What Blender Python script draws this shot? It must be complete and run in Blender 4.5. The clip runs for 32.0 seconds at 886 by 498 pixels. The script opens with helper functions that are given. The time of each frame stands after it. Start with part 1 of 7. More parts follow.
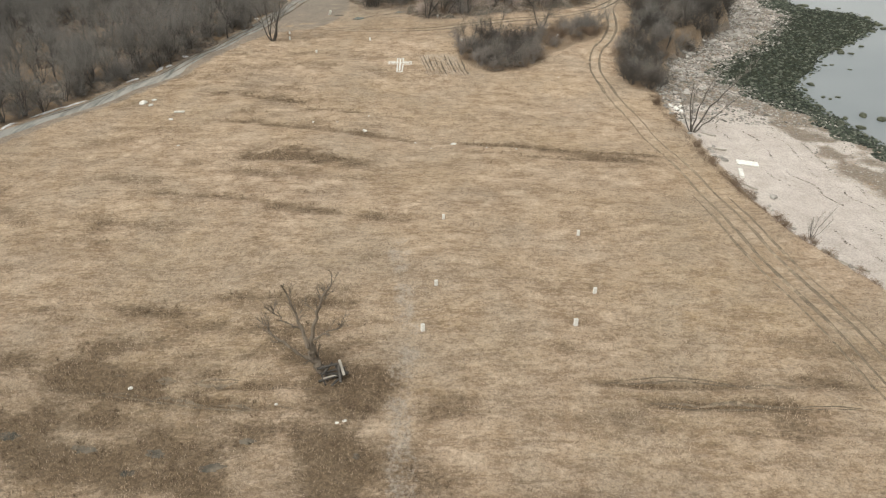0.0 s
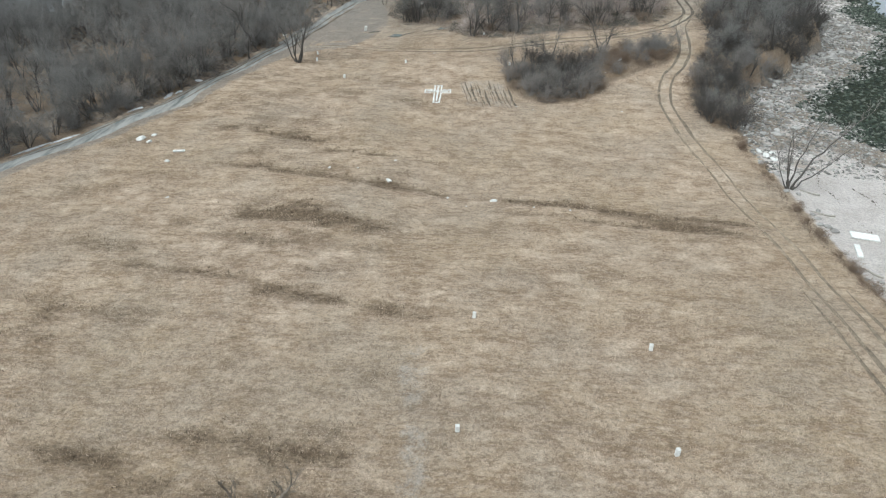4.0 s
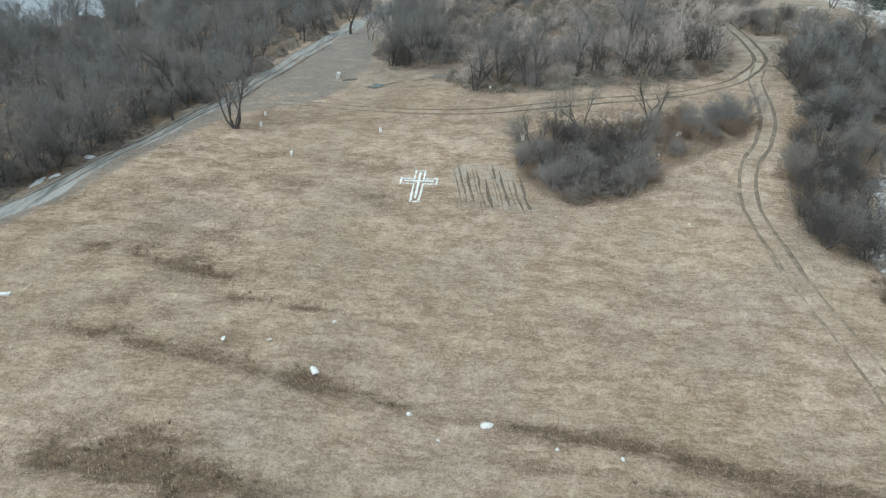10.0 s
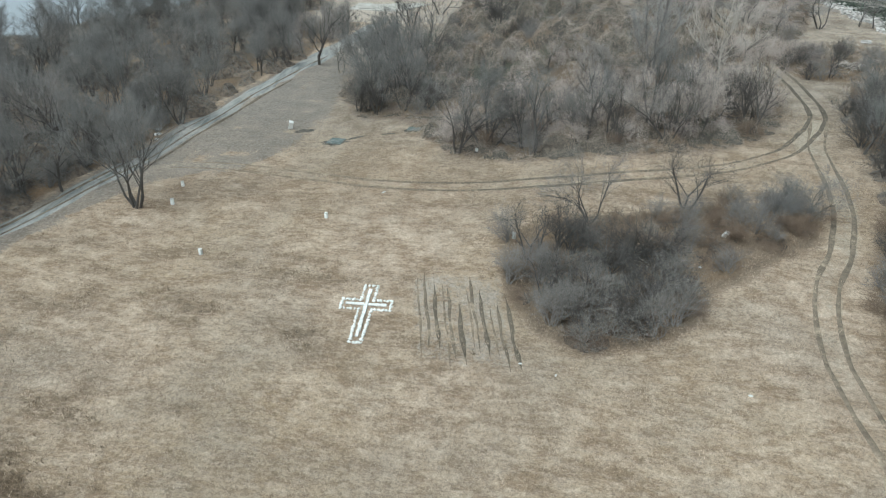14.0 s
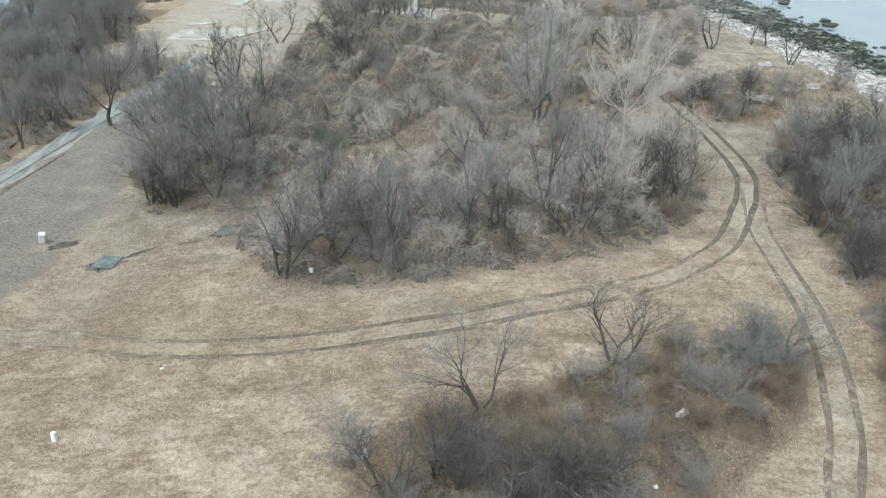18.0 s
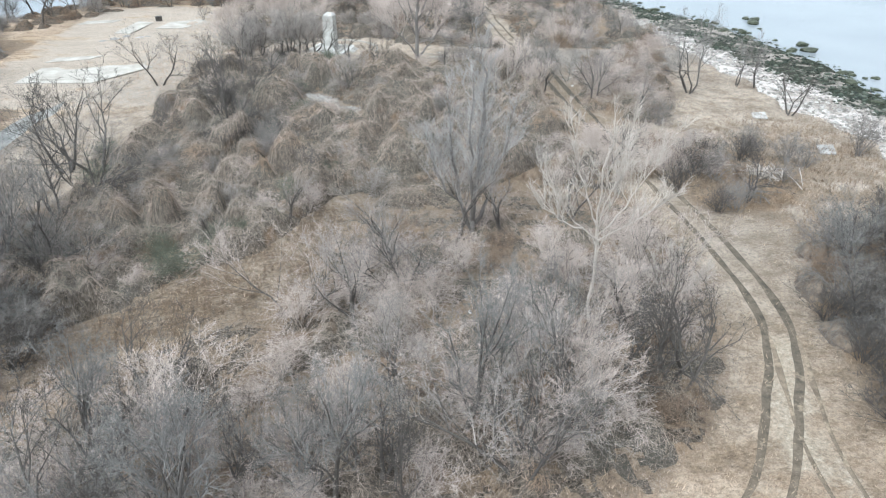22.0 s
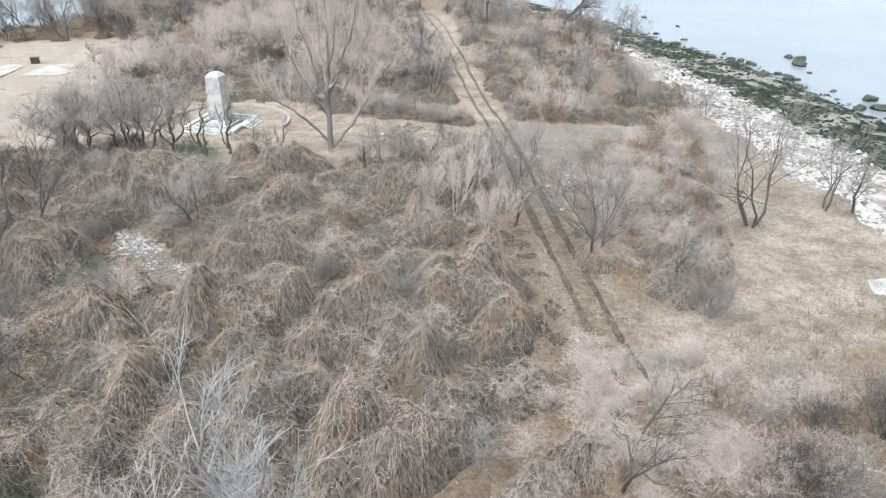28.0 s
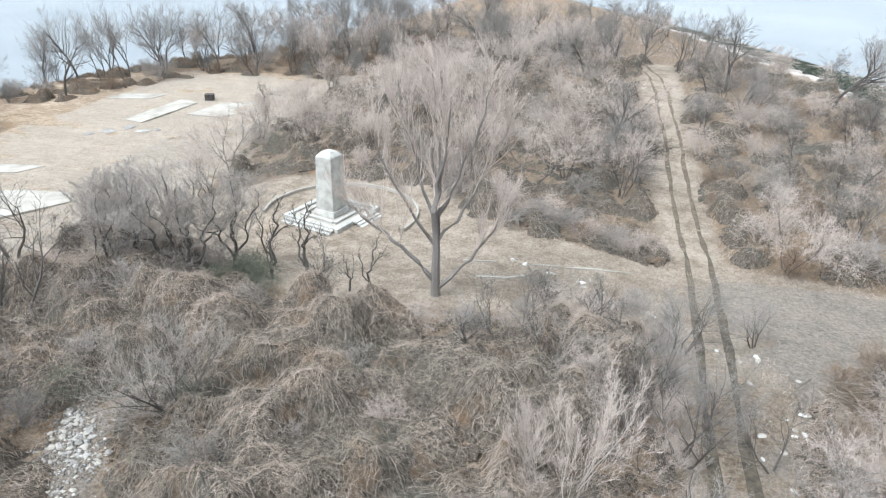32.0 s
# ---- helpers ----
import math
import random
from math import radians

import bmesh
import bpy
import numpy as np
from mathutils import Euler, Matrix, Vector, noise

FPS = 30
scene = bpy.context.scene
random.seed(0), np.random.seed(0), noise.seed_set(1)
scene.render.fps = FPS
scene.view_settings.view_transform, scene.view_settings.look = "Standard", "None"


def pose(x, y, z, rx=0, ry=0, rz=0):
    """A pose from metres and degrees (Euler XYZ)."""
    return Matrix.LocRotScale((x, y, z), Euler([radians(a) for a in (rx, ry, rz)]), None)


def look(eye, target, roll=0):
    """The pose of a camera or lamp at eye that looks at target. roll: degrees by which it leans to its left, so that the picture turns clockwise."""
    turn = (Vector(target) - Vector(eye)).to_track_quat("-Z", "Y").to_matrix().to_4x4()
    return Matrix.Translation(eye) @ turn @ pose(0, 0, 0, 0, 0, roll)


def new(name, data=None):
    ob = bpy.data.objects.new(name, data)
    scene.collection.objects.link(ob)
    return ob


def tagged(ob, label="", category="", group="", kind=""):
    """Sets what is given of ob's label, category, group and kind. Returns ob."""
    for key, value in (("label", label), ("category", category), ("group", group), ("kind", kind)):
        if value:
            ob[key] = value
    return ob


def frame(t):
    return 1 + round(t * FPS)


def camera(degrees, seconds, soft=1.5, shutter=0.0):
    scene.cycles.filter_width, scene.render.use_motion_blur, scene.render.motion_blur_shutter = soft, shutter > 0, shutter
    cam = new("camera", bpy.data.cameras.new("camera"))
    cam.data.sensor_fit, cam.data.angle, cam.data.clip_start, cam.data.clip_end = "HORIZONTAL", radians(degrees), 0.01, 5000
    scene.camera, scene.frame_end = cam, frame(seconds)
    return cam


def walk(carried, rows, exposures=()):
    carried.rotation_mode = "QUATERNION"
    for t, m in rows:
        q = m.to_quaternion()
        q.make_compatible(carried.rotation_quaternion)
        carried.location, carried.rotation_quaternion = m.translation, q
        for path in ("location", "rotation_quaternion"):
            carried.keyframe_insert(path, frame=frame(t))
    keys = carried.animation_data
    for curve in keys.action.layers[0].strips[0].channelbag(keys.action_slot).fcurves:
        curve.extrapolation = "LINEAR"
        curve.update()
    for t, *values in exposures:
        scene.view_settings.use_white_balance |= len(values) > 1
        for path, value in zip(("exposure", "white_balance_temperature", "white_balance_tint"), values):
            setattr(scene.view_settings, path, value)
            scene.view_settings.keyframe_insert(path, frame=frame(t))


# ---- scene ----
import collections

cam = camera(64.5, 32.0, soft=1.2)
PATH = [
    (0, (2.396, 1.194, 38.441), (2.361, 2.923, 37.436), -0.0),
    (0.5, (2.564, 3.047, 38.525), (2.521, 4.775, 37.518), -0.1),
    (1, (2.594, 5.101, 38.429), (2.54, 6.829, 37.422), -0.0),
    (1.5, (2.745, 7.327, 38.295), (2.659, 9.054, 37.291), -0.1),
    (2, (2.811, 9.724, 38.181), (2.696, 11.449, 37.177), -0.2),
    (2.5, (2.939, 12.09, 38.057), (2.787, 13.813, 37.054), -0.2),
    (3, (3.039, 14.625, 37.958), (2.881, 16.348, 36.954), -0.3),
    (3.5, (3.148, 17.267, 37.866), (2.985, 18.989, 36.863), -0.5),
    (5.5, (3.461, 28.892, 36.905), (3.274, 30.617, 35.91), -0.6),
    (6, (3.544, 32.017, 36.617), (3.352, 33.743, 35.626), -0.6),
    (6.5, (3.568, 35.069, 36.379), (3.371, 36.796, 35.39), -0.6),
    (7, (3.535, 38.172, 36.104), (3.335, 39.901, 35.117), -0.5),
    (7.5, (3.341, 41.445, 35.683), (3.139, 43.176, 34.701), -0.5),
    (8, (3.29, 44.673, 35.427), (3.087, 46.404, 34.446), -0.5),
    (8.5, (3.407, 47.837, 35.301), (3.198, 49.568, 34.322), -0.5),
    (9, (3.456, 51.172, 35.098), (3.245, 52.904, 34.121), -0.5),
    (9.5, (3.545, 54.415, 34.926), (3.329, 56.148, 33.95), -0.6),
    (10, (3.489, 57.609, 34.843), (3.273, 59.343, 33.869), -0.4),
    (10.5, (3.494, 60.807, 34.689), (3.277, 62.542, 33.718), -0.4),
    (11, (3.497, 63.987, 34.555), (3.279, 65.723, 33.587), -0.2),
    (11.5, (3.63, 67.171, 34.442), (3.409, 68.908, 33.476), -0.2),
    (12, (3.561, 70.216, 34.369), (3.342, 71.954, 33.405), -0.0),
    (12.5, (3.71, 73.266, 34.35), (3.488, 75.004, 33.386), 0.0),
    (13, (3.927, 76.403, 34.398), (3.702, 78.14, 33.432), 0.2),
    (13.5, (4.078, 79.6, 34.465), (3.852, 81.336, 33.497), 0.3),
    (15.5, (4.371, 92.833, 34.297), (4.137, 94.568, 33.329), 0.8),
    (16, (4.715, 96.18, 34.138), (4.492, 97.917, 33.172), 0.7),
    (16.5, (4.852, 99.494, 34.035), (4.739, 101.243, 33.072), 0.8),
    (17, (5.178, 102.982, 34.081), (5.158, 104.734, 33.116), 0.6),
    (17.5, (5.476, 106.405, 34.078), (5.513, 108.156, 33.112), 0.6),
    (18, (5.966, 109.811, 33.967), (6.056, 111.561, 33.004), 0.6),
    (18.5, (6.477, 113.272, 33.788), (6.631, 115.02, 32.828), 0.6),
    (19, (7.088, 116.575, 33.634), (7.287, 118.32, 32.677), 0.6),
    (19.5, (7.889, 119.89, 33.515), (8.1, 121.636, 32.562), 0.6),
    (20, (8.768, 123.239, 33.413), (8.976, 124.986, 32.462), 0.6),
    (20.5, (9.622, 126.687, 33.392), (9.83, 128.434, 32.44), 0.8),
    (21, (10.568, 130.057, 33.216), (10.774, 131.806, 32.268), 0.8),
    (21.5, (11.545, 133.197, 33.083), (11.751, 134.948, 32.138), 0.9),
    (22, (12.507, 136.319, 33.129), (12.711, 138.07, 32.183), 0.9),
    (22.5, (13.534, 139.531, 33.157), (13.735, 141.282, 32.211), 0.9),
    (23, (14.592, 142.882, 33.081), (14.791, 144.634, 32.137), 1.0),
    (23.5, (15.613, 146.225, 33.034), (15.811, 147.978, 32.091), 1.0),
    (24, (16.651, 149.533, 33.037), (16.847, 151.286, 32.094), 1.1),
    (24.5, (17.694, 152.849, 33.017), (17.889, 154.602, 32.074), 1.1),
    (25, (18.719, 156.194, 32.963), (18.912, 157.947, 32.02), 1.2),
    (25.5, (19.695, 159.441, 32.901), (19.888, 161.195, 31.96), 1.2),
    (27.5, (23.751, 172.033, 32.522), (23.939, 173.791, 31.587), 1.2),
    (28, (24.733, 175.227, 32.499), (24.921, 176.986, 31.565), 1.2),
    (28.5, (25.645, 178.4, 32.454), (25.766, 180.164, 31.52), 1.3),
    (29, (26.753, 181.596, 32.408), (26.751, 183.364, 31.473), 1.5),
    (29.5, (27.682, 184.879, 32.393), (27.569, 186.642, 31.455), 1.5),
    (30, (28.553, 188.084, 32.325), (28.324, 189.834, 31.384), 1.5),
    (30.5, (29.288, 191.431, 32.224), (28.957, 193.164, 31.282), 1.5),
    (31, (29.958, 194.769, 32.19), (29.556, 196.485, 31.245), 1.5),
    (31.5, (30.388, 198.021, 32.185), (29.984, 199.735, 31.237), 1.3),
    (32, (30.727, 201.49, 32.24), (30.31, 203.237, 31.36), 1.1),
]
EXPOSURES = [(0.0, 0.54, 6600, 6), (3.5, 0.57, 5720, 2), (5.5, 0.56, 5450, 1), (9.0, 0.52, 5370, -1), (16.0, 0.7, 5470, -3), (20.0, 1.12, 5400, 2), (22.0, 1.26, 5470, 4), (25.0, 1.31, 5560, 6), (32.0, 1.38, 5560, 5)]
walk(cam, [(t, look(eye, target, roll)) for t, eye, target, roll in PATH], EXPOSURES)

# ---- world and light: an overcast winter day ----
SUN_EL, SUN_AZ = 60.0, 220.0
world = bpy.data.worlds.new("overcast_sky")
scene.world = world
world.use_nodes = True
wn = world.node_tree
wn.nodes.clear()
w_out = wn.nodes.new("ShaderNodeOutputWorld")
w_bg = wn.nodes.new("ShaderNodeBackground")
w_hs = wn.nodes.new("ShaderNodeHueSaturation")
w_sky = wn.nodes.new("ShaderNodeTexSky")
w_sky.sky_type = "NISHITA"
w_sky.sun_disc = False
w_sky.sun_elevation = radians(SUN_EL)
w_sky.sun_rotation = radians(SUN_AZ)
w_sky.dust_density = 3.0
w_hs.inputs["Saturation"].default_value = 0.08
w_bg.inputs["Strength"].default_value = 0.15
wn.links.new(w_sky.outputs[0], w_hs.inputs["Color"])
w_haze = wn.nodes.new("ShaderNodeMixRGB")
w_haze.blend_type = "MULTIPLY"
w_haze.inputs[0].default_value = 1.0
w_haze.inputs[2].default_value = (1.0, 0.992, 0.975, 1.0)
wn.links.new(w_hs.outputs[0], w_haze.inputs[1])
wn.links.new(w_haze.outputs[0], w_bg.inputs["Color"])
wn.links.new(w_bg.outputs[0], w_out.inputs["Surface"])
sun_data = bpy.data.lights.new("sun", "SUN")
sun_data.energy = 1.4
sun_data.angle = radians(28)
sun_data.color = (1.0, 0.96, 0.9)
sun = new("sun", sun_data)
az, el = radians(SUN_AZ), radians(SUN_EL)
toward = Vector((math.sin(az) * math.cos(el), math.cos(az) * math.cos(el), math.sin(el)))
sun.matrix_world = toward.to_track_quat("Z", "Y").to_matrix().to_4x4()
rnd = random.Random(11)


# ---- materials ----
class Mat:
    """A small builder of procedural node materials."""

    def __init__(self, name, rough=0.9, spec=0.3):
        self.m = bpy.data.materials.new(name)
        self.m.use_nodes = True
        self.t = self.m.node_tree
        self.b = self.t.nodes["Principled BSDF"]
        self.b.inputs["Roughness"].default_value = rough
        self.b.inputs["Specular IOR Level"].default_value = spec
        self.pos = self.t.nodes.new("ShaderNodeNewGeometry").outputs["Position"]

    def link(self, a, b):
        self.t.links.new(a, b)

    def noise(self, scale, detail=4.0, rough=0.55, stretch=None, at=None):
        n = self.t.nodes.new("ShaderNodeTexNoise")
        n.inputs["Scale"].default_value = scale
        n.inputs["Detail"].default_value = detail
        n.inputs["Roughness"].default_value = rough
        src = self.pos if at is None else at
        if stretch:
            mp = self.t.nodes.new("ShaderNodeMapping")
            mp.inputs["Scale"].default_value = stretch
            self.link(src, mp.inputs["Vector"])
            src = mp.outputs[0]
        self.link(src, n.inputs["Vector"])
        return n.outputs["Fac"]

    def ramp(self, fac, *stops):
        r = self.t.nodes.new("ShaderNodeValToRGB")
        e = r.color_ramp.elements
        while len(e) < len(stops):
            e.new(0.5)
        for k, (p, c) in enumerate(stops):
            e[k].position = p
            c = (c, c, c) if isinstance(c, (int, float)) else c
            e[k].color = (*c, 1)
        self.link(fac, r.inputs["Fac"])
        return r.outputs["Color"]

    def mix(self, fac, a, b, kind="MIX"):
        n = self.t.nodes.new("ShaderNodeMix")
        n.data_type, n.blend_type = "RGBA", kind
        for v, k in ((fac, 0), (a, 6), (b, 7)):
            if isinstance(v, (int, float)):
                n.inputs[k].default_value = v
            elif isinstance(v, tuple):
                n.inputs[k].default_value = (*v, 1)
            else:
                self.link(v, n.inputs[k])
        return n.outputs[2]

    def math(self, op, a, b=0.0, clamp=False):
        n = self.t.nodes.new("ShaderNodeMath")
        n.operation, n.use_clamp = op, clamp
        for v, k in ((a, 0), (b, 1)):
            if isinstance(v, (int, float)):
                n.inputs[k].default_value = v
            else:
                self.link(v, n.inputs[k])
        return n.outputs[0]

    def attr(self, name):
        n = self.t.nodes.new("ShaderNodeAttribute")
        n.attribute_name = name
        s = self.t.nodes.new("ShaderNodeSeparateColor")
        self.link(n.outputs["Color"], s.inputs[0])
        return s.outputs

    def island(self):
        return self.t.nodes.new("ShaderNodeNewGeometry").outputs["Random Per Island"]

    def object_random(self):
        return self.t.nodes.new("ShaderNodeObjectInfo").outputs["Random"]

    def bump(self, height, strength=0.5, distance=0.05):
        n = self.t.nodes.new("ShaderNodeBump")
        n.inputs["Strength"].default_value = strength
        n.inputs["Distance"].default_value = distance
        self.link(height, n.inputs["Height"])
        self.link(n.outputs[0], self.b.inputs["Normal"])

    def done(self, color):
        if isinstance(color, tuple):
            self.b.inputs["Base Color"].default_value = (*color, 1)
        else:
            self.link(color, self.b.inputs["Base Color"])
        return self.m


def speckled(name, a, b, scale=3.0, fine=30.0, rough=0.9, bump=0.4, dist=0.03, by_object=0.0):
    k = Mat(name, rough)
    c = k.mix(k.ramp(k.noise(scale), (0.35, 0.0), (0.68, 1.0)), a, b)
    c = k.mix(0.5, c, k.ramp(k.noise(fine, 3), (0.3, 0.55), (0.7, 1.0)), "MULTIPLY")
    if by_object:
        c = k.mix(by_object, c, k.ramp(k.object_random(), (0.0, 0.5), (1.0, 1.0)), "MULTIPLY")
    k.bump(k.noise(fine * 0.6, 4), bump, dist)
    return k.done(c)


def twiggy(name, a, b, c3, fine=14.0):
    """Bark and twigs: colour runs along patches and from twig to twig."""
    k = Mat(name, 0.85)
    c = k.mix(k.island(), a, b)
    c = k.mix(k.ramp(k.object_random(), (0.2, 0.0), (0.9, 0.6)), c, c3)
    c = k.mix(0.5, c, k.ramp(k.noise(fine, 3), (0.3, 0.5), (0.7, 1.0)), "MULTIPLY")
    k.bump(k.noise(fine * 3, 3), 0.4, 0.01)
    return k.done(c)


def ground_material():
    k = Mat("ground_cover", 0.95, 0.15)
    m1, m2 = k.attr("cover_a"), k.attr("cover_b")
    big, mid, fine, tiny = k.noise(0.06, 3), k.noise(0.45, 5, 0.65), k.noise(3.2, 5, 0.7), k.noise(14, 3, 0.7)
    lines = k.noise(0.3, 5, 0.7, (0.25, 1.6, 1.0))
    straw = k.mix(k.ramp(mid, (0.36, 0.0), (0.62, 1.0)), (0.41, 0.296, 0.2), (0.70, 0.545, 0.402))
    straw = k.mix(k.ramp(big, (0.35, 0.0), (0.65, 0.5)), straw, (0.44, 0.325, 0.19))
    straw = k.mix(k.ramp(lines, (0.58, 0.0), (0.78, 0.35)), straw, (0.30, 0.215, 0.13))
    grey = k.mix(k.ramp(fine, (0.35, 0.0), (0.7, 1.0)), (0.32, 0.267, 0.21), (0.50, 0.433, 0.353))
    tussock = k.ramp(k.noise(0.55, 7, 0.72, (0.55, 1.5, 1.0)), (0.47, 0.0), (0.56, 1.0))
    straw = k.mix(k.math("MULTIPLY", tussock, 0.6), straw, (0.30, 0.208, 0.13))
    blade = k.ramp(k.noise(1.9, 6, 0.75, (0.6, 1.4, 1.0)), (0.46, 0.0), (0.6, 1.0))
    straw = k.mix(k.math("MULTIPLY", blade, 0.42), straw, (0.78, 0.62, 0.47))
    faded = k.t.nodes.new("ShaderNodeAttribute")
    faded.attribute_name = "cover_a"
    wan = k.mix(k.ramp(mid, (0.36, 0.0), (0.62, 1.0)), (0.31, 0.245, 0.182), (0.53, 0.44, 0.347))
    straw = k.mix(faded.outputs["Alpha"], straw, wan)
    straw = k.mix(k.ramp(k.noise(0.11, 4, 0.6), (0.45, 0.0), (0.68, 0.35)), straw, grey)

    def edged(mask, amount=0.5):
        v = k.math("ADD", mask, k.math("MULTIPLY", k.math("SUBTRACT", mid, 0.5), amount))
        v = k.math("ADD", v, k.math("MULTIPLY", k.math("SUBTRACT", fine, 0.5), amount))
        return k.ramp(v, (0.38, 0.0), (0.62, 1.0))

    dark = k.mix(k.ramp(fine, (0.35, 0.0), (0.65, 1.0)), (0.115, 0.08, 0.05), (0.26, 0.187, 0.118))
    grain = k.ramp(k.noise(1.6, 5, 0.7), (0.32, 0.1), (0.62, 1.0))
    clump = k.noise(2.6, 6, 0.8, (0.6, 1.3, 1.0))
    c = k.mix(k.math("MULTIPLY", k.math("MULTIPLY", k.math("MULTIPLY", m2[0], 1.7), grain, True), 0.62), straw, dark)
    worn = k.math("ADD", k.math("MULTIPLY", m2[0], 0.5), k.math("MULTIPLY", k.math("SUBTRACT", clump, 0.5), 1.5))
    worn = k.math("MULTIPLY", worn, k.ramp(m2[0], (0.02, 0.0), (0.25, 1.0)))
    c = k.mix(k.ramp(worn, (0.22, 0.0), (0.42, 0.75)), c, dark)
    litter = k.mix(k.ramp(fine, (0.3, 0.0), (0.7, 1.0)), (0.165, 0.122, 0.086), (0.36, 0.272, 0.192))
    litter = k.mix(k.ramp(k.noise(0.22, 4, 0.6), (0.52, 0.0), (0.72, 0.7)), litter, (0.36, 0.23, 0.125))
    c = k.mix(0.55, c, k.ramp(k.noise(2.1, 5, 0.8), (0.38, 0.55), (0.56, 1.0)), "MULTIPLY")
    c = k.mix(edged(m1[2], 0.7), c, litter)
    gravel = k.mix(k.ramp(fine, (0.35, 0.0), (0.68, 1.0)), (0.165, 0.145, 0.124), (0.375, 0.332, 0.288))
    gravel = k.mix(k.ramp(mid, (0.42, 0.0), (0.66, 0.6)), gravel, (0.30, 0.25, 0.197))
    c = k.mix(k.math("MULTIPLY", edged(m2[1], 1.1), 0.72), c, gravel)
    pale = k.mix(k.ramp(fine, (0.3, 0.0), (0.7, 1.0)), (0.40, 0.345, 0.285), (0.56, 0.497, 0.428))
    c = k.mix(k.math("MULTIPLY", edged(m2[2], 0.9), 0.6), c, pale)
    earth = k.mix(k.ramp(fine, (0.35, 0.0), (0.65, 1.0)), (0.38, 0.305, 0.22), (0.58, 0.485, 0.375))
    c = k.mix(edged(m1[0], 0.6), c, earth)
    sand = k.mix(k.ramp(mid, (0.35, 0.0), (0.7, 1.0)), (0.61, 0.535, 0.475), (0.77, 0.695, 0.635))
    sand = k.mix(k.ramp(tiny, (0.55, 0.0), (0.75, 0.7)), sand, (0.26, 0.23, 0.2))
    c = k.mix(edged(m1[1], 0.35), c, sand)
    weed = k.mix(k.ramp(tiny, (0.35, 0.0), (0.7, 1.0)), (0.018, 0.021, 0.014), (0.07, 0.078, 0.048))
    wet = k.t.nodes.new("ShaderNodeAttribute")
    wet.attribute_name = "weed"
    c = k.mix(edged(wet.outputs["Fac"], 0.6), c, weed)
    c = k.mix(0.6, c, k.ramp(tiny, (0.3, 0.4), (0.66, 1.0)), "MULTIPLY")
    c = k.mix(0.5, c, k.ramp(k.noise(5.0, 4, 0.78), (0.38, 0.36), (0.55, 1.0)), "MULTIPLY")
    k.bump(k.math("ADD", k.math("MULTIPLY", fine, 1.0), tiny), 1.0, 0.14)
    return k.done(c)


def water_material():
    k = Mat("sea_water", 0.2, 0.3)
    k.b.inputs["IOR"].default_value = 1.27
    c = k.mix(k.ramp(k.noise(0.012, 3), (0.35, 0.0), (0.65, 1.0)), (0.15, 0.166, 0.175), (0.2, 0.212, 0.216))
    k.bump(k.math("ADD", k.noise(0.9, 4, 0.6, (0.5, 1.5, 1)), k.noise(4.0, 3, 0.6)), 0.25, 0.06)
    return k.done(c)


M_GROUND = ground_material()
M_WATER = water_material()


def rut_material():
    """Mud of a wheel rut, from faint worn soil to wet mud, broken up by trodden straw."""
    k = Mat("rut_mud", 0.9, 0.15)
    at = k.t.nodes.new("ShaderNodeAttribute")
    at.attribute_name = "wear"
    wear = at.outputs["Fac"]
    a = k.mix(k.ramp(wear, (0.0, 0.0), (1.0, 1.0)), (0.17, 0.13, 0.092), (0.05, 0.044, 0.034))
    b = k.mix(k.ramp(wear, (0.0, 0.0), (1.0, 1.0)), (0.31, 0.24, 0.172), (0.14, 0.115, 0.085))
    c = k.mix(k.ramp(k.noise(1.3, 5, 0.7), (0.35, 0.0), (0.66, 1.0)), a, b)
    gap = k.math("SUBTRACT", k.noise(0.7, 5, 0.75), k.math("MULTIPLY", wear, 0.13))
    c = k.mix(k.ramp(gap, (0.47, 0.0), (0.62, 0.9)), c, (0.40, 0.315, 0.225))
    c = k.mix(0.6, c, k.ramp(k.noise(9, 4, 0.75), (0.3, 0.42), (0.64, 1.0)), "MULTIPLY")
    k.bump(k.noise(6, 4), 0.8, 0.06)
    return k.done(c)


M_RUT = rut_material()
M_SOIL = speckled("dark_patch_soil", (0.05, 0.046, 0.037), (0.16, 0.132, 0.1), 1.4, 8.0, 0.9, 0.8, 0.06)


def road_material():
    """A gravel lane: pale grit with dark damp streaks along it."""
    k = Mat("road_gravel", 0.85, 0.2)
    along = k.noise(0.5, 5, 0.7, (2.2, 0.32, 1.0))
    c = k.mix(k.ramp(along, (0.36, 0.0), (0.56, 1.0)), (0.12, 0.125, 0.117), (0.31, 0.298, 0.272))
    c = k.mix(k.ramp(k.noise(0.16, 4, 0.6), (0.46, 0.0), (0.64, 0.5)), c, (0.37, 0.33, 0.28))
    c = k.mix(0.6, c, k.ramp(k.noise(7, 4, 0.7), (0.3, 0.5), (0.66, 1.0)), "MULTIPLY")
    k.bump(k.noise(5, 4), 0.6, 0.05)
    return k.done(c)


M_ROAD = road_material()
M_STONE = speckled("white_stone", (0.74, 0.715, 0.66), (0.54, 0.515, 0.47), 3.0, 24.0, 0.85, 0.4, 0.03, 0.25)
M_WHITEWASH = speckled("whitewashed_stone", (0.82, 0.80, 0.75), (0.62, 0.60, 0.55), 3.0, 20.0, 0.8, 0.3, 0.02, 0.15)
M_CONC = speckled("white_concrete", (0.50, 0.48, 0.435), (0.31, 0.297, 0.265), 1.2, 18.0, 0.85, 0.3, 0.02)
M_SLAB = speckled("pale_concrete_slab", (0.44, 0.405, 0.352), (0.29, 0.26, 0.218), 0.5, 12.0, 0.9, 0.3, 0.02)
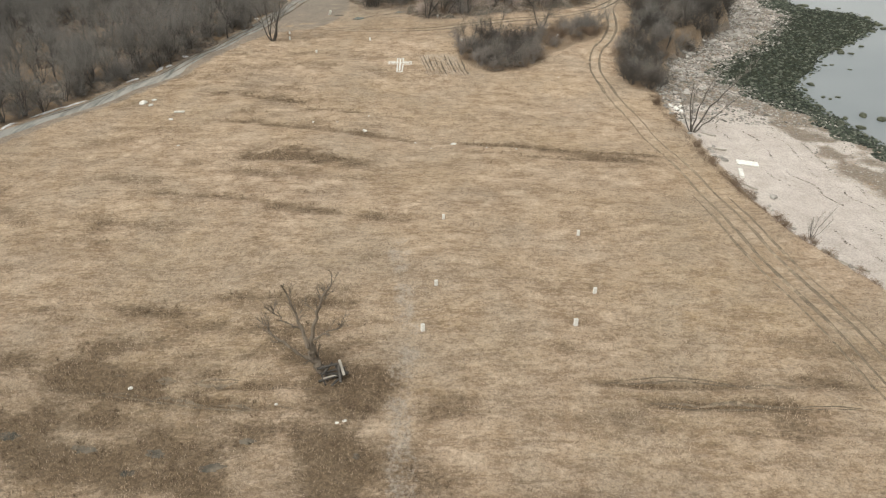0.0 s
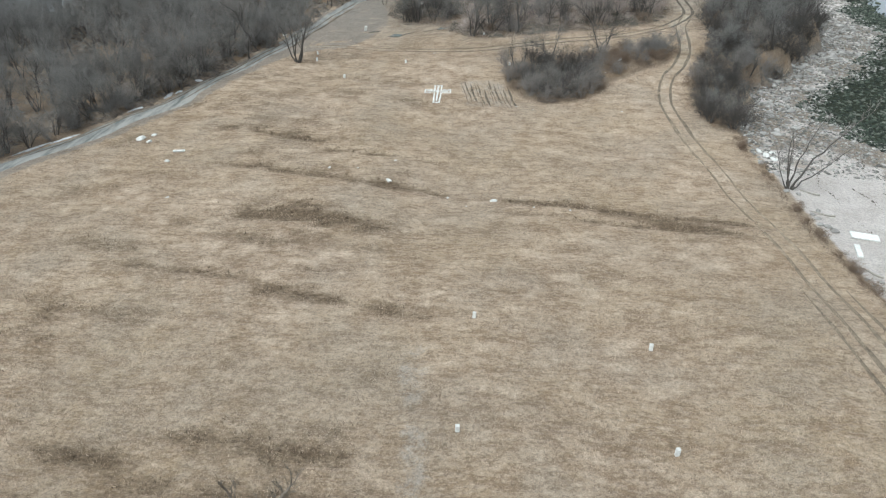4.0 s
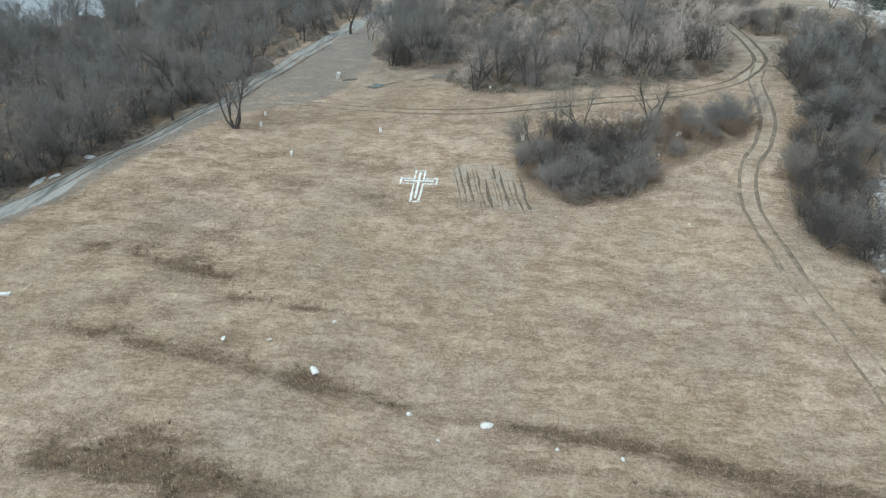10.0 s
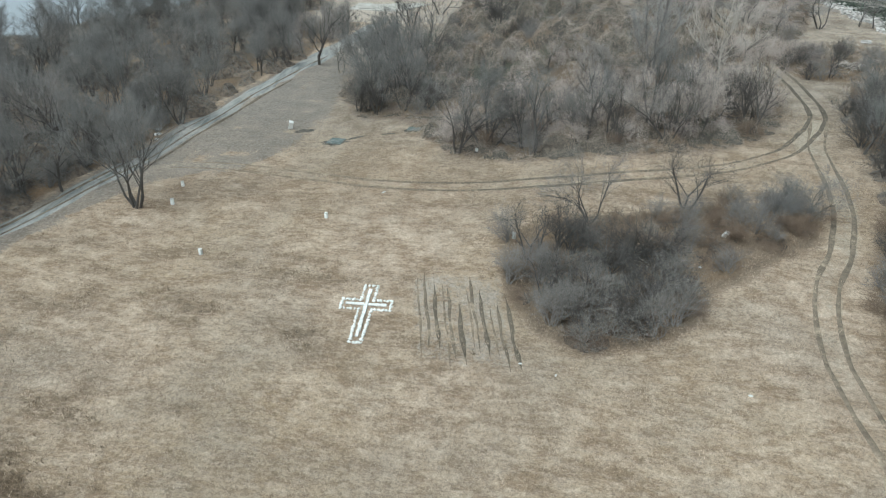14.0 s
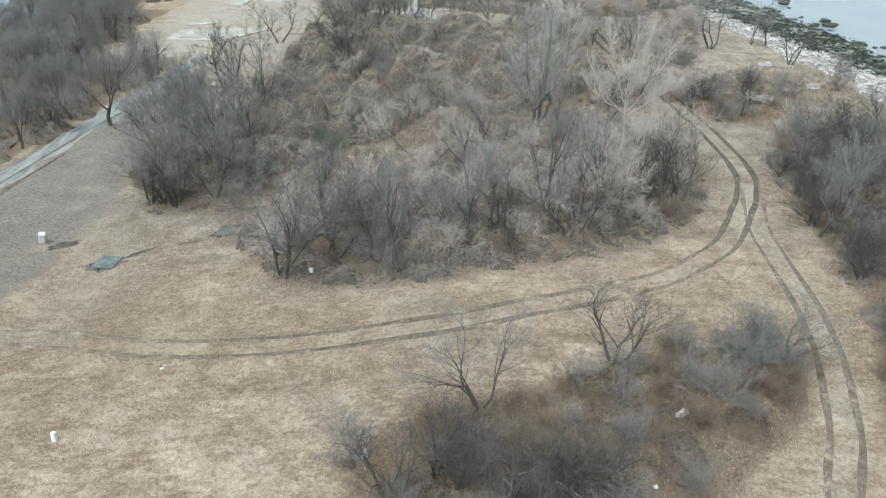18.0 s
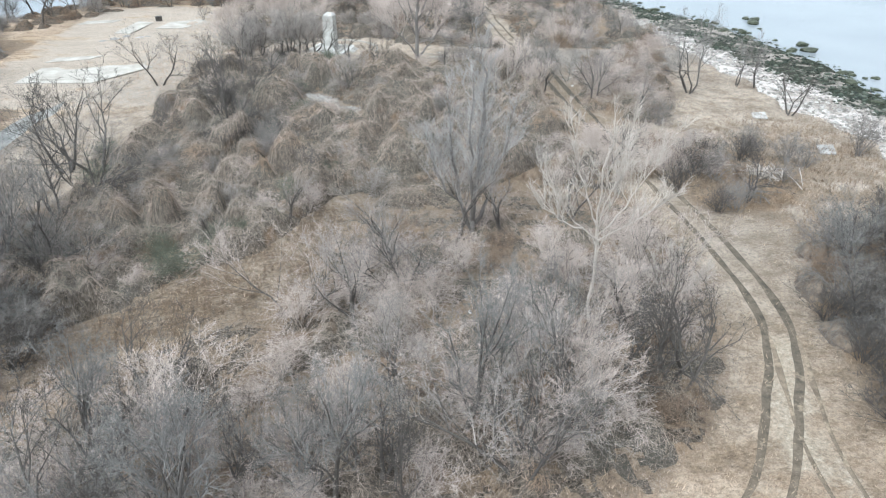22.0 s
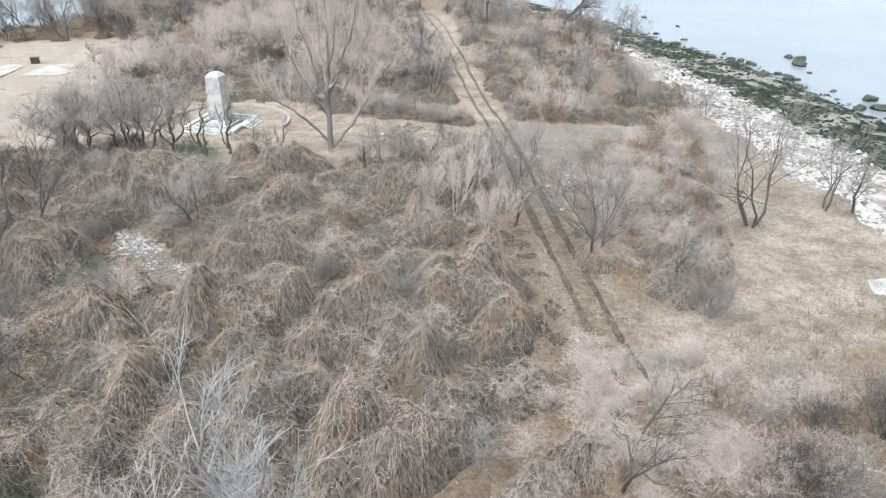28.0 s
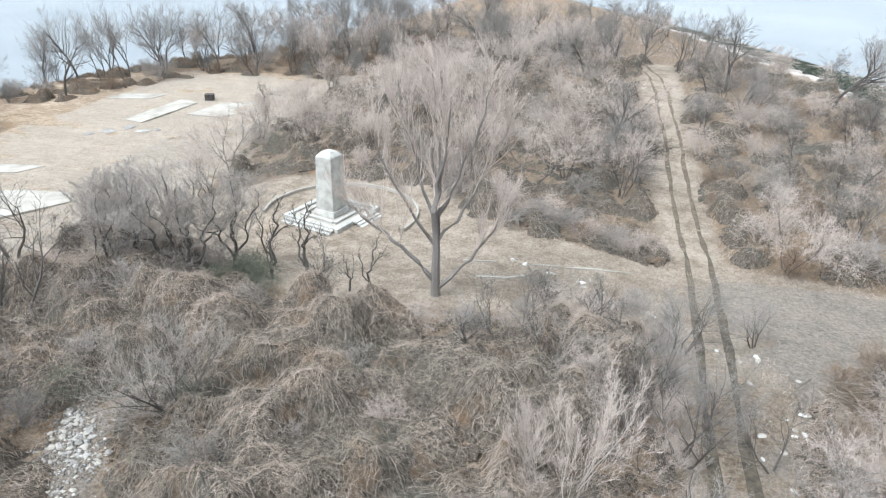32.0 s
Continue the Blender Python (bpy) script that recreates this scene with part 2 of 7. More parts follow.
M_ROCK = speckled("riprap_rock", (0.27, 0.25, 0.225), (0.47, 0.44, 0.40), 0.8, 10.0, 0.9, 0.5, 0.05, 0.5)
M_WEEDROCK = speckled("weed_rock", (0.035, 0.04, 0.022), (0.09, 0.095, 0.06), 1.5, 14.0, 0.6, 0.6, 0.05, 0.4)
M_SNOW = speckled("old_snow", (0.70, 0.70, 0.70), (0.50, 0.49, 0.47), 1.5, 20.0, 0.7, 0.3, 0.03)
M_BARK = twiggy("grey_brown_bark", (0.054, 0.047, 0.04), (0.124, 0.108, 0.092), (0.088, 0.079, 0.071))
M_GREYBARK = twiggy("weathered_grey_bark", (0.12, 0.105, 0.092), (0.24, 0.212, 0.188), (0.17, 0.152, 0.138))
M_TWIG = twiggy("grey_twigs", (0.128, 0.112, 0.098), (0.31, 0.278, 0.248), (0.208, 0.188, 0.17))
M_PALEBARK = twiggy("pale_bark", (0.36, 0.31, 0.262), (0.57, 0.50, 0.432), (0.45, 0.39, 0.335))
M_PINKTWIG = twiggy("pinkish_tan_twigs", (0.34, 0.276, 0.232), (0.60, 0.505, 0.438), (0.44, 0.365, 0.316))
M_HAZETWIG = twiggy("mauve_grey_twigs", (0.195, 0.17, 0.148), (0.43, 0.38, 0.333), (0.3, 0.265, 0.238))
M_DEADWOOD = twiggy("grey_dead_wood", (0.115, 0.092, 0.07), (0.225, 0.184, 0.142), (0.165, 0.135, 0.105))
M_REDTWIG = twiggy("russet_twigs", (0.145, 0.101, 0.07), (0.27, 0.193, 0.132), (0.2, 0.146, 0.106))


def vine_material():
    k = Mat("dead_vine", 0.9)
    c = k.ramp(k.island(), (0.0, (0.23, 0.182, 0.142)), (0.5, (0.37, 0.297, 0.237)), (1.0, (0.53, 0.436, 0.36)))
    c = k.mix(k.ramp(k.noise(0.16, 4, 0.6), (0.47, 0.0), (0.66, 0.75)), c, (0.25, 0.22, 0.178))
    c = k.mix(k.ramp(k.noise(0.27, 3, 0.6, None), (0.58, 0.0), (0.72, 0.6)), c, (0.36, 0.225, 0.125))
    c = k.mix(0.5, c, k.ramp(k.noise(2.5, 3), (0.3, 0.45), (0.65, 1.0)), "MULTIPLY")
    return k.done(c)


M_VINE = vine_material()
M_DARKTWIG = twiggy("dark_wood_twigs", (0.105, 0.098, 0.089), (0.285, 0.264, 0.24), (0.19, 0.179, 0.164))
M_GREENTWIG = twiggy("green_grey_tangle", (0.062, 0.067, 0.046), (0.19, 0.192, 0.138), (0.115, 0.12, 0.085))
# Floor under the vines; its near-black puts the gaps' shade into the colour.
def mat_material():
    k = Mat("vine_floor_shade", 0.95, 0.1)
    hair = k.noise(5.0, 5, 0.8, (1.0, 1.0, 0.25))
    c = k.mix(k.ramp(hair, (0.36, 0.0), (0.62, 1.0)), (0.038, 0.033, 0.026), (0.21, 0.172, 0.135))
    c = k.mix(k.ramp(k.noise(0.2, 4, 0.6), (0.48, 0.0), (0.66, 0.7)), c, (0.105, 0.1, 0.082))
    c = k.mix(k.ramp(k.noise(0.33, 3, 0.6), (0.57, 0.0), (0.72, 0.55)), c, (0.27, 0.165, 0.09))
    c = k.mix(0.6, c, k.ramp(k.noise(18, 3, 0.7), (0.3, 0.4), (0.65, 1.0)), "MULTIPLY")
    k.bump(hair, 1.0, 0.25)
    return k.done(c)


M_MAT = mat_material()
# Litter under woods and dense brush, coloured dark for the shade there.
M_LITTER = speckled("shaded_leaf_litter", (0.085, 0.066, 0.05), (0.24, 0.186, 0.138), 1.6, 9.0, 0.95, 0.9, 0.12)


def grass_material():
    k = Mat("dry_grass", 0.9)
    mid, big = k.noise(0.45, 5, 0.65), k.noise(0.11, 4, 0.6)
    c = k.mix(k.ramp(mid, (0.36, 0.0), (0.62, 1.0)), (0.36, 0.257, 0.17), (0.62, 0.476, 0.346))
    c = k.mix(k.ramp(big, (0.45, 0.0), (0.68, 0.6)), c, (0.46, 0.39, 0.305))
    c = k.mix(0.6, c, k.ramp(k.island(), (0.0, 0.4), (1.0, 1.0)), "MULTIPLY")
    return k.done(c)


M_GRASS = grass_material()
M_TUFT = twiggy("dead_tuft_grass", (0.155, 0.112, 0.07), (0.34, 0.252, 0.162), (0.23, 0.17, 0.11), 2.0)
M_WEEDY = twiggy("dark_dead_weed", (0.085, 0.061, 0.04), (0.21, 0.153, 0.1), (0.14, 0.102, 0.068), 3.0)
M_PLATE = speckled("wet_green_plate", (0.09, 0.105, 0.095), (0.19, 0.205, 0.19), 2.0, 10.0, 0.85, 0.2, 0.02)
M_DARK = speckled("dark_weathered_wood", (0.04, 0.035, 0.03), (0.09, 0.08, 0.07), 3.0, 20.0, 0.9, 0.4, 0.02)
M_DRIFT = speckled("bleached_wood", (0.40, 0.365, 0.315), (0.29, 0.26, 0.22), 3.0, 30.0, 0.85, 0.4, 0.01)


# ---- mesh helpers ----
def mesh_from(name, verts, faces, mat, smooth=False):
    me = bpy.data.meshes.new(name)
    me.from_pydata([tuple(v) for v in verts], [], faces)
    me.materials.append(mat)
    if smooth:
        me.polygons.foreach_set("use_smooth", [True] * len(me.polygons))
    me.update()
    return me


def quick_mesh(name, verts, tris, mat, smooth=False):
    """A mesh from numpy arrays of points and of triangles or quads."""
    me = bpy.data.meshes.new(name)
    verts, tris = np.asarray(verts, np.float32), np.asarray(tris, np.int32)
    n, k = tris.shape
    me.vertices.add(len(verts))
    me.vertices.foreach_set("co", verts.ravel())
    me.loops.add(n * k)
    me.loops.foreach_set("vertex_index", tris.ravel())
    me.polygons.add(n)
    me.polygons.foreach_set("loop_start", np.arange(0, n * k, k, dtype=np.int32))
    if smooth:
        me.polygons.foreach_set("use_smooth", np.ones(n, bool))
    me.materials.append(mat)
    me.update(calc_edges=True)
    return me


def from_bm(name, bm, mat, smooth=False):
    me = bpy.data.meshes.new(name)
    bm.to_mesh(me)
    bm.free()
    me.materials.append(mat)
    if smooth:
        me.polygons.foreach_set("use_smooth", [True] * len(me.polygons))
    return me


def part(name, me, parent, label="", m=None):
    ob = new(name, me)
    ob.parent = parent
    if m is not None:
        ob.matrix_basis = m
    if label:
        ob["label"] = label
    return ob


def box_bm(sx, sy, sz, bevel=0.0, taper=1.0, z0=0.0):
    bm = bmesh.new()
    bmesh.ops.create_cube(bm, size=1.0)
    for v in bm.verts:
        t = taper if v.co.z > 0 else 1.0
        v.co = Vector((v.co.x * sx * t, v.co.y * sy * t, (v.co.z + 0.5) * sz + z0))
    if bevel:
        bmesh.ops.bevel(bm, geom=bm.edges[:], offset=bevel, segments=1, affect="EDGES")
    return bm


def rock_mesh(name, mat, seed, flat=0.6, sub=1):
    r = random.Random(seed)
    bm = bmesh.new()
    bmesh.ops.create_icosphere(bm, subdivisions=sub, radius=0.5)
    off = Vector((r.uniform(0, 50), r.uniform(0, 50), r.uniform(0, 50)))
    for v in bm.verts:
        n = noise.noise(v.co * 2.2 + off)
        v.co *= 1.0 + 0.55 * n
        v.co.z *= flat
        v.co.x *= 1.2
    return from_bm(name, bm, mat)


# ---- the lie of the land ----
def table(*rows):
    ys, xs = [r[0] for r in rows], [r[1] for r in rows]
    return lambda y: np.interp(y, ys, xs)


def soft(a, b, x):
    t = np.clip((x - a) / (b - a), 0, 1)
    return t * t * (3 - 2 * t)


BLUFF_LINE = table((-200, 130), (-20, 66), (20, 53), (57, 43), (66, 39.5), (77, 37.8), (98, 36.8), (111, 36.2), (123, 38), (138, 44.5),
              (161, 62), (185, 70), (205, 71), (217, 69.5), (232, 68.5), (262, 68.5), (300, 69), (340, 66), (380, 59), (430, 38), (480, 10), (530, -20))
WATER = table((-200, 160), (60, 76), (95, 65), (104, 63), (116, 62), (124, 62.5), (130, 65), (138, 71.5), (148, 77), (155, 85), (167, 96),
              (178, 104), (190, 104), (197, 92), (212, 93), (232, 100), (250, 101), (270, 105), (284, 103), (315, 100), (335, 92), (364, 85), (380, 79),
              (418, 60), (446, 41), (500, 4), (530, -18))
WEED_LINE = table((-200, 154), (60, 68), (92, 62.5), (105, 60.5), (111, 58.5), (120, 54), (128, 51), (139, 53.5), (150, 65), (165, 74), (183, 85), (205, 85),
             (216, 90), (234, 92), (252, 91), (270, 88), (290, 87), (317, 83), (340, 78), (364, 74), (420, 50), (500, -4), (530, -20))


def BLUFF(y):
    return BLUFF_LINE(y) + (0.9 * np.sin(y * 0.31) + 0.7 * np.sin(y * 0.77 + 1.0)) * soft(112, 130, y)


def WEED(y):
    return WEED_LINE(y) + 0.9 * np.sin(y * 0.41 + 0.5) + 0.8 * np.sin(y * 0.93)


LEFTSHORE = table((-200, -120), (188, -112), (200, -106), (214, -98), (228, -92), (245, -86), (262, -80), (280, -77), (290, -75), (300, -71), (315, -66), (327, -58), (342, -49), (360, -43), (398, -39), (440, -32), (530, -26))
ROADX = table((-60, -120), (60, -76), (92, -61), (105, -54.5), (120, -48.5), (130, -45.6), (142, -42.3), (155, -40.3), (175, -37.8), (187, -36.6), (202, -33.8), (225, -31), (262, -28), (300, -27))
LEFTZ = table((-100, 4.5), (60, 3.2), (110, 3.2), (140, 4.2), (200, 4.0), (300, 3.8), (345, 3.2), (500, 1.5))
MIDZ = table((-100, 5), (45, 3.9), (70, 3.4), (95, 2.1), (112, 2.3), (126, 3.0), (138, 4.9), (150, 6.5), (158, 6.9), (170, 6.8), (192, 7.2), (215, 7.7),
             (240, 8.0), (252, 7.3), (268, 7.2), (300, 8.0), (318, 8.2), (335, 6.6), (350, 4.8), (380, 3.0), (430, 1.6), (500, 1.0))
RISE = table((118, -1), (145, 20), (190, 18), (225, -1))


def natural(x, y):
    s = soft(-21.0, RISE(y), x - 0.12 * (y - 220) * (y > 220))
    z = LEFTZ(y) + (MIDZ(y) - LEFTZ(y)) * s
    z = z + 0.12 * np.sin(x * 0.31 + 1.3 * np.sin(y * 0.11)) + 0.10 * np.sin(y * 0.37 + x * 0.05)
    shelf = 1 - soft(8.0, 15.0, np.hypot(x - 7.4, (y - 256.8) * 1.1))
    z = z + (6.75 - z) * shelf
    b, w, g = BLUFF(y), WATER(y), WEED(y)
    top = np.maximum(b - 4.0, b - 6.0 * (y > 195) - 3.0)
    down = soft(top, b, x)
    beach = np.interp(0, [0], [0]) + 1.6 - 1.1 * np.clip((x - b) / np.maximum(g - b, 1), 0, 1) - 0.5 * np.clip((x - g) / np.maximum(w - g, 1), 0, 1) - 0.07 * np.clip(x - w, 0, 60)
    z = z * (1 - down) + beach * down
    l = LEFTSHORE(y)
    z = z * soft(l - 3, l + 9, x) + (-0.08 * np.clip(l + 3 - x, -6, 60)) * (1 - soft(l - 3, l + 9, x))
    return z - 8 * soft(505, 560, y)


STEP = 0.75
GX = np.arange(-150, 132.1, STEP)
GY = np.arange(-24, 540.1, STEP)
XX, YY = np.meshgrid(GX, GY)
ZZ = natural(XX, YY)


def furrow(x0, x1, y0, slope, half):
    """Mask of a shallow trench line across the field."""
    yc = y0 + slope * XX + 0.3 * np.sin(XX * 0.15 + y0)
    d = np.abs(YY - yc) / (half * 0.75)
    ends = soft(x0 - 3, x0 + 2, XX) * (1 - soft(x1 - 2, x1 + 3, XX))
    return np.clip(1.15 - d, 0, 1) * ends


FURROWS = np.zeros_like(XX)
for row in ((-27, -11, 36.2, -0.17, 1.0), (-25, -9, 39.26, -0.11, 0.7), (13, 34, 41.3, 0.0, 0.65), (17, 28, 41.1, -0.1, 0.7), (-19, -4, 67.2, -0.21, 1.5), (-30, -19, 68.6, -0.18, 1.0),
            (-27, -9, 84.0, -0.08, 1.9), (-32, -9, 92.5, -0.195, 1.8), (-9, 30, 93.3, -0.19, 1.1), (3, 25, 89.1, -0.12, 1.2), (-38, -20, 102.2, -0.24, 0.9), (-20, -4, 101.6, -0.16, 0.8)):
    FURROWS = np.maximum(FURROWS, furrow(*row))


def patches(scale, seed):
    """Smooth random patches over the ground sheet, 0 to 1."""
    r = np.random.default_rng(seed)
    ny, nx = int((GY[-1] - GY[0]) / scale) + 3, int((GX[-1] - GX[0]) / scale) + 3
    g = r.uniform(size=(ny, nx))
    fx, fy = (XX - GX[0]) / scale, (YY - GY[0]) / scale
    i, j = fx.astype(int), fy.astype(int)
    u, v = soft(0, 1, fx - i), soft(0, 1, fy - j)
    return (g[j, i] * (1 - u) + g[j, i + 1] * u) * (1 - v) + (g[j + 1, i] * (1 - u) + g[j + 1, i + 1] * u) * v


MOTTLE = 0.5 * patches(2.2, 1) + 0.3 * patches(5.0, 2) + 0.2 * patches(1.1, 3)
STREAK = np.zeros_like(XX)
for k, (sy, sx) in enumerate(((1.3, 7.0), (2.6, 14.0))):
    keep_x = np.random.default_rng(20 + k).uniform(size=(int(700 / sy) + 4, int(300 / sx) + 4))
    fx, fy = (XX + 150) / sx, (YY + 0.12 * XX + 60) / sy
    i, j = fx.astype(int), fy.astype(int)
    u, v = soft(0, 1, fx - i), soft(0, 1, fy - j)
    STREAK += 0.5 * ((keep_x[j, i] * (1 - u) + keep_x[j, i + 1] * u) * (1 - v) + (keep_x[j + 1, i] * (1 - u) + keep_x[j + 1, i + 1] * u) * v)
FURROWS = FURROWS * np.clip(2.2 * MOTTLE - 0.2, 0.25, 1.0)
ZZ -= (0.22 + 0.2 * (YY < 46)) * FURROWS


def gz(x, y):
    """The height of the ground sheet."""
    x, y = np.asarray(x, float), np.asarray(y, float)
    fx = np.clip((x - GX[0]) / STEP, 0, len(GX) - 1.001)
    fy = np.clip((y - GY[0]) / STEP, 0, len(GY) - 1.001)
    i, j = fx.astype(int), fy.astype(int)
    u, v = fx - i, fy - j
    return (ZZ[j, i] * (1 - u) + ZZ[j, i + 1] * u) * (1 - v) + (ZZ[j + 1, i] * (1 - u) + ZZ[j + 1, i + 1] * u) * v


def inside(poly, x, y):
    x, y = np.asarray(x, float), np.asarray(y, float)
    hit = np.zeros(x.shape, bool)
    for (x1, y1), (x2, y2) in zip(poly, poly[1:] + poly[:1]):
        cond = (y1 > y) != (y2 > y)
        hit ^= cond & (x < (x2 - x1) * (y - y1) / ((y2 - y1) or 1e-9) + x1)
    return hit


COPSE = [(2, 137), (3, 131), (4.8, 127), (8.6, 125.4), (13, 126.2), (17.1, 128.1), (19, 132.5), (24, 136.3), (29, 139.6), (32, 146), (27, 147), (20, 145.5), (10, 143), (4, 141)]
THICKET = [(-22, 178), (-19, 171), (-13, 171.5), (-8.5, 164), (-4.5, 157.4), (1.7, 155.4), (8, 154.6), (13, 156), (18.4, 156.9), (23, 158.4), (27.5, 160.4), (31.9, 165.2), (35.3, 172.5), (37, 182), (36, 196), (36.4, 214), (36.4, 241), (24, 241),
           (15, 240), (4, 241), (-5, 247), (-12, 256), (-15, 250), (-12, 240), (-13, 230), (-16, 218), (-16, 206), (-23, 196), (-25, 186)]
BACKHILL = [(-8, 259), (-1, 265), (15.5, 266), (22, 257), (35.5, 253), (35, 285), (34, 330), (38, 350), (20, 375), (-8, 360), (-14, 325), (-16, 300), (-14, 275)]
RIGHTBRUSH = [(37.6, 147), (39.6, 156), (41, 166), (43, 175), (46, 181), (57, 186), (71, 184), (62, 164), (52, 148), (47, 140), (43, 140)]
RIGHTBRUSH_NEAR = [(31.6, 116), (31.4, 129), (33.2, 138), (37, 146.5), (42, 149), (44, 140), (38.5, 127), (36.5, 116)]
CLUMP = [(40.6, 194), (42, 189), (46, 188.2), (52, 191), (58, 200), (50, 203), (43.5, 202)]
RIGHTBACK = [(40.8, 219), (41.8, 212.8), (47.8, 213.5), (51, 219), (56, 234), (61, 250), (52, 245), (45, 238), (41.8, 231)]
RIGHTFAR = [(41, 253), (67, 252), (66, 300), (60, 340), (42, 350), (40.6, 300)]
RUT = [(36.4, 30), (34.8, 45), (33.4, 56), (32.5, 66), (31.8, 75), (31.1, 84), (30.0, 93.2), (29.1, 101.6), (28.2, 109.6), (27.4, 118), (27.3, 128), (28.7, 134.6), (31.2, 139.8), (33.6, 147), (34.6, 155), (35.7, 161.6), (37.2, 166.2), (39.1, 172), (40.0, 178.5), (40.1, 187), (40.0, 196)]
RUT_NORTH = [(39.2, 204), (38.8, 214), (38.6, 222), (38.5, 232), (38.8, 246), (38.5, 262), (38.3, 276), (38.0, 294), (37, 318), (34, 345), (28, 375)]
SIDE = [(-36, 152.4), (-27, 152.6), (-19.3, 151.7), (-12, 149.8), (-4.4, 149.3), (2.7, 149.4), (7.7, 149.8), (12.7, 150.8), (21.3, 153), (26, 154.6), (31.1, 158.5), (34.2, 162.9), (36.4, 167.2), (38.2, 170.6)]


HOLLOW = [(-12, 173), (-3, 175.2), (3, 177.6), (7.4, 181), (9.2, 186.6), (13.6, 193.4), (12.6, 197), (8.6, 196), (6.4, 191), (3.2, 187.2), (-2, 184.5), (-8, 180), (-14, 176)]   # an open strip in the thicket
BYWAY = [(22.5, 192), (27, 195.2), (33, 199.8), (38, 204.4), (37.4, 207.5), (31.5, 202.8), (26, 198.4), (21, 194.4)]   # a worn way that joins the track


def spline(points, step=0.6):
    """Evenly spaced points along a smooth curve."""
    p = np.array(points, float)
    p = np.vstack([2 * p[0] - p[1], p, 2 * p[-1] - p[-2]])
    out = []
    for k in range(1, len(p) - 2):
        n = max(2, int(np.hypot(*(p[k + 1] - p[k])) / step))
        t = np.linspace(0, 1, n, endpoint=False)[:, None]
        out.append(0.5 * (2 * p[k] + (p[k + 1] - p[k - 1]) * t + (2 * p[k - 1] - 5 * p[k] + 4 * p[k + 1] - p[k + 2]) * t ** 2 + (3 * p[k] - p[k - 1] - 3 * p[k + 1] + p[k + 2]) * t ** 3))
    return np.vstack(out + [p[-2:-1]])


def near_line(points, x, y):
    d = np.full(np.shape(x), 1e9)
    for q in spline(points, 1.5):
        d = np.minimum(d, (x - q[0]) ** 2 + (y - q[1]) ** 2)
    return np.sqrt(d)


def blur(a, n=2):
    for _ in range(n):
        a = (a + np.roll(a, 1, 0) + np.roll(a, -1, 0) + np.roll(a, 1, 1) + np.roll(a, -1, 1)) / 5
    return a


woods = (XX < ROADX(YY) - 3.0) & (XX > LEFTSHORE(YY) + 6 + 4 * np.sin(YY * 0.15)) & (YY > 66 + 5 * np.sin(XX * 0.2) + 0.5 * (XX + 76)) & ((YY < 235) | (XX < -50 + 0.1 * (YY - 260)) & (YY < 280)) | (YY > 322 + 0.25 * (XX + 30)) & (XX < -10) & (YY > 300)
brush = np.zeros(XX.shape, bool)
for poly in (COPSE, THICKET, BACKHILL, RIGHTBRUSH, RIGHTBRUSH_NEAR, CLUMP, RIGHTBACK, RIGHTFAR):
    brush |= inside(poly, XX, YY)
brush |= (YY > 345) & (XX > -40)
brush &= ~inside(HOLLOW, XX, YY)
d_rut, d_side = near_line(RUT + RUT_NORTH, XX, YY), near_line(SIDE, XX, YY)
A = np.zeros((*XX.shape, 4), np.float32)
B = np.zeros((*XX.shape, 4), np.float32)
A[..., 0] = np.clip(1.2 - d_rut / 1.9, 0, 0.62) * (0.55 + 0.35 * soft(120, 145, YY) - 0.55 * soft(158, 176, YY)) * np.clip(1.8 * MOTTLE, 0.3, 1) * (1 - soft(194, 204, YY) * (1 - soft(240, 250, YY))) + np.clip(0.8 - d_side / 2.2, 0, 0.42)
A[..., 1] = blur(soft(-1.0, 0.6, XX - BLUFF(YY)))
STONY = soft(96, 122, YY + 4 * np.sin(XX * 0.5)) * (1 - soft(198, 212, YY))
A[..., 1] *= 1 - 0.85 * STONY * np.clip(2.2 * MOTTLE - 0.35, 0, 1)
SLOPE = blur(inside([(43, 176), (47, 186), (41.5, 196), (43, 208), (58, 214), (66, 212), (69, 196), (71, 184), (57, 184)], XX, YY).astype(float), 6)   # rank grass above the shore
A[..., 2] = np.maximum(blur((woods | brush).astype(float), 7), 0.5 * SLOPE * np.clip(2.4 * MOTTLE - 0.3, 0, 1))
A[..., 3] = soft(146, 185, YY) * (XX > ROADX(YY) + 2)
B[..., 0] = (0.85 + 0.35 * (YY < 46)) * FURROWS + np.clip(3.4 * (STREAK * 0.55 + MOTTLE * 0.45) - 1.8, 0, 0.5) * (YY < 135) * (1 - 0.5 * soft(-9, -3, XX) * soft(44, 52, YY)) + 0.95 * np.clip(1.3 - np.hypot(XX + 5.0, (YY - 39.8) * 1.2) / 3.4, 0, 1)
B[..., 0] += 0.55 * np.clip(1.3 - np.hypot((XX + 25) / 9, (YY - 108.5 + 0.15 * (XX + 25)) / 2.6), 0, 1) * np.clip(2.4 * MOTTLE - 0.5, 0, 1)
for px, py, pa, pb in ((-13, 95.6, 5, 1.4), (5, 91.6, 3, 1.2), (14, 90.4, 7, 1.2), (-18, 86, 8, 2.2), (-10, 82.5, 6, 1.7), (-22, 80, 6, 1.6), (-5, 68.4, 2.4, 1.3), (-30, 73.5, 5, 1.2), (22, 87, 6, 1.4), (-13, 124.5, 3.5, 2.0)):
    B[..., 0] += 0.6 * np.clip(1.35 - np.hypot((XX - px) / pa, (YY - py + 0.3 * (XX - px)) / pb), 0, 1) * np.clip(2.6 * MOTTLE - 0.5, 0, 1)
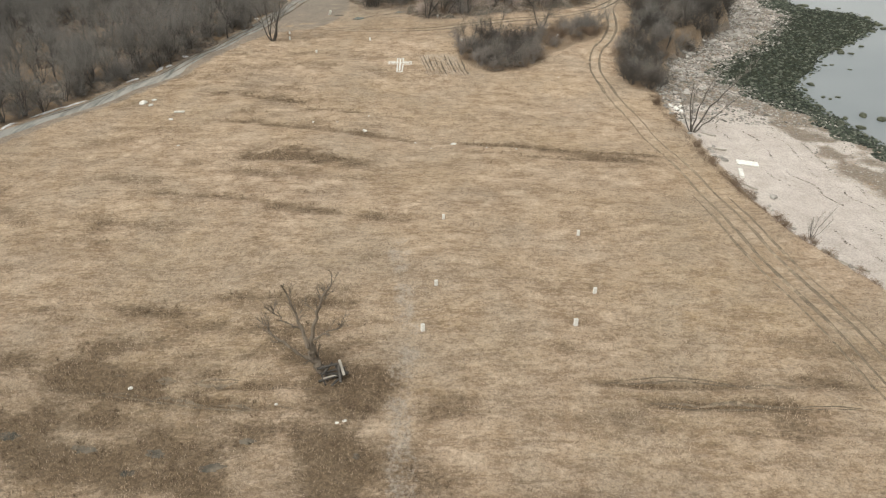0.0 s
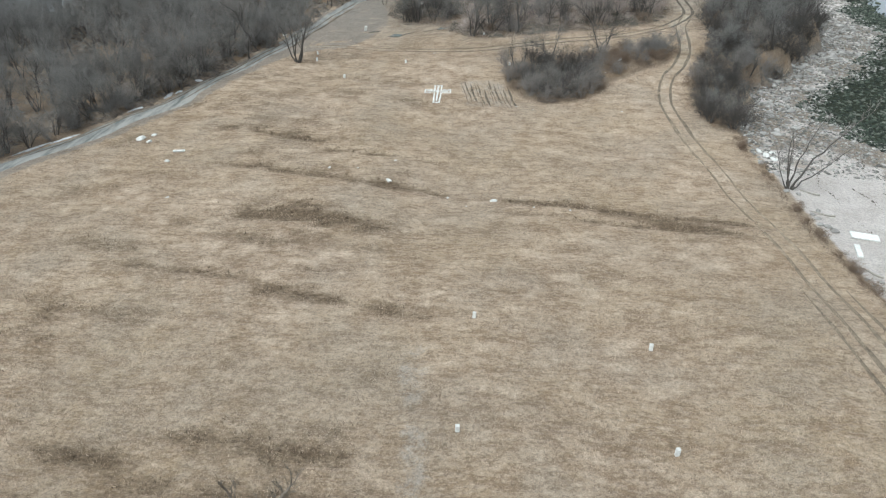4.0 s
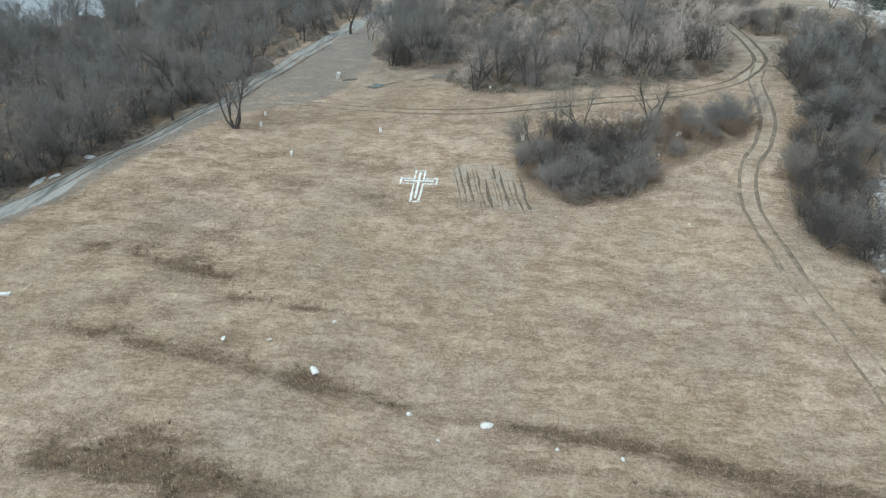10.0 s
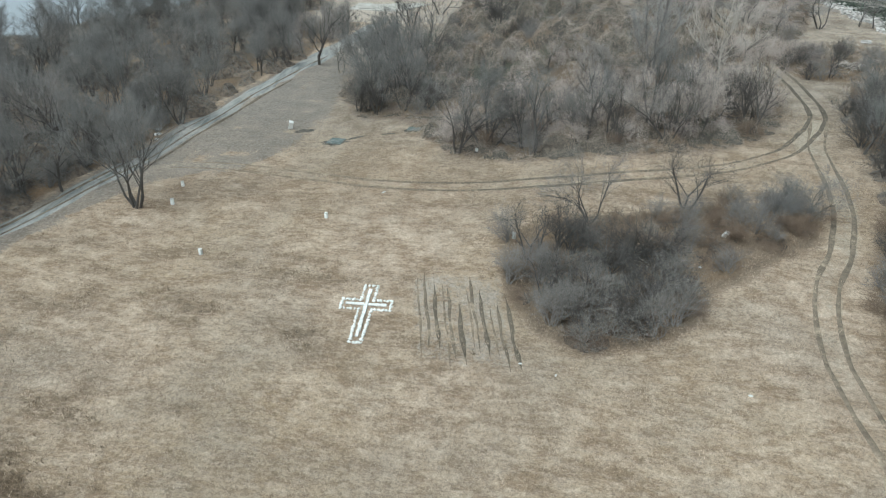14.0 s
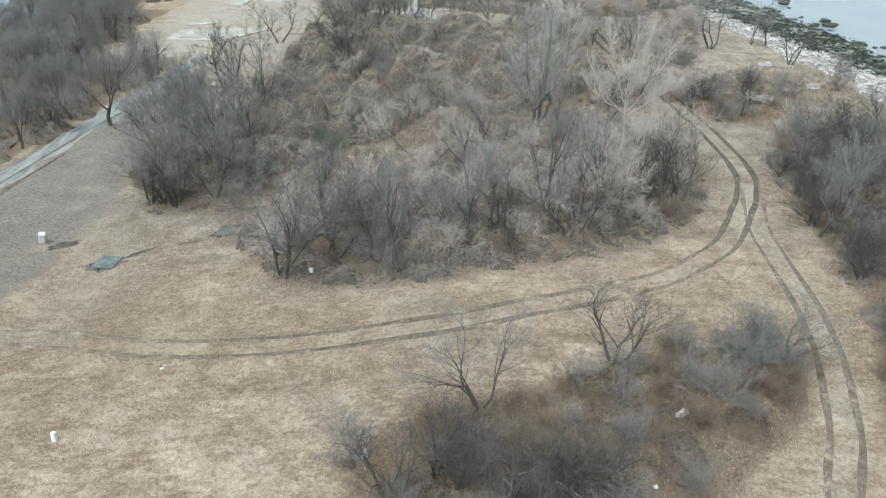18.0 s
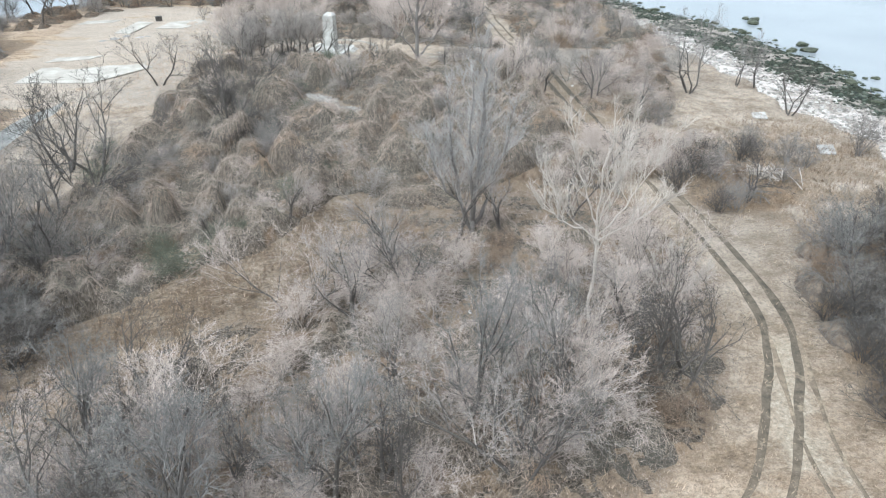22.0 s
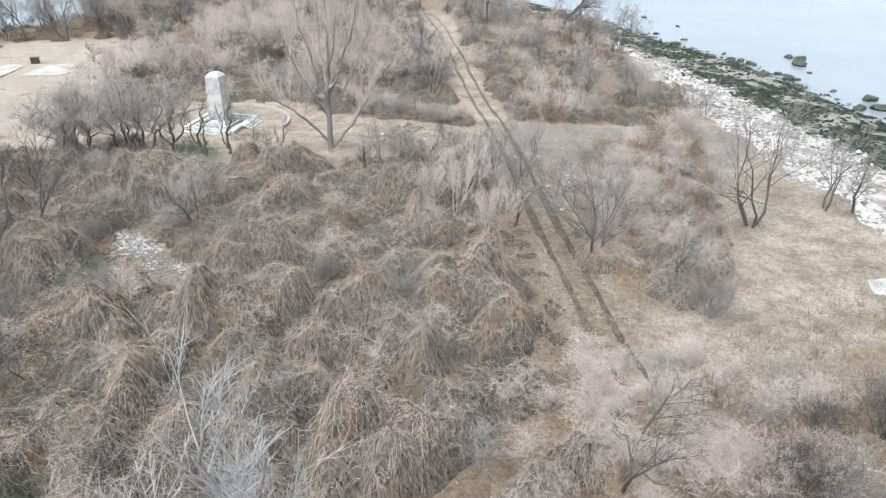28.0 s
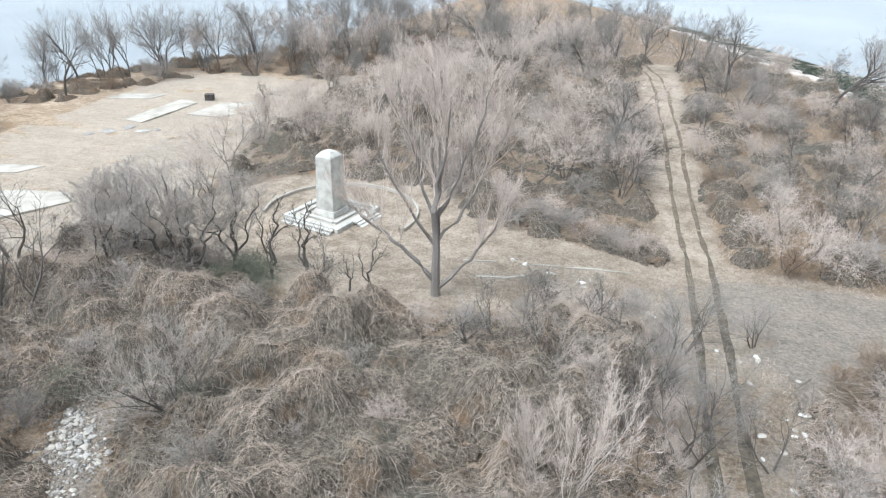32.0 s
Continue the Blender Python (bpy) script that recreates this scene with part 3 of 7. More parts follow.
west = (1 - soft(-5, -1, XX + 0.8 * np.sin(YY * 0.4))) * (1 - soft(50, 66, YY))
B[..., 0] += 0.5 * west * np.clip(2.6 * (0.4 * STREAK + 0.6 * MOTTLE) - 0.95, 0, 0.7)
B[..., 0] += 0.55 * soft(139, 147, YY) * (1 - soft(186, 215, YY)) * (XX > ROADX(YY) + 8) * np.clip(2.2 * MOTTLE - 0.62, 0, 0.7)
B[..., 0] += (0.3 * (1 - soft(-4, 0, XX)) + 0.14) * (1 - soft(38, 52, YY + 2 * np.sin(XX * 0.3))) * np.clip(2.0 * (0.5 * STREAK + 0.5 * MOTTLE) - 0.3, 0, 1)
plough = soft(-5, -3.6, XX + 0.2 * (YY - 128)) * (1 - soft(3.2, 4.4, XX + 0.2 * (YY - 128))) * soft(121, 123, YY) * (1 - soft(132, 135, YY))
B[..., 0] += plough * 0.15
lot = (XX > ROADX(YY)) & inside([(-46, 134), (-34, 148), (-27, 153), (-24.5, 160), (-23.5, 170), (-24.5, 185), (-30, 204), (-38, 204)], XX, YY)
B[..., 1] = blur(lot.astype(float), 5) * np.clip(2.2 * MOTTLE - 0.1, 0.25, 1.0) + np.clip(1.3 - np.abs(XX - ROADX(YY) - 0.8) / 3.4, 0, 1) * (YY < 225)
cross_path = soft(243, 245.5, YY) * (1 - soft(249, 252, YY)) * soft(24, 28, XX) * (1 - soft(62, 68, XX))
B[..., 1] += 0.5 * cross_path + (STONY + 0.75 * soft(205, 215, YY) * np.clip(1.9 * MOTTLE, 0.2, 1)) * (XX > BLUFF(YY) - 1)
low_beach = soft(0.42, 0.72, (XX - BLUFF(YY)) / np.maximum(WEED(YY) - BLUFF(YY), 1)) * (YY < 124)
B[..., 1] += 0.8 * low_beach * np.clip(2.0 * MOTTLE, 0.2, 1)
A[..., 1] *= 1 - 0.75 * low_beach * np.clip(2.2 * MOTTLE - 0.2, 0, 1)
A[..., 1] *= 1 - 0.55 * soft(205, 215, YY) * np.clip(2.0 * MOTTLE - 0.2, 0, 1)
B[..., 0] += 0.4 * blur(inside(HOLLOW, XX, YY).astype(float), 3)
B[..., 1] += 0.8 * np.clip(1.4 - np.abs((XX - 5.9) * 0.843 + (YY - 225.2) * 0.538) / 1.7, 0, 1) * (np.abs(YY - 221.5) < 4.5)
dirt = blur(inside([(39.5, 226), (46, 229), (60, 236), (66, 243), (64, 252), (40, 252)], XX, YY).astype(float), 6)
B[..., 1] += 0.9 * dirt * np.clip(1.6 * MOTTLE, 0.3, 1)
B[..., 0] += 0.6 * blur(inside([(36.5, 208), (42, 208), (42, 238), (36.5, 238)], XX, YY).astype(float), 5)
B[..., 0] += 0.4 * soft(232, 245, YY) * (1 - soft(318, 330, YY)) * (XX < -9) * np.clip(2.4 * (0.5 * STREAK + 0.5 * MOTTLE) - 0.75, 0, 0.8)
meadow = (XX > -48) & (XX < -11) & (YY > 235) & (YY < 320)
B[..., 2] = 0.1 * blur(inside(BYWAY, XX, YY).astype(float), 5) + blur(meadow.astype(float), 14) * np.clip(2.1 * (0.5 * STREAK + 0.5 * MOTTLE) - 0.2, 0, 1) + 0.5 * plough + 0.6 * np.clip(1.3 - np.abs(XX + 0.6 + 0.075 * np.clip(YY - 30, 0, 40) - 0.3 * np.sin(YY * 0.3)) / 1.6, 0, 1) * (1 - soft(58, 74, YY)) * np.clip(2.0 * MOTTLE - 0.2, 0, 1)
B[..., 3] = 1
WD = blur(soft(-2.5, 1.0, XX - WEED(YY)), 1) * (1 - 0.6 * soft(205, 215, YY) * np.clip(2.6 * MOTTLE - 0.7, 0, 1))
idx = np.arange(XX.size).reshape(XX.shape)
quads = np.stack([idx[:-1, :-1], idx[:-1, 1:], idx[1:, 1:], idx[1:, :-1]], -1).reshape(-1, 4)
gm = quick_mesh("ground", np.stack([XX, YY, ZZ], -1).reshape(-1, 3), quads, M_GROUND, True)
for nm, arr in (("cover_a", A), ("cover_b", B)):
    at = gm.color_attributes.new(nm, "FLOAT_COLOR", "POINT")
    at.data.foreach_set("color", arr.reshape(-1))
at = gm.attributes.new("weed", "FLOAT", "POINT")
at.data.foreach_set("value", WD.astype(np.float32).ravel())
ground = tagged(new("ground", gm), "dry straw-coloured grassland of a low island with furrows", "ground", kind="structure")
sea = mesh_from("water", [(-4500, -4500, 0), (4500, -4500, 0), (4500, 4500, 0), (-4500, 4500, 0)], [(0, 1, 2, 3)], M_WATER)
tagged(new("water", sea), "pale grey-blue calm sea water round the island", "water", kind="structure")
bed = mesh_from("seabed", [(-4500, -4500, -5), (4500, -4500, -5), (4500, 4500, -5), (-4500, 4500, -5)], [(0, 1, 2, 3)], M_WEEDROCK)
tagged(new("seabed", bed), "dark sea floor under the water", "sea floor", kind="structure")
# the island goes on behind the start of the flight
bx, by = np.meshgrid(np.linspace(-150, 131.85, 48), np.linspace(-200, -24, 30))
bi = np.arange(bx.size).reshape(bx.shape)
bq = np.stack([bi[:-1, :-1], bi[:-1, 1:], bi[1:, 1:], bi[1:, :-1]], -1).reshape(-1, 4)
back = quick_mesh("ground_south", np.stack([bx, by, natural(bx, by)], -1).reshape(-1, 3), bq, M_GROUND, True)
at = back.color_attributes.new("cover_a", "FLOAT_COLOR", "POINT")
tagged(new("ground_south", back), "dry grassland at the south end of the island", "ground", kind="structure")


def ribbon(name, pts, half, mat, label, lift=0.04, jitter=0.1, dip=0.02, category="track", wear=0.5):
    """A strip laid along a line on the ground, with a dished section and uneven, tapering ends."""
    d = np.gradient(pts, axis=0)
    n = np.stack([-d[:, 1], d[:, 0]], 1) / np.hypot(d[:, 0], d[:, 1])[:, None]
    r = np.random.default_rng(len(pts))
    k = len(pts)
    rough = r.normal(size=(k, 2)).clip(-2, 2)
    for _ in range(3):
        rough[1:-1] = (rough[:-2] + rough[1:-1] + rough[2:]) / 3
    ends = np.clip(np.minimum(np.arange(k), np.arange(k)[::-1]) / 5.0, 0.08, 1.0)[:, None]
    w = (half * np.ones(k))[:, None] * ends * (1 + 1.6 * jitter * rough) * (1 + 0.18 * np.sin(np.arange(k) * 0.13 + float(np.mean(half)) * 40)[:, None])
    cols = []
    for s, h in ((-1.0, -0.03), (-0.55, lift), (0.0, lift - dip), (0.55, lift), (1.0, -0.03)):
        q = pts + n * (s * w[:, :1] if s < 0 else s * w[:, 1:])
        cols.append(np.column_stack([q, gz(q[:, 0], q[:, 1]) + h]))
    v = np.stack(cols, 1).reshape(-1, 3)
    f = [(5 * i + c, 5 * i + c + 1, 5 * i + 6 + c, 5 * i + 5 + c) for i in range(k - 1) for c in range(4)]
    me = quick_mesh(name, v, f, mat, True)
    at = me.attributes.new("wear", "FLOAT", "POINT")
    at.data.foreach_set("value", np.repeat((wear * np.ones(k)).astype(np.float32), 5))
    return tagged(new(name, me), label, category, kind="structure")


def offset(pts, dist):
    d = np.gradient(pts, axis=0)
    n = np.stack([-d[:, 1], d[:, 0]], 1) / np.hypot(d[:, 0], d[:, 1])[:, None]
    wob = 0.06 * np.sin(np.arange(len(pts)) * 0.13)[:, None]
    return pts + n * (dist + wob)


SOUTH_RUT = RUT[:16] + [(36.9, 165.6), (38.3, 169.6), (39.3, 173.4)]
TURN = SIDE[:12] + [(36.5, 166.9), (38.3, 170.6), (39.5, 174.4), (40.0, 178.5), (40.1, 187), (40.0, 196), (39.6, 200)]
for line, wear_at in ((SOUTH_RUT, ((30, 0.5), (62, 0.45), (84, 0.12), (108, 0.2), (125, 0.45), (140, 0.6), (156, 0.6), (166, 0.45), (173, 0.3))), (RUT_NORTH, ((204, 1.1), (236, 1.3), (246, 0.9), (270, 0.7), (375, 0.6)))):
    c_line = spline(line)
    worn = np.interp(c_line[:, 1], *zip(*wear_at))
    for s in (-0.86, 0.86):
        ribbon("wheel_rut", offset(c_line, s), 0.15 + 0.14 * worn, M_RUT, "dark muddy wheel rut pressed into dry grass", 0.05, 0.45, 0.04, "wheel track", worn)
c_line = spline(TURN)
run = np.concatenate([[0], np.cumsum(np.hypot(*np.diff(c_line, axis=0).T))])
worn = np.interp(run, (0, 12, 26, 34, 44, 54, 62, 70, 78, 92, 110, 130), (0.05, 0.2, 0.45, 0.75, 0.75, 0.45, 0.4, 0.65, 0.85, 0.95, 0.7, 0.4))
for s in (-0.86, 0.86):
    ribbon("wheel_rut", offset(c_line, s), 0.15 + 0.17 * worn, M_RUT, "dark muddy wheel rut curving across dry grass", 0.055, 0.3, 0.04, "wheel track", worn)
for s in (-1.9, 2.0):
    ribbon("wheel_rut", offset(spline(RUT[:5]), s), 0.16, M_RUT, "faint older wheel rut in brown grass", 0.04, 0.45, 0.03, "wheel track", 0.35)
ry_line = np.arange(40, 240, 1.0)
road_pts = np.column_stack([ROADX(ry_line), ry_line])
ribbon("road", road_pts, 1.85, M_ROAD, "grey gravel lane between woods and field", 0.06, 0.25, 0.0, "road")
for s, y0, y1 in ((-0.75, 96, 172), (0.7, 120, 208), (2.1, 150, 190)):
    lane = road_pts[(ry_line > y0) & (ry_line < y1)]
    ribbon("wheel_rut", offset(lane, -s), 0.24, M_RUT, "dark damp wheel rut along the gravel lane", 0.085, 0.6, 0.02, "wheel track", 0.6)




# ---- trees and shrubs ----
def basis(d):
    d = d.normalized()
    a = d.orthogonal().normalized()
    return a, d.cross(a)


class Wood:
    """Collects tapered branches as tubes and fine twigs as spikes."""

    def __init__(self):
        self.v, self.f = [], []

    def tube(self, pts, radii, sides, root=None):
        base = len(self.v)
        n = len(pts)
        for k, (p, r) in enumerate(zip(pts, radii)):
            d = (pts[min(k + 1, n - 1)] - pts[max(k - 1, 0)])
            a, b = basis(d if d.length > 1e-6 else Vector((0, 0, 1)))
            for s in range(sides):
                t = 2 * math.pi * s / sides
                self.v.append(p + (a * math.cos(t) + b * math.sin(t)) * r)
        for k in range(n - 1):
            for s in range(sides):
                i, j = base + k * sides + s, base + k * sides + (s + 1) % sides
                self.f.append((i, j, j + sides, i + sides))
        if root is not None:
            self.f.append((base, base + 1, root))   # grown into its parent
        return base

    def spike(self, p, q, r, bend):
        base = len(self.v)
        a, b = basis(q - p)
        for s in range(3):
            t = 2.0944 * s
            self.v.append(p + (a * math.cos(t) + b * math.sin(t)) * r)
        self.v.append(q + bend)
        for s in range(3):
            self.f.append((base + s, base + (s + 1) % 3, base + 3))

    def mesh(self, name, mat):
        return mesh_from(name, self.v, self.f, mat)


def grow_raw(seed, height, stems=1, spread=0.5, levels=3, kids=(5, 6, 6), girth=0.022, droop=0.0, up=0.35, twig=0.012, gnarl=0.16, lean=(0, 0), clear=0.3, twigs=5):
    """A leafless tree or shrub: its trunk and limbs, and its crown of branches and twigs, as two lots of wood."""
    r = random.Random(seed)
    trunk, crown = Wood(), Wood()

    def jit(s):
        return Vector((r.gauss(0, s), r.gauss(0, s), r.gauss(0, s * 0.6)))

    def limb(p, d, length, rad, level, root=None):
        n = 5 if level == 0 else 3 if level == 1 else 2
        pts, radii = [p.copy()], [rad]
        for k in range(n):
            d = (d + jit(gnarl) + Vector((0, 0, up * (0.25 if level else 0.1) - droop * level * 0.2))).normalized()
            p = p + d * (length / n)
            pts.append(p.copy())
            radii.append(max(rad * (1 - 0.8 * (k + 1) / n), twig * 0.8))
        woody = level < 2 and levels > 2 or level < 1
        sides = 7 if level == 0 else 5 if level == 1 else 3
        base = (trunk if woody else crown).tube(pts, radii, sides, root if woody else None)
        if level >= levels:
            for k in range(twigs):
                t = r.uniform(0.15, 1.0) * n
                i = min(int(t), n - 1)
                s = pts[i].lerp(pts[i + 1], t - i)
                td = ((pts[i + 1] - pts[i]).normalized() * 0.7 + jit(0.6) + Vector((0, 0, up * 0.6 - droop))).normalized()
                ln = length * r.uniform(0.5, 1.25)
                crown.spike(s, s + td * ln, twig, jit(0.1 * ln))
            return
        count = kids[level]
        for k in range(count):
            t = (clear if level == 0 else 0.2) + (1 - (clear if level == 0 else 0.2)) * (k + r.random()) / count
            t = min(t, 0.999) * n
            i = int(t)
            s = pts[i].lerp(pts[i + 1], t - i)
            along = (pts[i + 1] - pts[i]).normalized()
            a, b = basis(along)
            ang = r.uniform(0, 6.283)
            out = spread * r.uniform(0.7, 1.3)
            nd = (along + (a * math.cos(ang) + b * math.sin(ang)) * out * 1.4 + Vector((0, 0, up * 0.5))).normalized()
            frac = 1.0 - 0.45 * (t / n)
            limb(s, nd, length * r.uniform(0.52, 0.76) * frac * (1.15 if level == 0 else 1.0), max(radii[i] * r.uniform(0.45, 0.65), twig), level + 1, base + i * sides)

    for s in range(stems):
        ang = 6.283 * s / stems + r.uniform(-0.5, 0.5)
        tilt = 0.0 if stems == 1 else spread * r.uniform(0.35, 0.8)
        d = Vector((math.cos(ang) * tilt + lean[0], math.sin(ang) * tilt + lean[1], 1)).normalized()
        p = Vector((math.cos(ang), math.sin(ang), 0)) * (0.0 if stems == 1 else 0.12 + girth * height * 0.5)
        limb(p - Vector((0, 0, 0.25)), d, height * (0.72 if stems == 1 else r.uniform(0.55, 0.75)), girth * height * (1.0 if stems == 1 else 0.55), 0, None if s == 0 else 0)
    return trunk, crown


def grow(height, girth=0.022, **kw):
    """Grows once to learn how high the crown reaches, then again at the height that is asked for."""
    tops = sorted(v.z for v in grow_raw(height=height, girth=girth, **kw)[1].v)
    f = height / (tops[int(len(tops) * 0.95)] * 1.04)
    return grow_raw(height=height * f, girth=girth / f, **kw)


def shaped(limbs, seed, kids=(9, 5), reach=3.0, up=0.7, spread=0.6, twig=0.009, twigs=5, start=0.2):
    """A leafless tree on a few given limbs, each a line of points with its girth at both ends."""
    r = random.Random(seed)
    trunk, crown = Wood(), Wood()

    def shoot(p, d, length, rad, level):
        pts, radii = [p.copy()], [rad]
        for k in range(3):
            d = (d + Vector((r.gauss(0, 0.16), r.gauss(0, 0.16), r.gauss(0, 0.1) + up * 0.22))).normalized()
            p = p + d * (length / 3)
            pts.append(p.copy())
            radii.append(max(rad * (1 - 0.28 * (k + 1)), twig * 0.7))
        crown.tube(pts, radii, 4 if level == 0 else 3)
        for k in range(kids[1] if level == 0 else twigs):
            t = r.uniform(0.15, 0.98) * 3
            i = min(int(t), 2)
            q = pts[i].lerp(pts[i + 1], t - i)
            nd = ((pts[i + 1] - pts[i]).normalized() + Vector((r.gauss(0, spread), r.gauss(0, spread), r.gauss(0, 0.3) + up * 0.3))).normalized()
            if level == 0:
                shoot(q, nd, length * r.uniform(0.35, 0.65), max(radii[i] * 0.55, twig), 1)
            else:
                crown.spike(q, q + nd * length * r.uniform(0.4, 0.9), twig, Vector((r.gauss(0, 0.05), r.gauss(0, 0.05), 0.02)))

    for n, (pts, r0, r1) in enumerate(limbs):
        line = [Vector(p) for p in pts]
        fine = []
        for a, b in zip(line, line[1:]):
            fine += [a.lerp(b, k / 3) + Vector((r.gauss(0, 0.11), r.gauss(0, 0.11), r.gauss(0, 0.06))) * (k > 0) for k in range(3)]
        fine.append(line[-1])
        m = len(fine) - 1
        radii = [r0 + (r1 - r0) * (k / m) ** 0.8 for k in range(m + 1)]
        trunk.tube(fine, radii, 7 if n == 0 else 6, None if n == 0 else 0)
        for k in range(kids[0]):
            t = (start + (1 - start) * (k + r.random()) / kids[0]) * m
            i = min(int(t), m - 1)
            q = fine[i].lerp(fine[i + 1], t - i)
            nd = ((fine[i + 1] - fine[i]).normalized() + Vector((r.gauss(0, spread), r.gauss(0, spread), up * 0.5))).normalized()
            shoot(q, nd, reach * r.uniform(0.6, 1.1) * (1.15 - 0.5 * t / m), max(radii[i] * 0.42, twig * 2.2), 0)
    return trunk, crown


def make_shaped(name, label, bark, twigmat, limbs, **kw):
    trunk, crown = shaped(limbs, **kw)
    return dict(name=name, label=label, category="tree", meshes=(trunk.mesh("trunk", bark), crown.mesh("crown", twigmat)))


def make_kind(name, label, category, bark, twigmat, **kw):
    """One tree of a kind, kept out of the way as the pattern for its copies."""
    trunk, crown = grow(**kw)
    return dict(name=name, label=label, category=category, meshes=(trunk.mesh("trunk", bark), crown.mesh("crown", twigmat)))


def plant(kind, x, y, scale=1.0, turn=None, label=None, group="", sink=0.05, tip=(0, 0), wide=1.0):
    root = new(kind["name"], None)
    root.matrix_basis = pose(x, y, float(gz(x, y)) - sink, tip[0], tip[1], rnd.uniform(0, 360) if turn is None else turn) @ Matrix.Diagonal((scale * wide, scale * wide, scale, 1))
    tagged(root, label or kind["label"], kind["category"], group)
    part("trunk" if kind["category"] == "tree" else "stem_clump", kind["meshes"][0], root)
    part("crown", kind["meshes"][1], root)
    return root


def scatter(poly, n, gap, seed, keep=None):
    r = random.Random(seed)
    xs, ys = [p[0] for p in poly], [p[1] for p in poly]
    out, tries = [], 0
    while len(out) < n and tries < n * 60:
        tries += 1
        x, y = r.uniform(min(xs), max(xs)), r.uniform(min(ys), max(ys))
        if not inside(poly, np.array([x]), np.array([y]))[0] or keep and not keep(x, y):
            continue
        if all((x - a) ** 2 + (y - b) ** 2 > gap * gap for a, b in out):
            out.append((x, y))
    return out


VASE = [make_kind("tree", "bare grey multi-stemmed tree with upswept fine twigs", "tree", M_BARK, M_TWIG, seed=20 + k, height=10, stems=4 + k, spread=0.54, kids=(7, 5, 4), girth=0.022, up=0.24, gnarl=0.23, twig=0.0085, twigs=4) for k in range(2)]
WIDE = [make_kind("tree", "bare grey-brown deciduous tree with a wide crown", "tree", M_BARK, M_TWIG, seed=40 + k, height=10, stems=1, spread=0.6, kids=(10, 6, 5), girth=0.029, up=0.24, gnarl=0.23, twig=0.0092, twigs=4) for k in range(3)]
SLIM = [make_kind("sapling", "slender bare sapling with thin upright twigs", "tree", M_BARK, M_TWIG, seed=60 + k, height=8, stems=1 + k, spread=0.54, kids=(9, 5, 4), girth=0.024, up=0.24, gnarl=0.23, twig=0.0085, twigs=4) for k in range(3)]
PINK = [make_kind("young_tree", "bare tan-twigged young tree in a thicket", "tree", M_BARK, M_PINKTWIG, seed=80 + k, height=7, stems=3 + k, spread=0.56, kids=(7, 5, 4), girth=0.019, up=0.24, gnarl=0.2, twig=0.0085, twigs=5) for k in range(2)]
HAZETREE = [make_kind("hazy_tree", "bare dark-limbed tree with a haze of pale grey twigs", "tree", M_BARK, M_HAZETWIG, seed=90 + k, height=8, stems=1 + k, spread=0.56, kids=(8, 5, 4), girth=0.028, up=0.24, gnarl=0.2, twig=0.008, clear=0.2, twigs=5) for k in range(3)]
GNARL = [make_kind("tree", "gnarled dark bare tree with crooked limbs", "tree", M_BARK, M_BARK, seed=100 + k, height=7, stems=2 + k, spread=0.52, levels=3, kids=(7, 4, 3), girth=0.033, up=0.26, gnarl=0.26, twig=0.0092, twigs=3) for k in range(3)]
SHRUB = [make_kind("arching_shrub", "bare grey shrub of many arching stems", "shrub", M_TWIG, M_TWIG, seed=120 + k, height=3.2, stems=10, spread=0.6, levels=2, kids=(6, 4, 3), girth=0.03, up=0.3, droop=0.1, twig=0.0098, gnarl=0.28, clear=0.2, twigs=3) for k in range(3)]
TANSHRUB = [make_kind("vine_shrub", "tan-pink leafless shrub tangled with dead vines", "shrub", M_PINKTWIG, M_PINKTWIG, seed=140 + k, height=2.8, stems=11, spread=0.85, levels=2, kids=(6, 4, 3), girth=0.016, up=0.25, droop=0.3, twig=0.008, gnarl=0.25, clear=0.2, twigs=5) for k in range(3)]
HAZE = [make_kind("twiggy_shrub", "hazy mauve-grey leafless shrub of very fine twigs", "shrub", M_HAZETWIG, M_HAZETWIG, seed=180 + k, height=2.7, stems=10, spread=0.75, levels=2, kids=(6, 4, 3), girth=0.013, up=0.25, droop=0.05, twig=0.0098, gnarl=0.22, clear=0.1, twigs=4) for k in range(2)]
REDSHRUB = [make_kind("russet_shrub", "low russet-brown leafless shrub", "shrub", M_REDTWIG, M_REDTWIG, seed=160 + k, height=2.0, stems=10, spread=0.8, levels=2, kids=(5, 4, 3), girth=0.018, up=0.3, twig=0.0092, gnarl=0.22, clear=0.15, twigs=4) for k in range(2)]

WOODS = [make_kind(("woodland_tree", "multi_stemmed_tree")[k % 2], ("dark bare tree in dense winter woods", "dark bare many-stemmed tree in dense winter woods")[k % 2], "tree", M_BARK, M_DARKTWIG, seed=200 + k, height=10, stems=(1, 4, 1, 6)[k], spread=0.56, kids=((10, 6, 5), (6, 5, 5), (9, 6, 5), (6, 5, 4))[k], girth=0.024, up=0.24, gnarl=0.2, twig=0.0098, twigs=5) for k in range(4)]
DARKSHRUB = [make_kind("dark_shrub", "dark leafless shrub on the bank above the beach", "shrub", M_BARK, M_BARK, seed=230 + k, height=3.2, stems=11, spread=0.6, levels=2, kids=(6, 4, 3), girth=0.026, up=0.3, twig=0.0098, gnarl=0.28, clear=0.15, twigs=3) for k in range(2)]
WOODSHRUB = [make_kind("understorey_shrub", "dark leafless understorey shrub in the woods", "shrub", M_DARKTWIG, M_DARKTWIG, seed=220 + k, height=3.4, stems=11, spread=0.6, levels=2, kids=(6, 4, 3), girth=0.026, up=0.3, twig=0.0092, gnarl=0.28, clear=0.2, twigs=3) for k in range(2)]
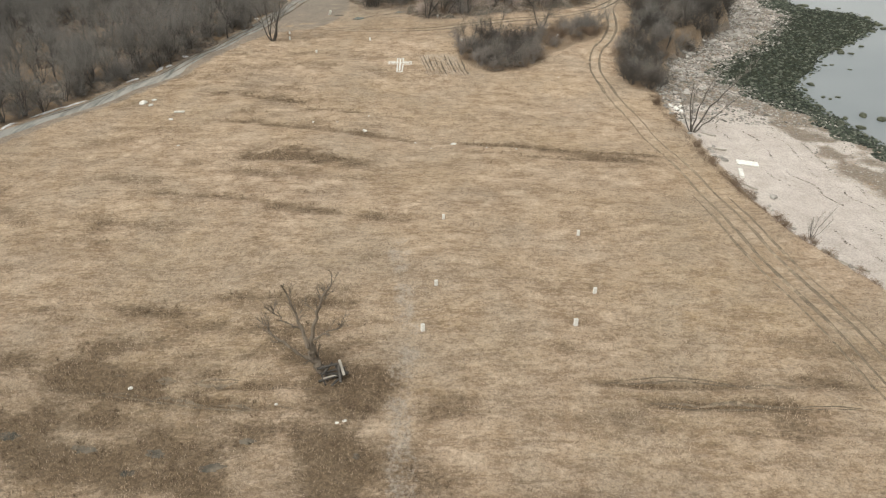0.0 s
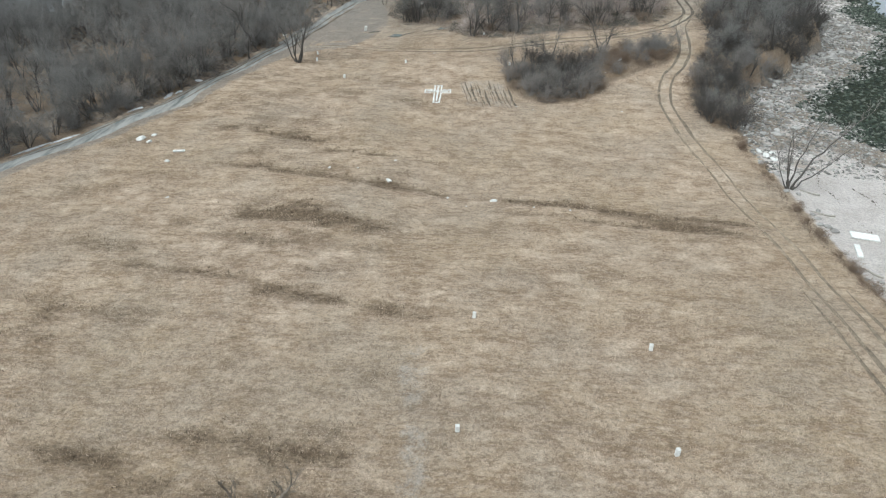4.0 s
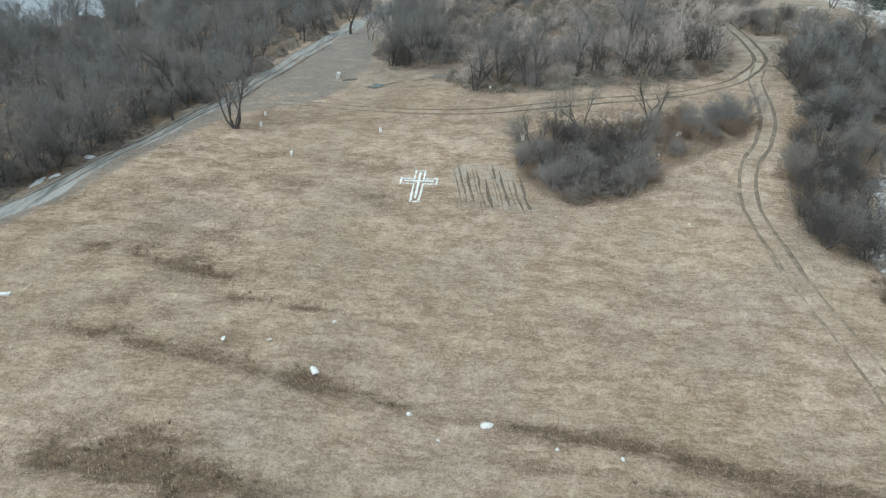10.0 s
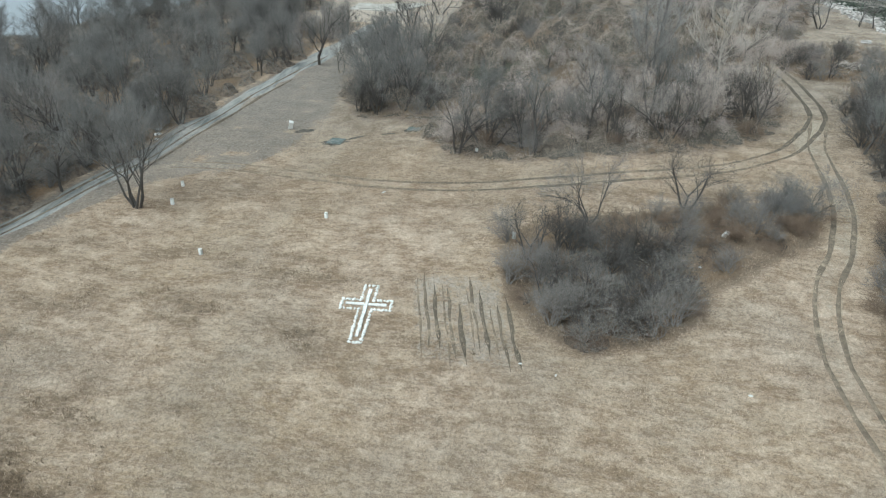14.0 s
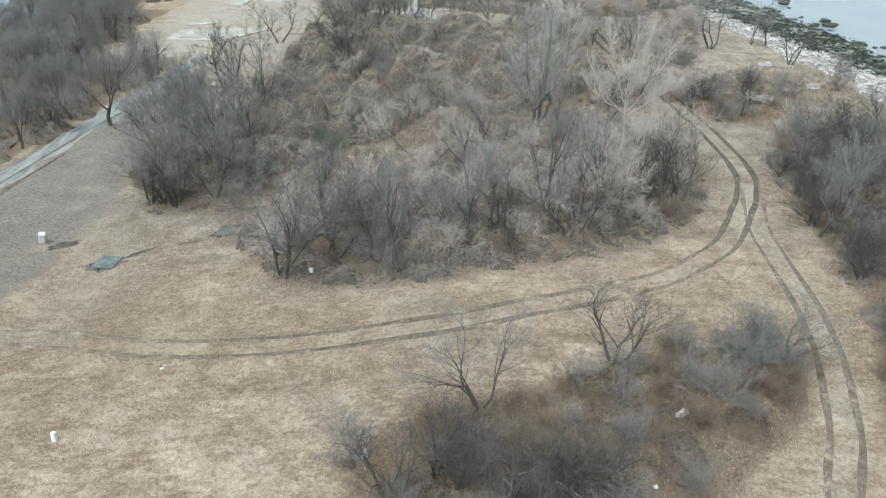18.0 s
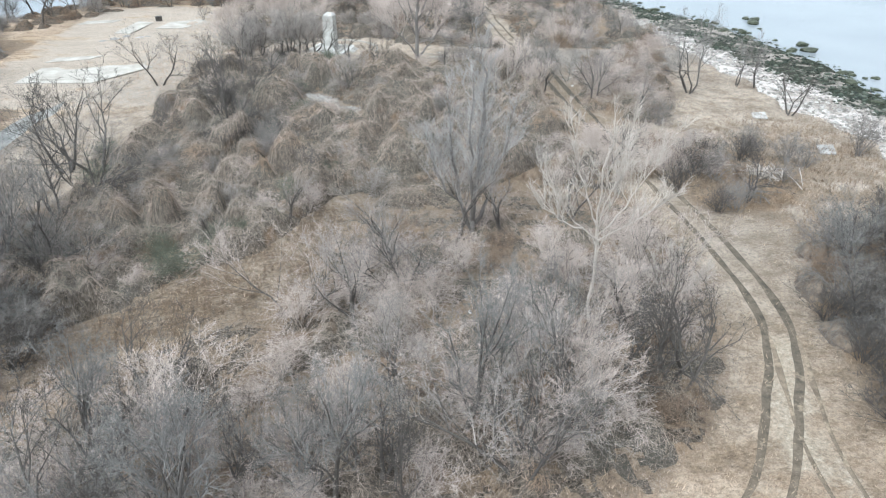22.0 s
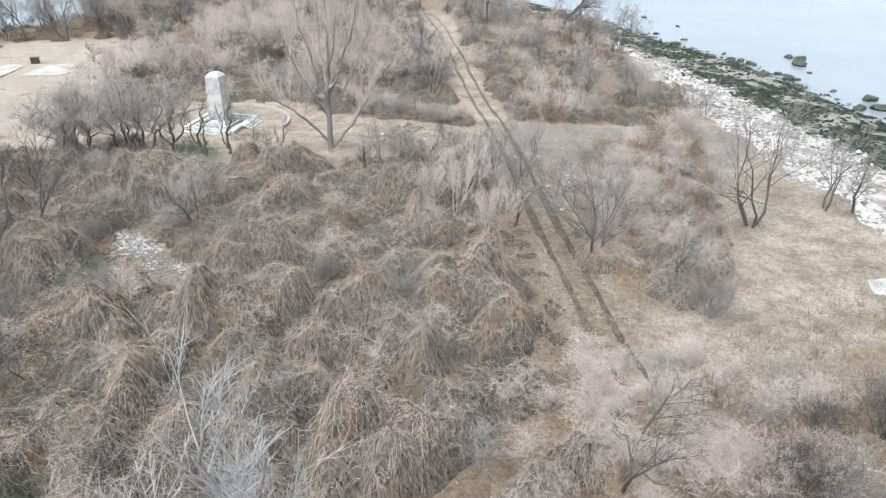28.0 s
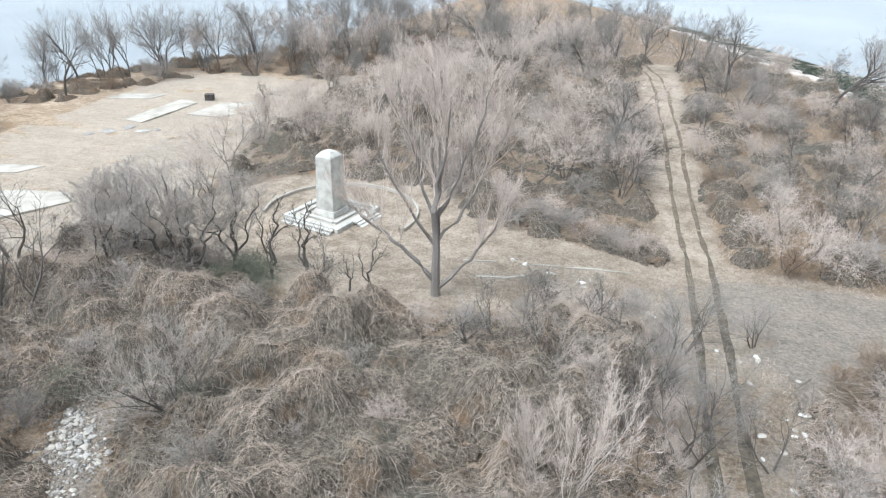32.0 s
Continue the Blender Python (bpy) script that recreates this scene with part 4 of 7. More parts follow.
# trees that stand out, one by one
DEAD = make_shaped("dead_tree", "dead leaning bare tree with sparse crooked limbs standing over old boards", M_DEADWOOD, M_DEADWOOD,
                   [([(0.1, 0, -0.3), (-0.2, 0, 0.6), (-0.55, 0, 1.2), (-0.5, 0, 2.4)], 0.34, 0.22), ([(-0.6, 0, 1.2), (-1.6, -0.2, 2.1), (-2.5, -0.2, 2.9), (-3.2, 0, 3.6), (-3.5, 0, 4.6)], 0.14, 0.04),
                    ([(-0.5, 0, 2.2), (-0.9, 0.1, 3.1), (-1.2, 0.2, 4.0), (-1.45, 0.2, 5.2), (-2.0, 0.2, 7.0)], 0.19, 0.04), ([(-1.15, 0.2, 3.7), (-1.9, -0.1, 4.3), (-2.4, -0.2, 4.9), (-2.7, -0.1, 5.5)], 0.1, 0.03),
                    ([(-0.5, 0, 2.3), (-0.25, 0.1, 3.6), (0.1, 0.1, 5.0), (0.9, 0.2, 6.6), (1.3, 0.2, 7.5)], 0.18, 0.04), ([(-0.4, 0, 2.8), (0.5, -0.2, 3.5), (1.1, -0.2, 3.8), (1.8, -0.3, 4.2)], 0.1, 0.03),
                    ([(-0.05, 0.1, 4.2), (0.35, 0.4, 5.2), (0.8, 0.6, 6.2)], 0.06, 0.02)], seed=8, kids=(6, 4), reach=1.3, up=0.5, spread=0.5, twig=0.016, twigs=3, start=0.4)
plant(DEAD, -7.6, 42.0, 1.1, 0)
SHORE = make_shaped("tree", "bare many-stemmed tree leaning out over the beach", M_BARK, M_TWIG,
                    [([(0, 0, -0.3), (-0.6, 0, 2.5), (-0.9, 0.2, 5), (-1.0, 0.2, 7.6)], 0.14, 0.03), ([(0, 0, -0.2), (0.4, 0.3, 3), (1.2, 0.4, 6), (2.4, 0.5, 8.8)], 0.14, 0.03),
                     ([(0.2, 0, -0.2), (1.6, 0, 3), (3.6, 0, 6), (5.6, 0.2, 8.4), (7.8, 0.2, 10.6)], 0.15, 0.03), ([(0.2, -0.1, -0.2), (2.2, -0.5, 2), (4.4, -0.6, 4.3), (6.2, -0.6, 6.2)], 0.12, 0.03),
                     ([(0, 0.1, -0.2), (-0.2, 0.8, 3), (-0.4, 1.4, 6.5)], 0.11, 0.03), ([(-0.1, 0, -0.2), (-1.5, 0.2, 2.6), (-2.4, 0.2, 5.2)], 0.1, 0.02)], seed=9, kids=(9, 5), reach=1.9, up=0.7, spread=0.5, twig=0.012, twigs=4, start=0.4)
plant(SHORE, 36.8, 99.4, 0.95, 0)
plant(SHORE, 40.4, 67.5, 0.34, 20, "small bare shrubby tree at the beach edge")
WHITE = make_shaped("pale_tree", "large pale-barked bare tree with white crooked limbs", M_PALEBARK, M_PALEBARK,
                    [([(0, 0, -0.4), (-0.2, 0, 4.5), (-0.3, 0, 8), (0, 0.3, 12.2)], 0.13, 0.025), ([(-0.2, 0, 6), (-1.2, 0, 7.8), (-2.0, 0.3, 9.8), (-2.6, 0.3, 11.8)], 0.055, 0.016),
                     ([(-0.1, 0, 5.2), (-2.0, -0.5, 6.6), (-3.4, -0.5, 8.4), (-4.2, -0.3, 10)], 0.05, 0.015), ([(-0.2, 0, 5.6), (1.4, 0, 7.2), (2.8, 0.4, 9), (4.0, 0.6, 11.2)], 0.055, 0.016),
                     ([(-0.2, 0, 6.4), (0.8, 0.5, 8.6), (1.4, 0.8, 11.8)], 0.05, 0.015), ([(-0.2, 0, 5.2), (2, -0.5, 6.6), (4.4, -0.6, 8.0)], 0.045, 0.015), ([(-0.2, 0, 6), (0.1, -1.2, 8.2), (0.4, -1.8, 10.4)], 0.045, 0.015),
                     ([(-1.4, -0.4, 6.2), (-3.2, -1.0, 7.0), (-4.6, -1.2, 8.2)], 0.045, 0.015)], seed=13, kids=(14, 7), reach=1.9, up=0.75, spread=0.6, twig=0.012, twigs=3, start=0.3)
plant(WHITE, 26.8, 174.0, 1.15, 0, wide=0.85)
plant(WHITE, 31.2, 172.0, 0.55, 160, wide=0.8)
PALESLIM = make_kind("sapling", "thin pale-stemmed bare young tree", "tree", M_PALEBARK, M_PINKTWIG, seed=15, height=8, stems=3, spread=0.36, kids=(7, 5, 4), girth=0.011, up=0.7, twig=0.009, twigs=4)
BIG = make_shaped("tree", "broad bare tree with low spreading limbs beside the monument", M_GREYBARK, M_PINKTWIG,
                  [([(0, 0, -0.4), (0, 0, 3), (0.1, 0, 6.5), (0.2, 0, 9.5), (0.1, 0.2, 13)], 0.34, 0.06), ([(-0.1, 0, 1.0), (-1.8, -0.2, 2.8), (-3.1, -0.3, 4.0), (-4.7, -0.2, 4.9), (-5.7, 0, 5.7)], 0.17, 0.03),
                   ([(0.2, 0, 0.6), (2.2, 0.2, 2.4), (3.3, 0.2, 4.0), (3.9, 0.3, 5.5)], 0.15, 0.03), ([(0, 0, 4.2), (-0.9, 0.2, 6.5), (-1.8, 0.4, 9.5), (-2.4, 0.5, 12.4)], 0.16, 0.03),
                   ([(0.1, 0, 5.2), (1.3, -0.2, 7.5), (2.4, 0, 10.2), (3.1, 0.2, 12.6)], 0.16, 0.03), ([(0, 0, 6), (-0.4, 1.2, 9), (-0.6, 1.8, 12.8)], 0.12, 0.03), ([(0.1, 0, 6.2), (0.6, -1.2, 9), (0.9, -2, 12.2)], 0.12, 0.03),
                   ([(0, 0, 3.2), (-1.2, -0.6, 5), (-2.9, -1, 8), (-3.6, -1.1, 10.4)], 0.13, 0.03), ([(0.1, 0, 3.6), (1.6, 0.6, 5.4), (3.2, 1, 8), (4.2, 1.2, 10.4)], 0.13, 0.03)],
                  seed=17, kids=(15, 7), reach=3.2, up=0.8, spread=0.5, twig=0.009, twigs=6, start=0.35)
plant(BIG, 20.5, 242.4, 1.18, 8, wide=0.9)
plant(WOODS[3], -34, 141, 1.05, None, "bare many-stemmed tree standing alone beside the lane")
plant(WIDE[0], -44.5, 149, 1.15)
plant(WIDE[0], -32.4, 198.3, 1.0, None, "dark bare tree with forked upright limbs beside the lane")
plant(SLIM[1], -27.3, 193.7, 0.85)
plant(WOODS[1], -4.1, 157.9, 1.0, None, "tall bare tree with a forked leaning trunk at the thicket edge")
plant(GNARL[0], -1.4, 160.0, 1.1)
plant(SLIM[2], -0.2, 160.4, 1.0)
plant(GNARL[1], 1.6, 166.0, 0.95)
plant(GNARL[2], 12.4, 161.4, 0.95)
plant(SLIM[1], 8.4, 161.6, 0.75)
plant(HAZETREE[1], 19.5, 161.2, 1.05)
plant(GNARL[0], 35.9, 198.4, 0.85)
plant(GNARL[2], -2.5, 214.4, 1.25)
plant(WIDE[1], -34.0, 223.5, 0.7)
plant(GNARL[1], 46.6, 191.2, 0.75)
plant(SLIM[0], 45.4, 215.6, 0.7)
plant(VASE[0], 9.9, 142.0, 0.72, None, "bare upright many-stemmed small tree at the copse edge")
plant(GNARL[1], 18.9, 145.4, 0.85, None, "low dark bare tree with wide forking limbs at the copse edge", wide=1.2)
plant(SHRUB[2], 19.6, 144.4, 0.7)
for x, y, h in ((28.4, 146.0, 1.0), (27.0, 144.6, 0.75), (29.6, 144.2, 0.7)):
    plant(rnd.choice(SHRUB + WOODSHRUB), x, y, h, None, "grey leafless shrub in russet brush beside the track", "copse shrubs")
for x, y in scatter([(13, 139), (20, 139), (26, 140.5), (30, 143), (29, 147.5), (24, 146), (17, 144.6), (11, 142)], 26, 1.5, 92):
    plant(rnd.choice(REDSHRUB + REDSHRUB + SHRUB), x, y, rnd.uniform(0.4, 0.8), group="copse shrubs")
for x, y, h in ((4.6, 135.6, 0.8), (7.0, 137.4, 0.8), (11.4, 134.0, 0.75), (15.0, 136.4, 0.8), (9.0, 130.6, 0.65), (13.6, 130.4, 0.6), (6.0, 131.6, 0.6)):
    plant(rnd.choice(GNARL), x, y, h, None, "dark bare crooked tree among the copse shrubs", "copse trees")
plant(SLIM[2], 30.4, 145.4, 0.55)
plant(GNARL[1], 29.4, 166.2, 1.0)
M_ASHTWIG = twiggy("blue_grey_twigs", (0.21, 0.194, 0.178), (0.44, 0.41, 0.378), (0.31, 0.29, 0.27))
ASH = make_shaped("tree", "tall hazy blue-grey bare tree rising from the thicket", M_GREYBARK, M_ASHTWIG,
                  [([(0, 0, -0.4), (0.1, 0, 3), (0.3, 0.2, 7), (0.5, 0.2, 11), (0.4, 0.3, 14)], 0.2, 0.03), ([(0, 0, 0.5), (-0.8, 0.2, 3.2), (-1.4, 0.3, 7), (-1.7, 0.2, 11)], 0.15, 0.03), ([(0.1, 0, 0.8), (1.1, -0.2, 3.4), (1.9, 0, 6.5), (2.5, 0.2, 10)], 0.14, 0.03),
                   ([(0, 0, 0.6), (-0.2, -0.9, 4), (-0.5, -1.4, 8), (-0.4, -1.6, 12)], 0.13, 0.03), ([(0.1, 0, 1.2), (0.5, 1.0, 4.5), (0.9, 1.5, 8), (1.0, 1.8, 11.5)], 0.12, 0.03), ([(-0.4, 0.1, 2), (-2.0, -0.2, 4.6), (-2.9, -0.2, 7.4)], 0.08, 0.02)],
                  seed=19, kids=(17, 7), reach=3.0, up=0.75, spread=0.65, twig=0.009, twigs=5, start=0.3)
plant(ASH, 20.6, 186.4, 1.08, 0, wide=1.15)
plant(SLIM[2], 14.5, 178.0, 0.9)
plant(GNARL[0], -18.2, 245.6, 1.25)
TWISTED = make_shaped("gnarled_tree", "twisted dark bare tree hung with grey tangle", M_BARK, M_HAZETWIG,
                      [([(0, 0, -0.3), (0.3, 0, 1.5), (0.1, 0.1, 3.0), (0.6, 0, 4.6), (0.4, 0.2, 6.4)], 0.15, 0.03), ([(0.1, 0, 0.8), (-0.7, 0.2, 2.0), (-0.9, 0, 3.4), (-1.7, 0.2, 4.6), (-1.5, 0.1, 6.0)], 0.11, 0.025),
                       ([(0.2, 0, 1.2), (1.1, -0.3, 2.2), (1.2, -0.2, 3.6), (2.1, 0, 4.7), (2.0, 0, 5.8)], 0.1, 0.025), ([(-0.8, 0, 2.6), (-2.0, -0.3, 3.2), (-2.9, -0.3, 4.4)], 0.07, 0.02), ([(0.2, 0, 2.6), (0.4, 0.9, 4.2), (0.3, 1.5, 5.8)], 0.07, 0.02)],
                      seed=23, kids=(17, 7), reach=2.0, up=0.35, spread=0.85, twig=0.0085, twigs=6, start=0.3)
STUMPY = make_shaped("gnarled_tree", "dark bare trunk with a few broken crooked limbs", M_BARK, M_BARK,
                     [([(0, 0, -0.3), (0.1, 0, 1.4), (0.5, 0.1, 2.8), (0.6, 0, 4.2), (1.0, 0, 5.6)], 0.15, 0.03), ([(0.1, 0, 0.6), (-0.5, 0, 1.8), (-0.4, 0.1, 3.0), (-0.8, 0, 4.2)], 0.1, 0.025), ([(0.4, 0, 2.4), (1.2, 0.2, 3.2), (1.9, 0.2, 3.4)], 0.08, 0.02)],
                     seed=24, kids=(6, 4), reach=1.2, up=0.5, spread=0.7, twig=0.011, twigs=3, start=0.4)
for sx, sy, ss, kind, ta in ((-5.0, 243.4, 1.05, TWISTED, 0), (-2.0, 241.6, 1.1, TWISTED, 130), (1.7, 240.0, 1.15, TWISTED, 60), (3.7, 239.8, 1.1, TWISTED, 210), (-3.4, 239.8, 1.0, TWISTED, 300), (5.2, 242.4, 1.05, TWISTED, 20), (7.3, 244.0, 1.0, STUMPY, 0), (8.6, 241.6, 0.7, STUMPY, 100), (10.2, 243.6, 1.05, STUMPY, 320), (15.7, 242.0, 0.7, STUMPY, 40), (14.6, 241.6, 0.55, STUMPY, 250)):
    plant(kind, sx, sy, ss, ta, None, "trees before the monument")
for sx, sy, ss in ((4.4, 241.6, 1.1), (-0.6, 241.4, 1.2), (2.8, 239.8, 1.0), (-3.6, 240.4, 1.0)):
    plant(rnd.choice(HAZE + HAZE + SHRUB[:1]), sx, sy, ss * 0.85, None, "tall grey tangled shrub before the monument", "shrubs before the monument")
GREENSHRUB = [make_kind("green_shrub", "low dark green-grey bush, in part put in as shade", "shrub", M_GREENTWIG, M_GREENTWIG, seed=240 + k, height=2.2, stems=12, spread=0.9, levels=2, kids=(6, 4, 3), girth=0.015, up=0.15, droop=0.25, twig=0.01, gnarl=0.3, clear=0.1, twigs=5) for k in range(2)]
# The first nine are added for dark green shade at the heap feet.
for x, y, h in ((0.1, 187.9, 0.9), (-4.8, 188.6, 0.9), (6.0, 196.0, 0.9), (11.6, 198.6, 0.9), (-15.6, 212.9, 1.0), (-2.2, 184.9, 0.9), (-14.0, 205.5, 1.0), (2.0, 189.4, 0.7), (8.8, 198.6, 0.8), (7.4, 241.0, 0.9), (8.4, 240.0, 0.8), (6.2, 239.4, 0.75), (15.2, 233.6, 0.7), (11.0, 227.6, 0.65), (2.2, 219.4, 0.7), (6.6, 215.4, 0.7), (4.0, 226.6, 0.65), (20.5, 168.4, 0.8), (24.0, 164.4, 0.7), (18.6, 231.2, 0.6)):
    plant(rnd.choice(GREENSHRUB), x, y, h, None, None, "green bushes")
plant(GNARL[0], 26.8, 236.5, 0.7)
plant(GNARL[1], 45.0, 172.4, 0.75, None, "small dark bare tree with a spreading crown by the track", wide=1.3)
plant(SHRUB[1], 46.0, 212.0, 1.0, None, "bleached grey shrub of fallen branches beside the track")
plant(GNARL[2], 13.8, 239.5, 0.7)
plant(VASE[0], 55.5, 224.5, 1.05)
plant(GNARL[1], 63.6, 214.1, 0.95)
plant(SLIM[1], 63.2, 226.9, 0.85)
plant(SLIM[0], 65.6, 226.4, 0.8)
plant(VASE[1], 65.4, 256.4, 0.65)
plant(SHRUB[0], 63.4, 200.5, 1.5, None, "tall dark bare shrub above the beach", wide=0.6)
plant(SLIM[2], 40.6, 219.0, 1.0)
plant(GNARL[2], 33.2, 231.5, 0.8)
for x, y, h, kind in ((36.2, 229.8, 0.62, VASE[1]), (37.6, 233.4, 0.5, SLIM[2]), (35.0, 234.8, 0.55, HAZETREE[1]), (36.6, 239.4, 0.5, VASE[0]), (41.0, 241.4, 0.42, HAZETREE[2]), (33.6, 238.0, 0.5, GNARL[0]), (31.2, 240.8, 0.55, GNARL[1]), (40.4, 230.4, 0.5, GNARL[0]), (35.8, 225.4, 0.6, HAZETREE[0]), (28.2, 241.0, 0.45, GNARL[2]), (34.2, 229.0, 0.5, PINK[0]), (31.4, 232.0, 0.6, PINK[1])):
    plant(kind, x, y, h, None, "small bare tree growing over the overgrown track", "trees over the track")
for x, y in scatter([(24, 238), (33, 238), (36.5, 228), (37, 244), (34, 246), (27, 245)], 22, 1.5, 93):
    plant(rnd.choice(HAZE + TANSHRUB + SHRUB[:1]), x, y, rnd.uniform(0.35, 0.7), group="shrubs over the track")
for x, y in scatter([(42, 222), (49, 224), (53, 234), (50, 241), (45, 238), (42.5, 230)], 30, 1.4, 94):
    plant(rnd.choice(REDSHRUB + REDSHRUB + TANSHRUB + DARKSHRUB[:1]), x, y, rnd.uniform(0.55, 0.95), group="shrubs over the track")
# Green bushes among these shrubs are added for the dark greenish shade here.
for x, y in scatter([(-8, 210), (2, 208), (9, 213), (4, 224), (-6, 226)], 24, 1.8, 95):
    plant(rnd.choice(SHRUB + TANSHRUB + GREENSHRUB), x, y, rnd.uniform(0.5, 0.8), group="thicket shrubs")
for x, y in scatter([(24, 193.6), (31, 196), (37, 196.4), (47, 197), (50, 202), (46, 207), (37.2, 207.4), (31, 203.4), (25, 198)], 38, 1.6, 97):
    plant(rnd.choice(TANSHRUB + TANSHRUB + REDSHRUB + HAZE[:1]), x, y, rnd.uniform(0.35, 0.8), None, "tan leafless shrub growing over the end of the track", "shrubs over the track")
for sx, sy, ss in ((30.6, 224.6, 0.85), (29.4, 226.6, 0.7), (33.2, 221.5, 0.7)):
    plant(PALESLIM, sx, sy, ss, None)
plant(WIDE[1], 46.6, 312, 1.1)
plant(WIDE[2], 60, 306, 1.0)
plant(WIDE[0], 64, 312, 0.9)
plant(VASE[0], 41.5, 330, 1.0)
plant(WIDE[1], 31.5, 280, 0.85)
plant(GNARL[2], 33.5, 275, 0.9)
for sx, sy, ss in ((31, 276.5, 1.4), (33, 279, 1.3), (30, 272.5, 1.2), (34, 271, 1.0)):
    plant(SHRUB[int(sx) % 3], sx, sy, ss, None, "tall grey tangled shrub beside the track")
for k in range(12):
    plant(rnd.choice(VASE + WIDE + SLIM), 2 + 2.9 * k + rnd.uniform(-0.8, 0.8), rnd.uniform(318, 334), rnd.uniform(0.6, 0.95), group="trees on the crest")
plant(VASE[1], 66.5, 292, 0.9)
plant(GNARL[1], 58, 288, 0.9)
plant(GNARL[0], 52.5, 270, 0.8)
plant(SLIM[1], 58.5, 262, 0.75)
for x, y, h, kind in ((-19.6, 174.2, 0.75, WOODS[1]), (-16.8, 173.0, 0.85, WOODS[3]), (-13.4, 174.6, 0.8, VASE[0]), (-20.4, 180.6, 0.95, WOODS[2]), (-17.0, 179.0, 1.0, WOODS[0]), (-13.0, 180.6, 0.95, WOODS[1]), (-20.5, 187.4, 1.0, WOODS[3]), (-16.6, 187.0, 1.05, WOODS[0]), (-13.6, 188.4, 0.95, VASE[1]), (-18.6, 194.0, 1.0, WOODS[2])):
    plant(kind, x, y, h, None, "dark bare tree crowded at the corner of the thicket", "corner trees")
for x, y in scatter([(-21, 175), (-15, 172), (-9, 173), (-8, 178), (-11, 184), (-13, 195), (-21, 192)], 16, 2.0, 90):
    plant(rnd.choice(DARKSHRUB + WOODSHRUB + SHRUB), x, y, rnd.uniform(0.7, 1.1), group="corner shrubs")
plant(GNARL[0], -15.4, 208.5, 1.5)
plant(GNARL[1], -19.5, 211, 1.5)
plant(VASE[0], -13.5, 200, 0.95)
plant(GNARL[2], -15.2, 197.5, 1.3)
plant(VASE[0], -17.5, 191, 0.95)
plant(WIDE[2], -19.5, 186, 0.9)
plant(VASE[1], -15.5, 182, 0.95)
plant(GNARL[2], -4.0, 223.0, 1.15, tip=(0, -14))
plant(GNARL[0], -0.7, 221.4, 1.2)
plant(GNARL[1], -8.0, 234, 1.0)
plant(GNARL[0], -4.2, 232, 1.1)
plant(GNARL[1], -22.0, 300.0, 0.5, None, "broken bare stub of a small tree in pale ground")


OVERGROWN = [(35.5, 196.5), (46, 196), (46.5, 203), (36, 204.5)]
RUBBLE_SPOT = (7.3, 223.0)


def clear_of(x, y):
    if inside(HOLLOW, np.array([x]), np.array([y]))[0] or inside(BYWAY, np.array([x]), np.array([y]))[0]:
        return False
    return min(math.hypot(x - RUBBLE_SPOT[0] + 1.0 - 4.2 * t, y - RUBBLE_SPOT[1] - 2.0 + 6.5 * t) for t in (0.0, 0.5, 1.0)) > 2.6 and (x - 7.5) ** 2 + (y - 255) ** 2 > 90


FRONT = [(-9, 165.5), (-4.5, 158.4), (2, 156.4), (8, 155.8), (18, 158), (27, 161.4), (31.5, 166.5), (34.6, 174), (35.6, 186), (33, 190), (16, 187), (2, 174)]
MIDDLE = [(-23, 178), (-5, 180), (12, 192), (33.5, 195), (33.2, 239), (16, 238), (2, 240), (-6, 246), (-13, 250), (-11, 238), (-13, 226), (-15, 214), (-15, 205), (-22, 194)]
for x, y in scatter(FRONT, 20, 3.6, 3, clear_of):
    plant(rnd.choice(SLIM + WOODS + VASE if y < 162 else GNARL[:1] + HAZETREE + PINK + PINK), x, y, rnd.uniform(0.7, 1.05), group="thicket trees")
for x, y in scatter([(-3, 159), (3, 157.4), (10, 157.4), (18, 159.6), (26, 163), (31, 168), (28, 170), (18, 165), (6, 162.6), (-2, 163)], 10, 3.2, 96):
    plant(rnd.choice(GNARL + WOODS[:1] + WOODS[2:3]), x, y, rnd.uniform(0.85, 1.2), None, "slender dark bare tree at the front of the thicket", "thicket trees", wide=0.75)
for x, y in scatter(MIDDLE, 12, 5.0, 4, clear_of):
    plant(rnd.choice(HAZETREE + PINK + GNARL), x, y, rnd.uniform(0.4, 0.75), group="thicket trees")
for x, y in scatter(BACKHILL, 84, 3.0, 5):
    plant(rnd.choice(PINK), x, y, rnd.uniform(0.5, 1.0), group="hill trees")
for x, y in scatter(RIGHTFAR, 50, 2.4, 16):
    plant(rnd.choice(TANSHRUB + HAZE + REDSHRUB), x, y, rnd.uniform(0.7, 1.2), group="hill shrubs")
for x, y in scatter(RIGHTFAR, 34, 3.4, 6):
    plant(rnd.choice(PINK + SLIM), x, y, rnd.uniform(0.45, 0.8), group="hill trees")
for x, y in scatter(RIGHTBRUSH, 30, 2.8, 7):
    plant(rnd.choice(GNARL + WOODS), x, y, rnd.uniform(0.5, 0.9), group="shore trees")
for x, y in scatter(RIGHTBRUSH_NEAR, 12, 2.6, 91):
    plant(rnd.choice(GNARL + WOODS), x, y, rnd.uniform(0.35, 0.6), group="shore trees")
WOOD_NEAR = [(-92, 70), (-76, 76), (-64, 101), (-56, 110), (-47.5, 130), (-43, 145), (-41, 165), (-39.5, 185), (-36, 205), (-50, 235), (-75, 230), (-84, 150)]
WOOD_FAR = [(-104, 120), (-80, 150), (-75, 230), (-50, 240), (-48, 262), (-58, 282), (-70, 282), (-78, 255), (-88, 226), (-100, 190)]
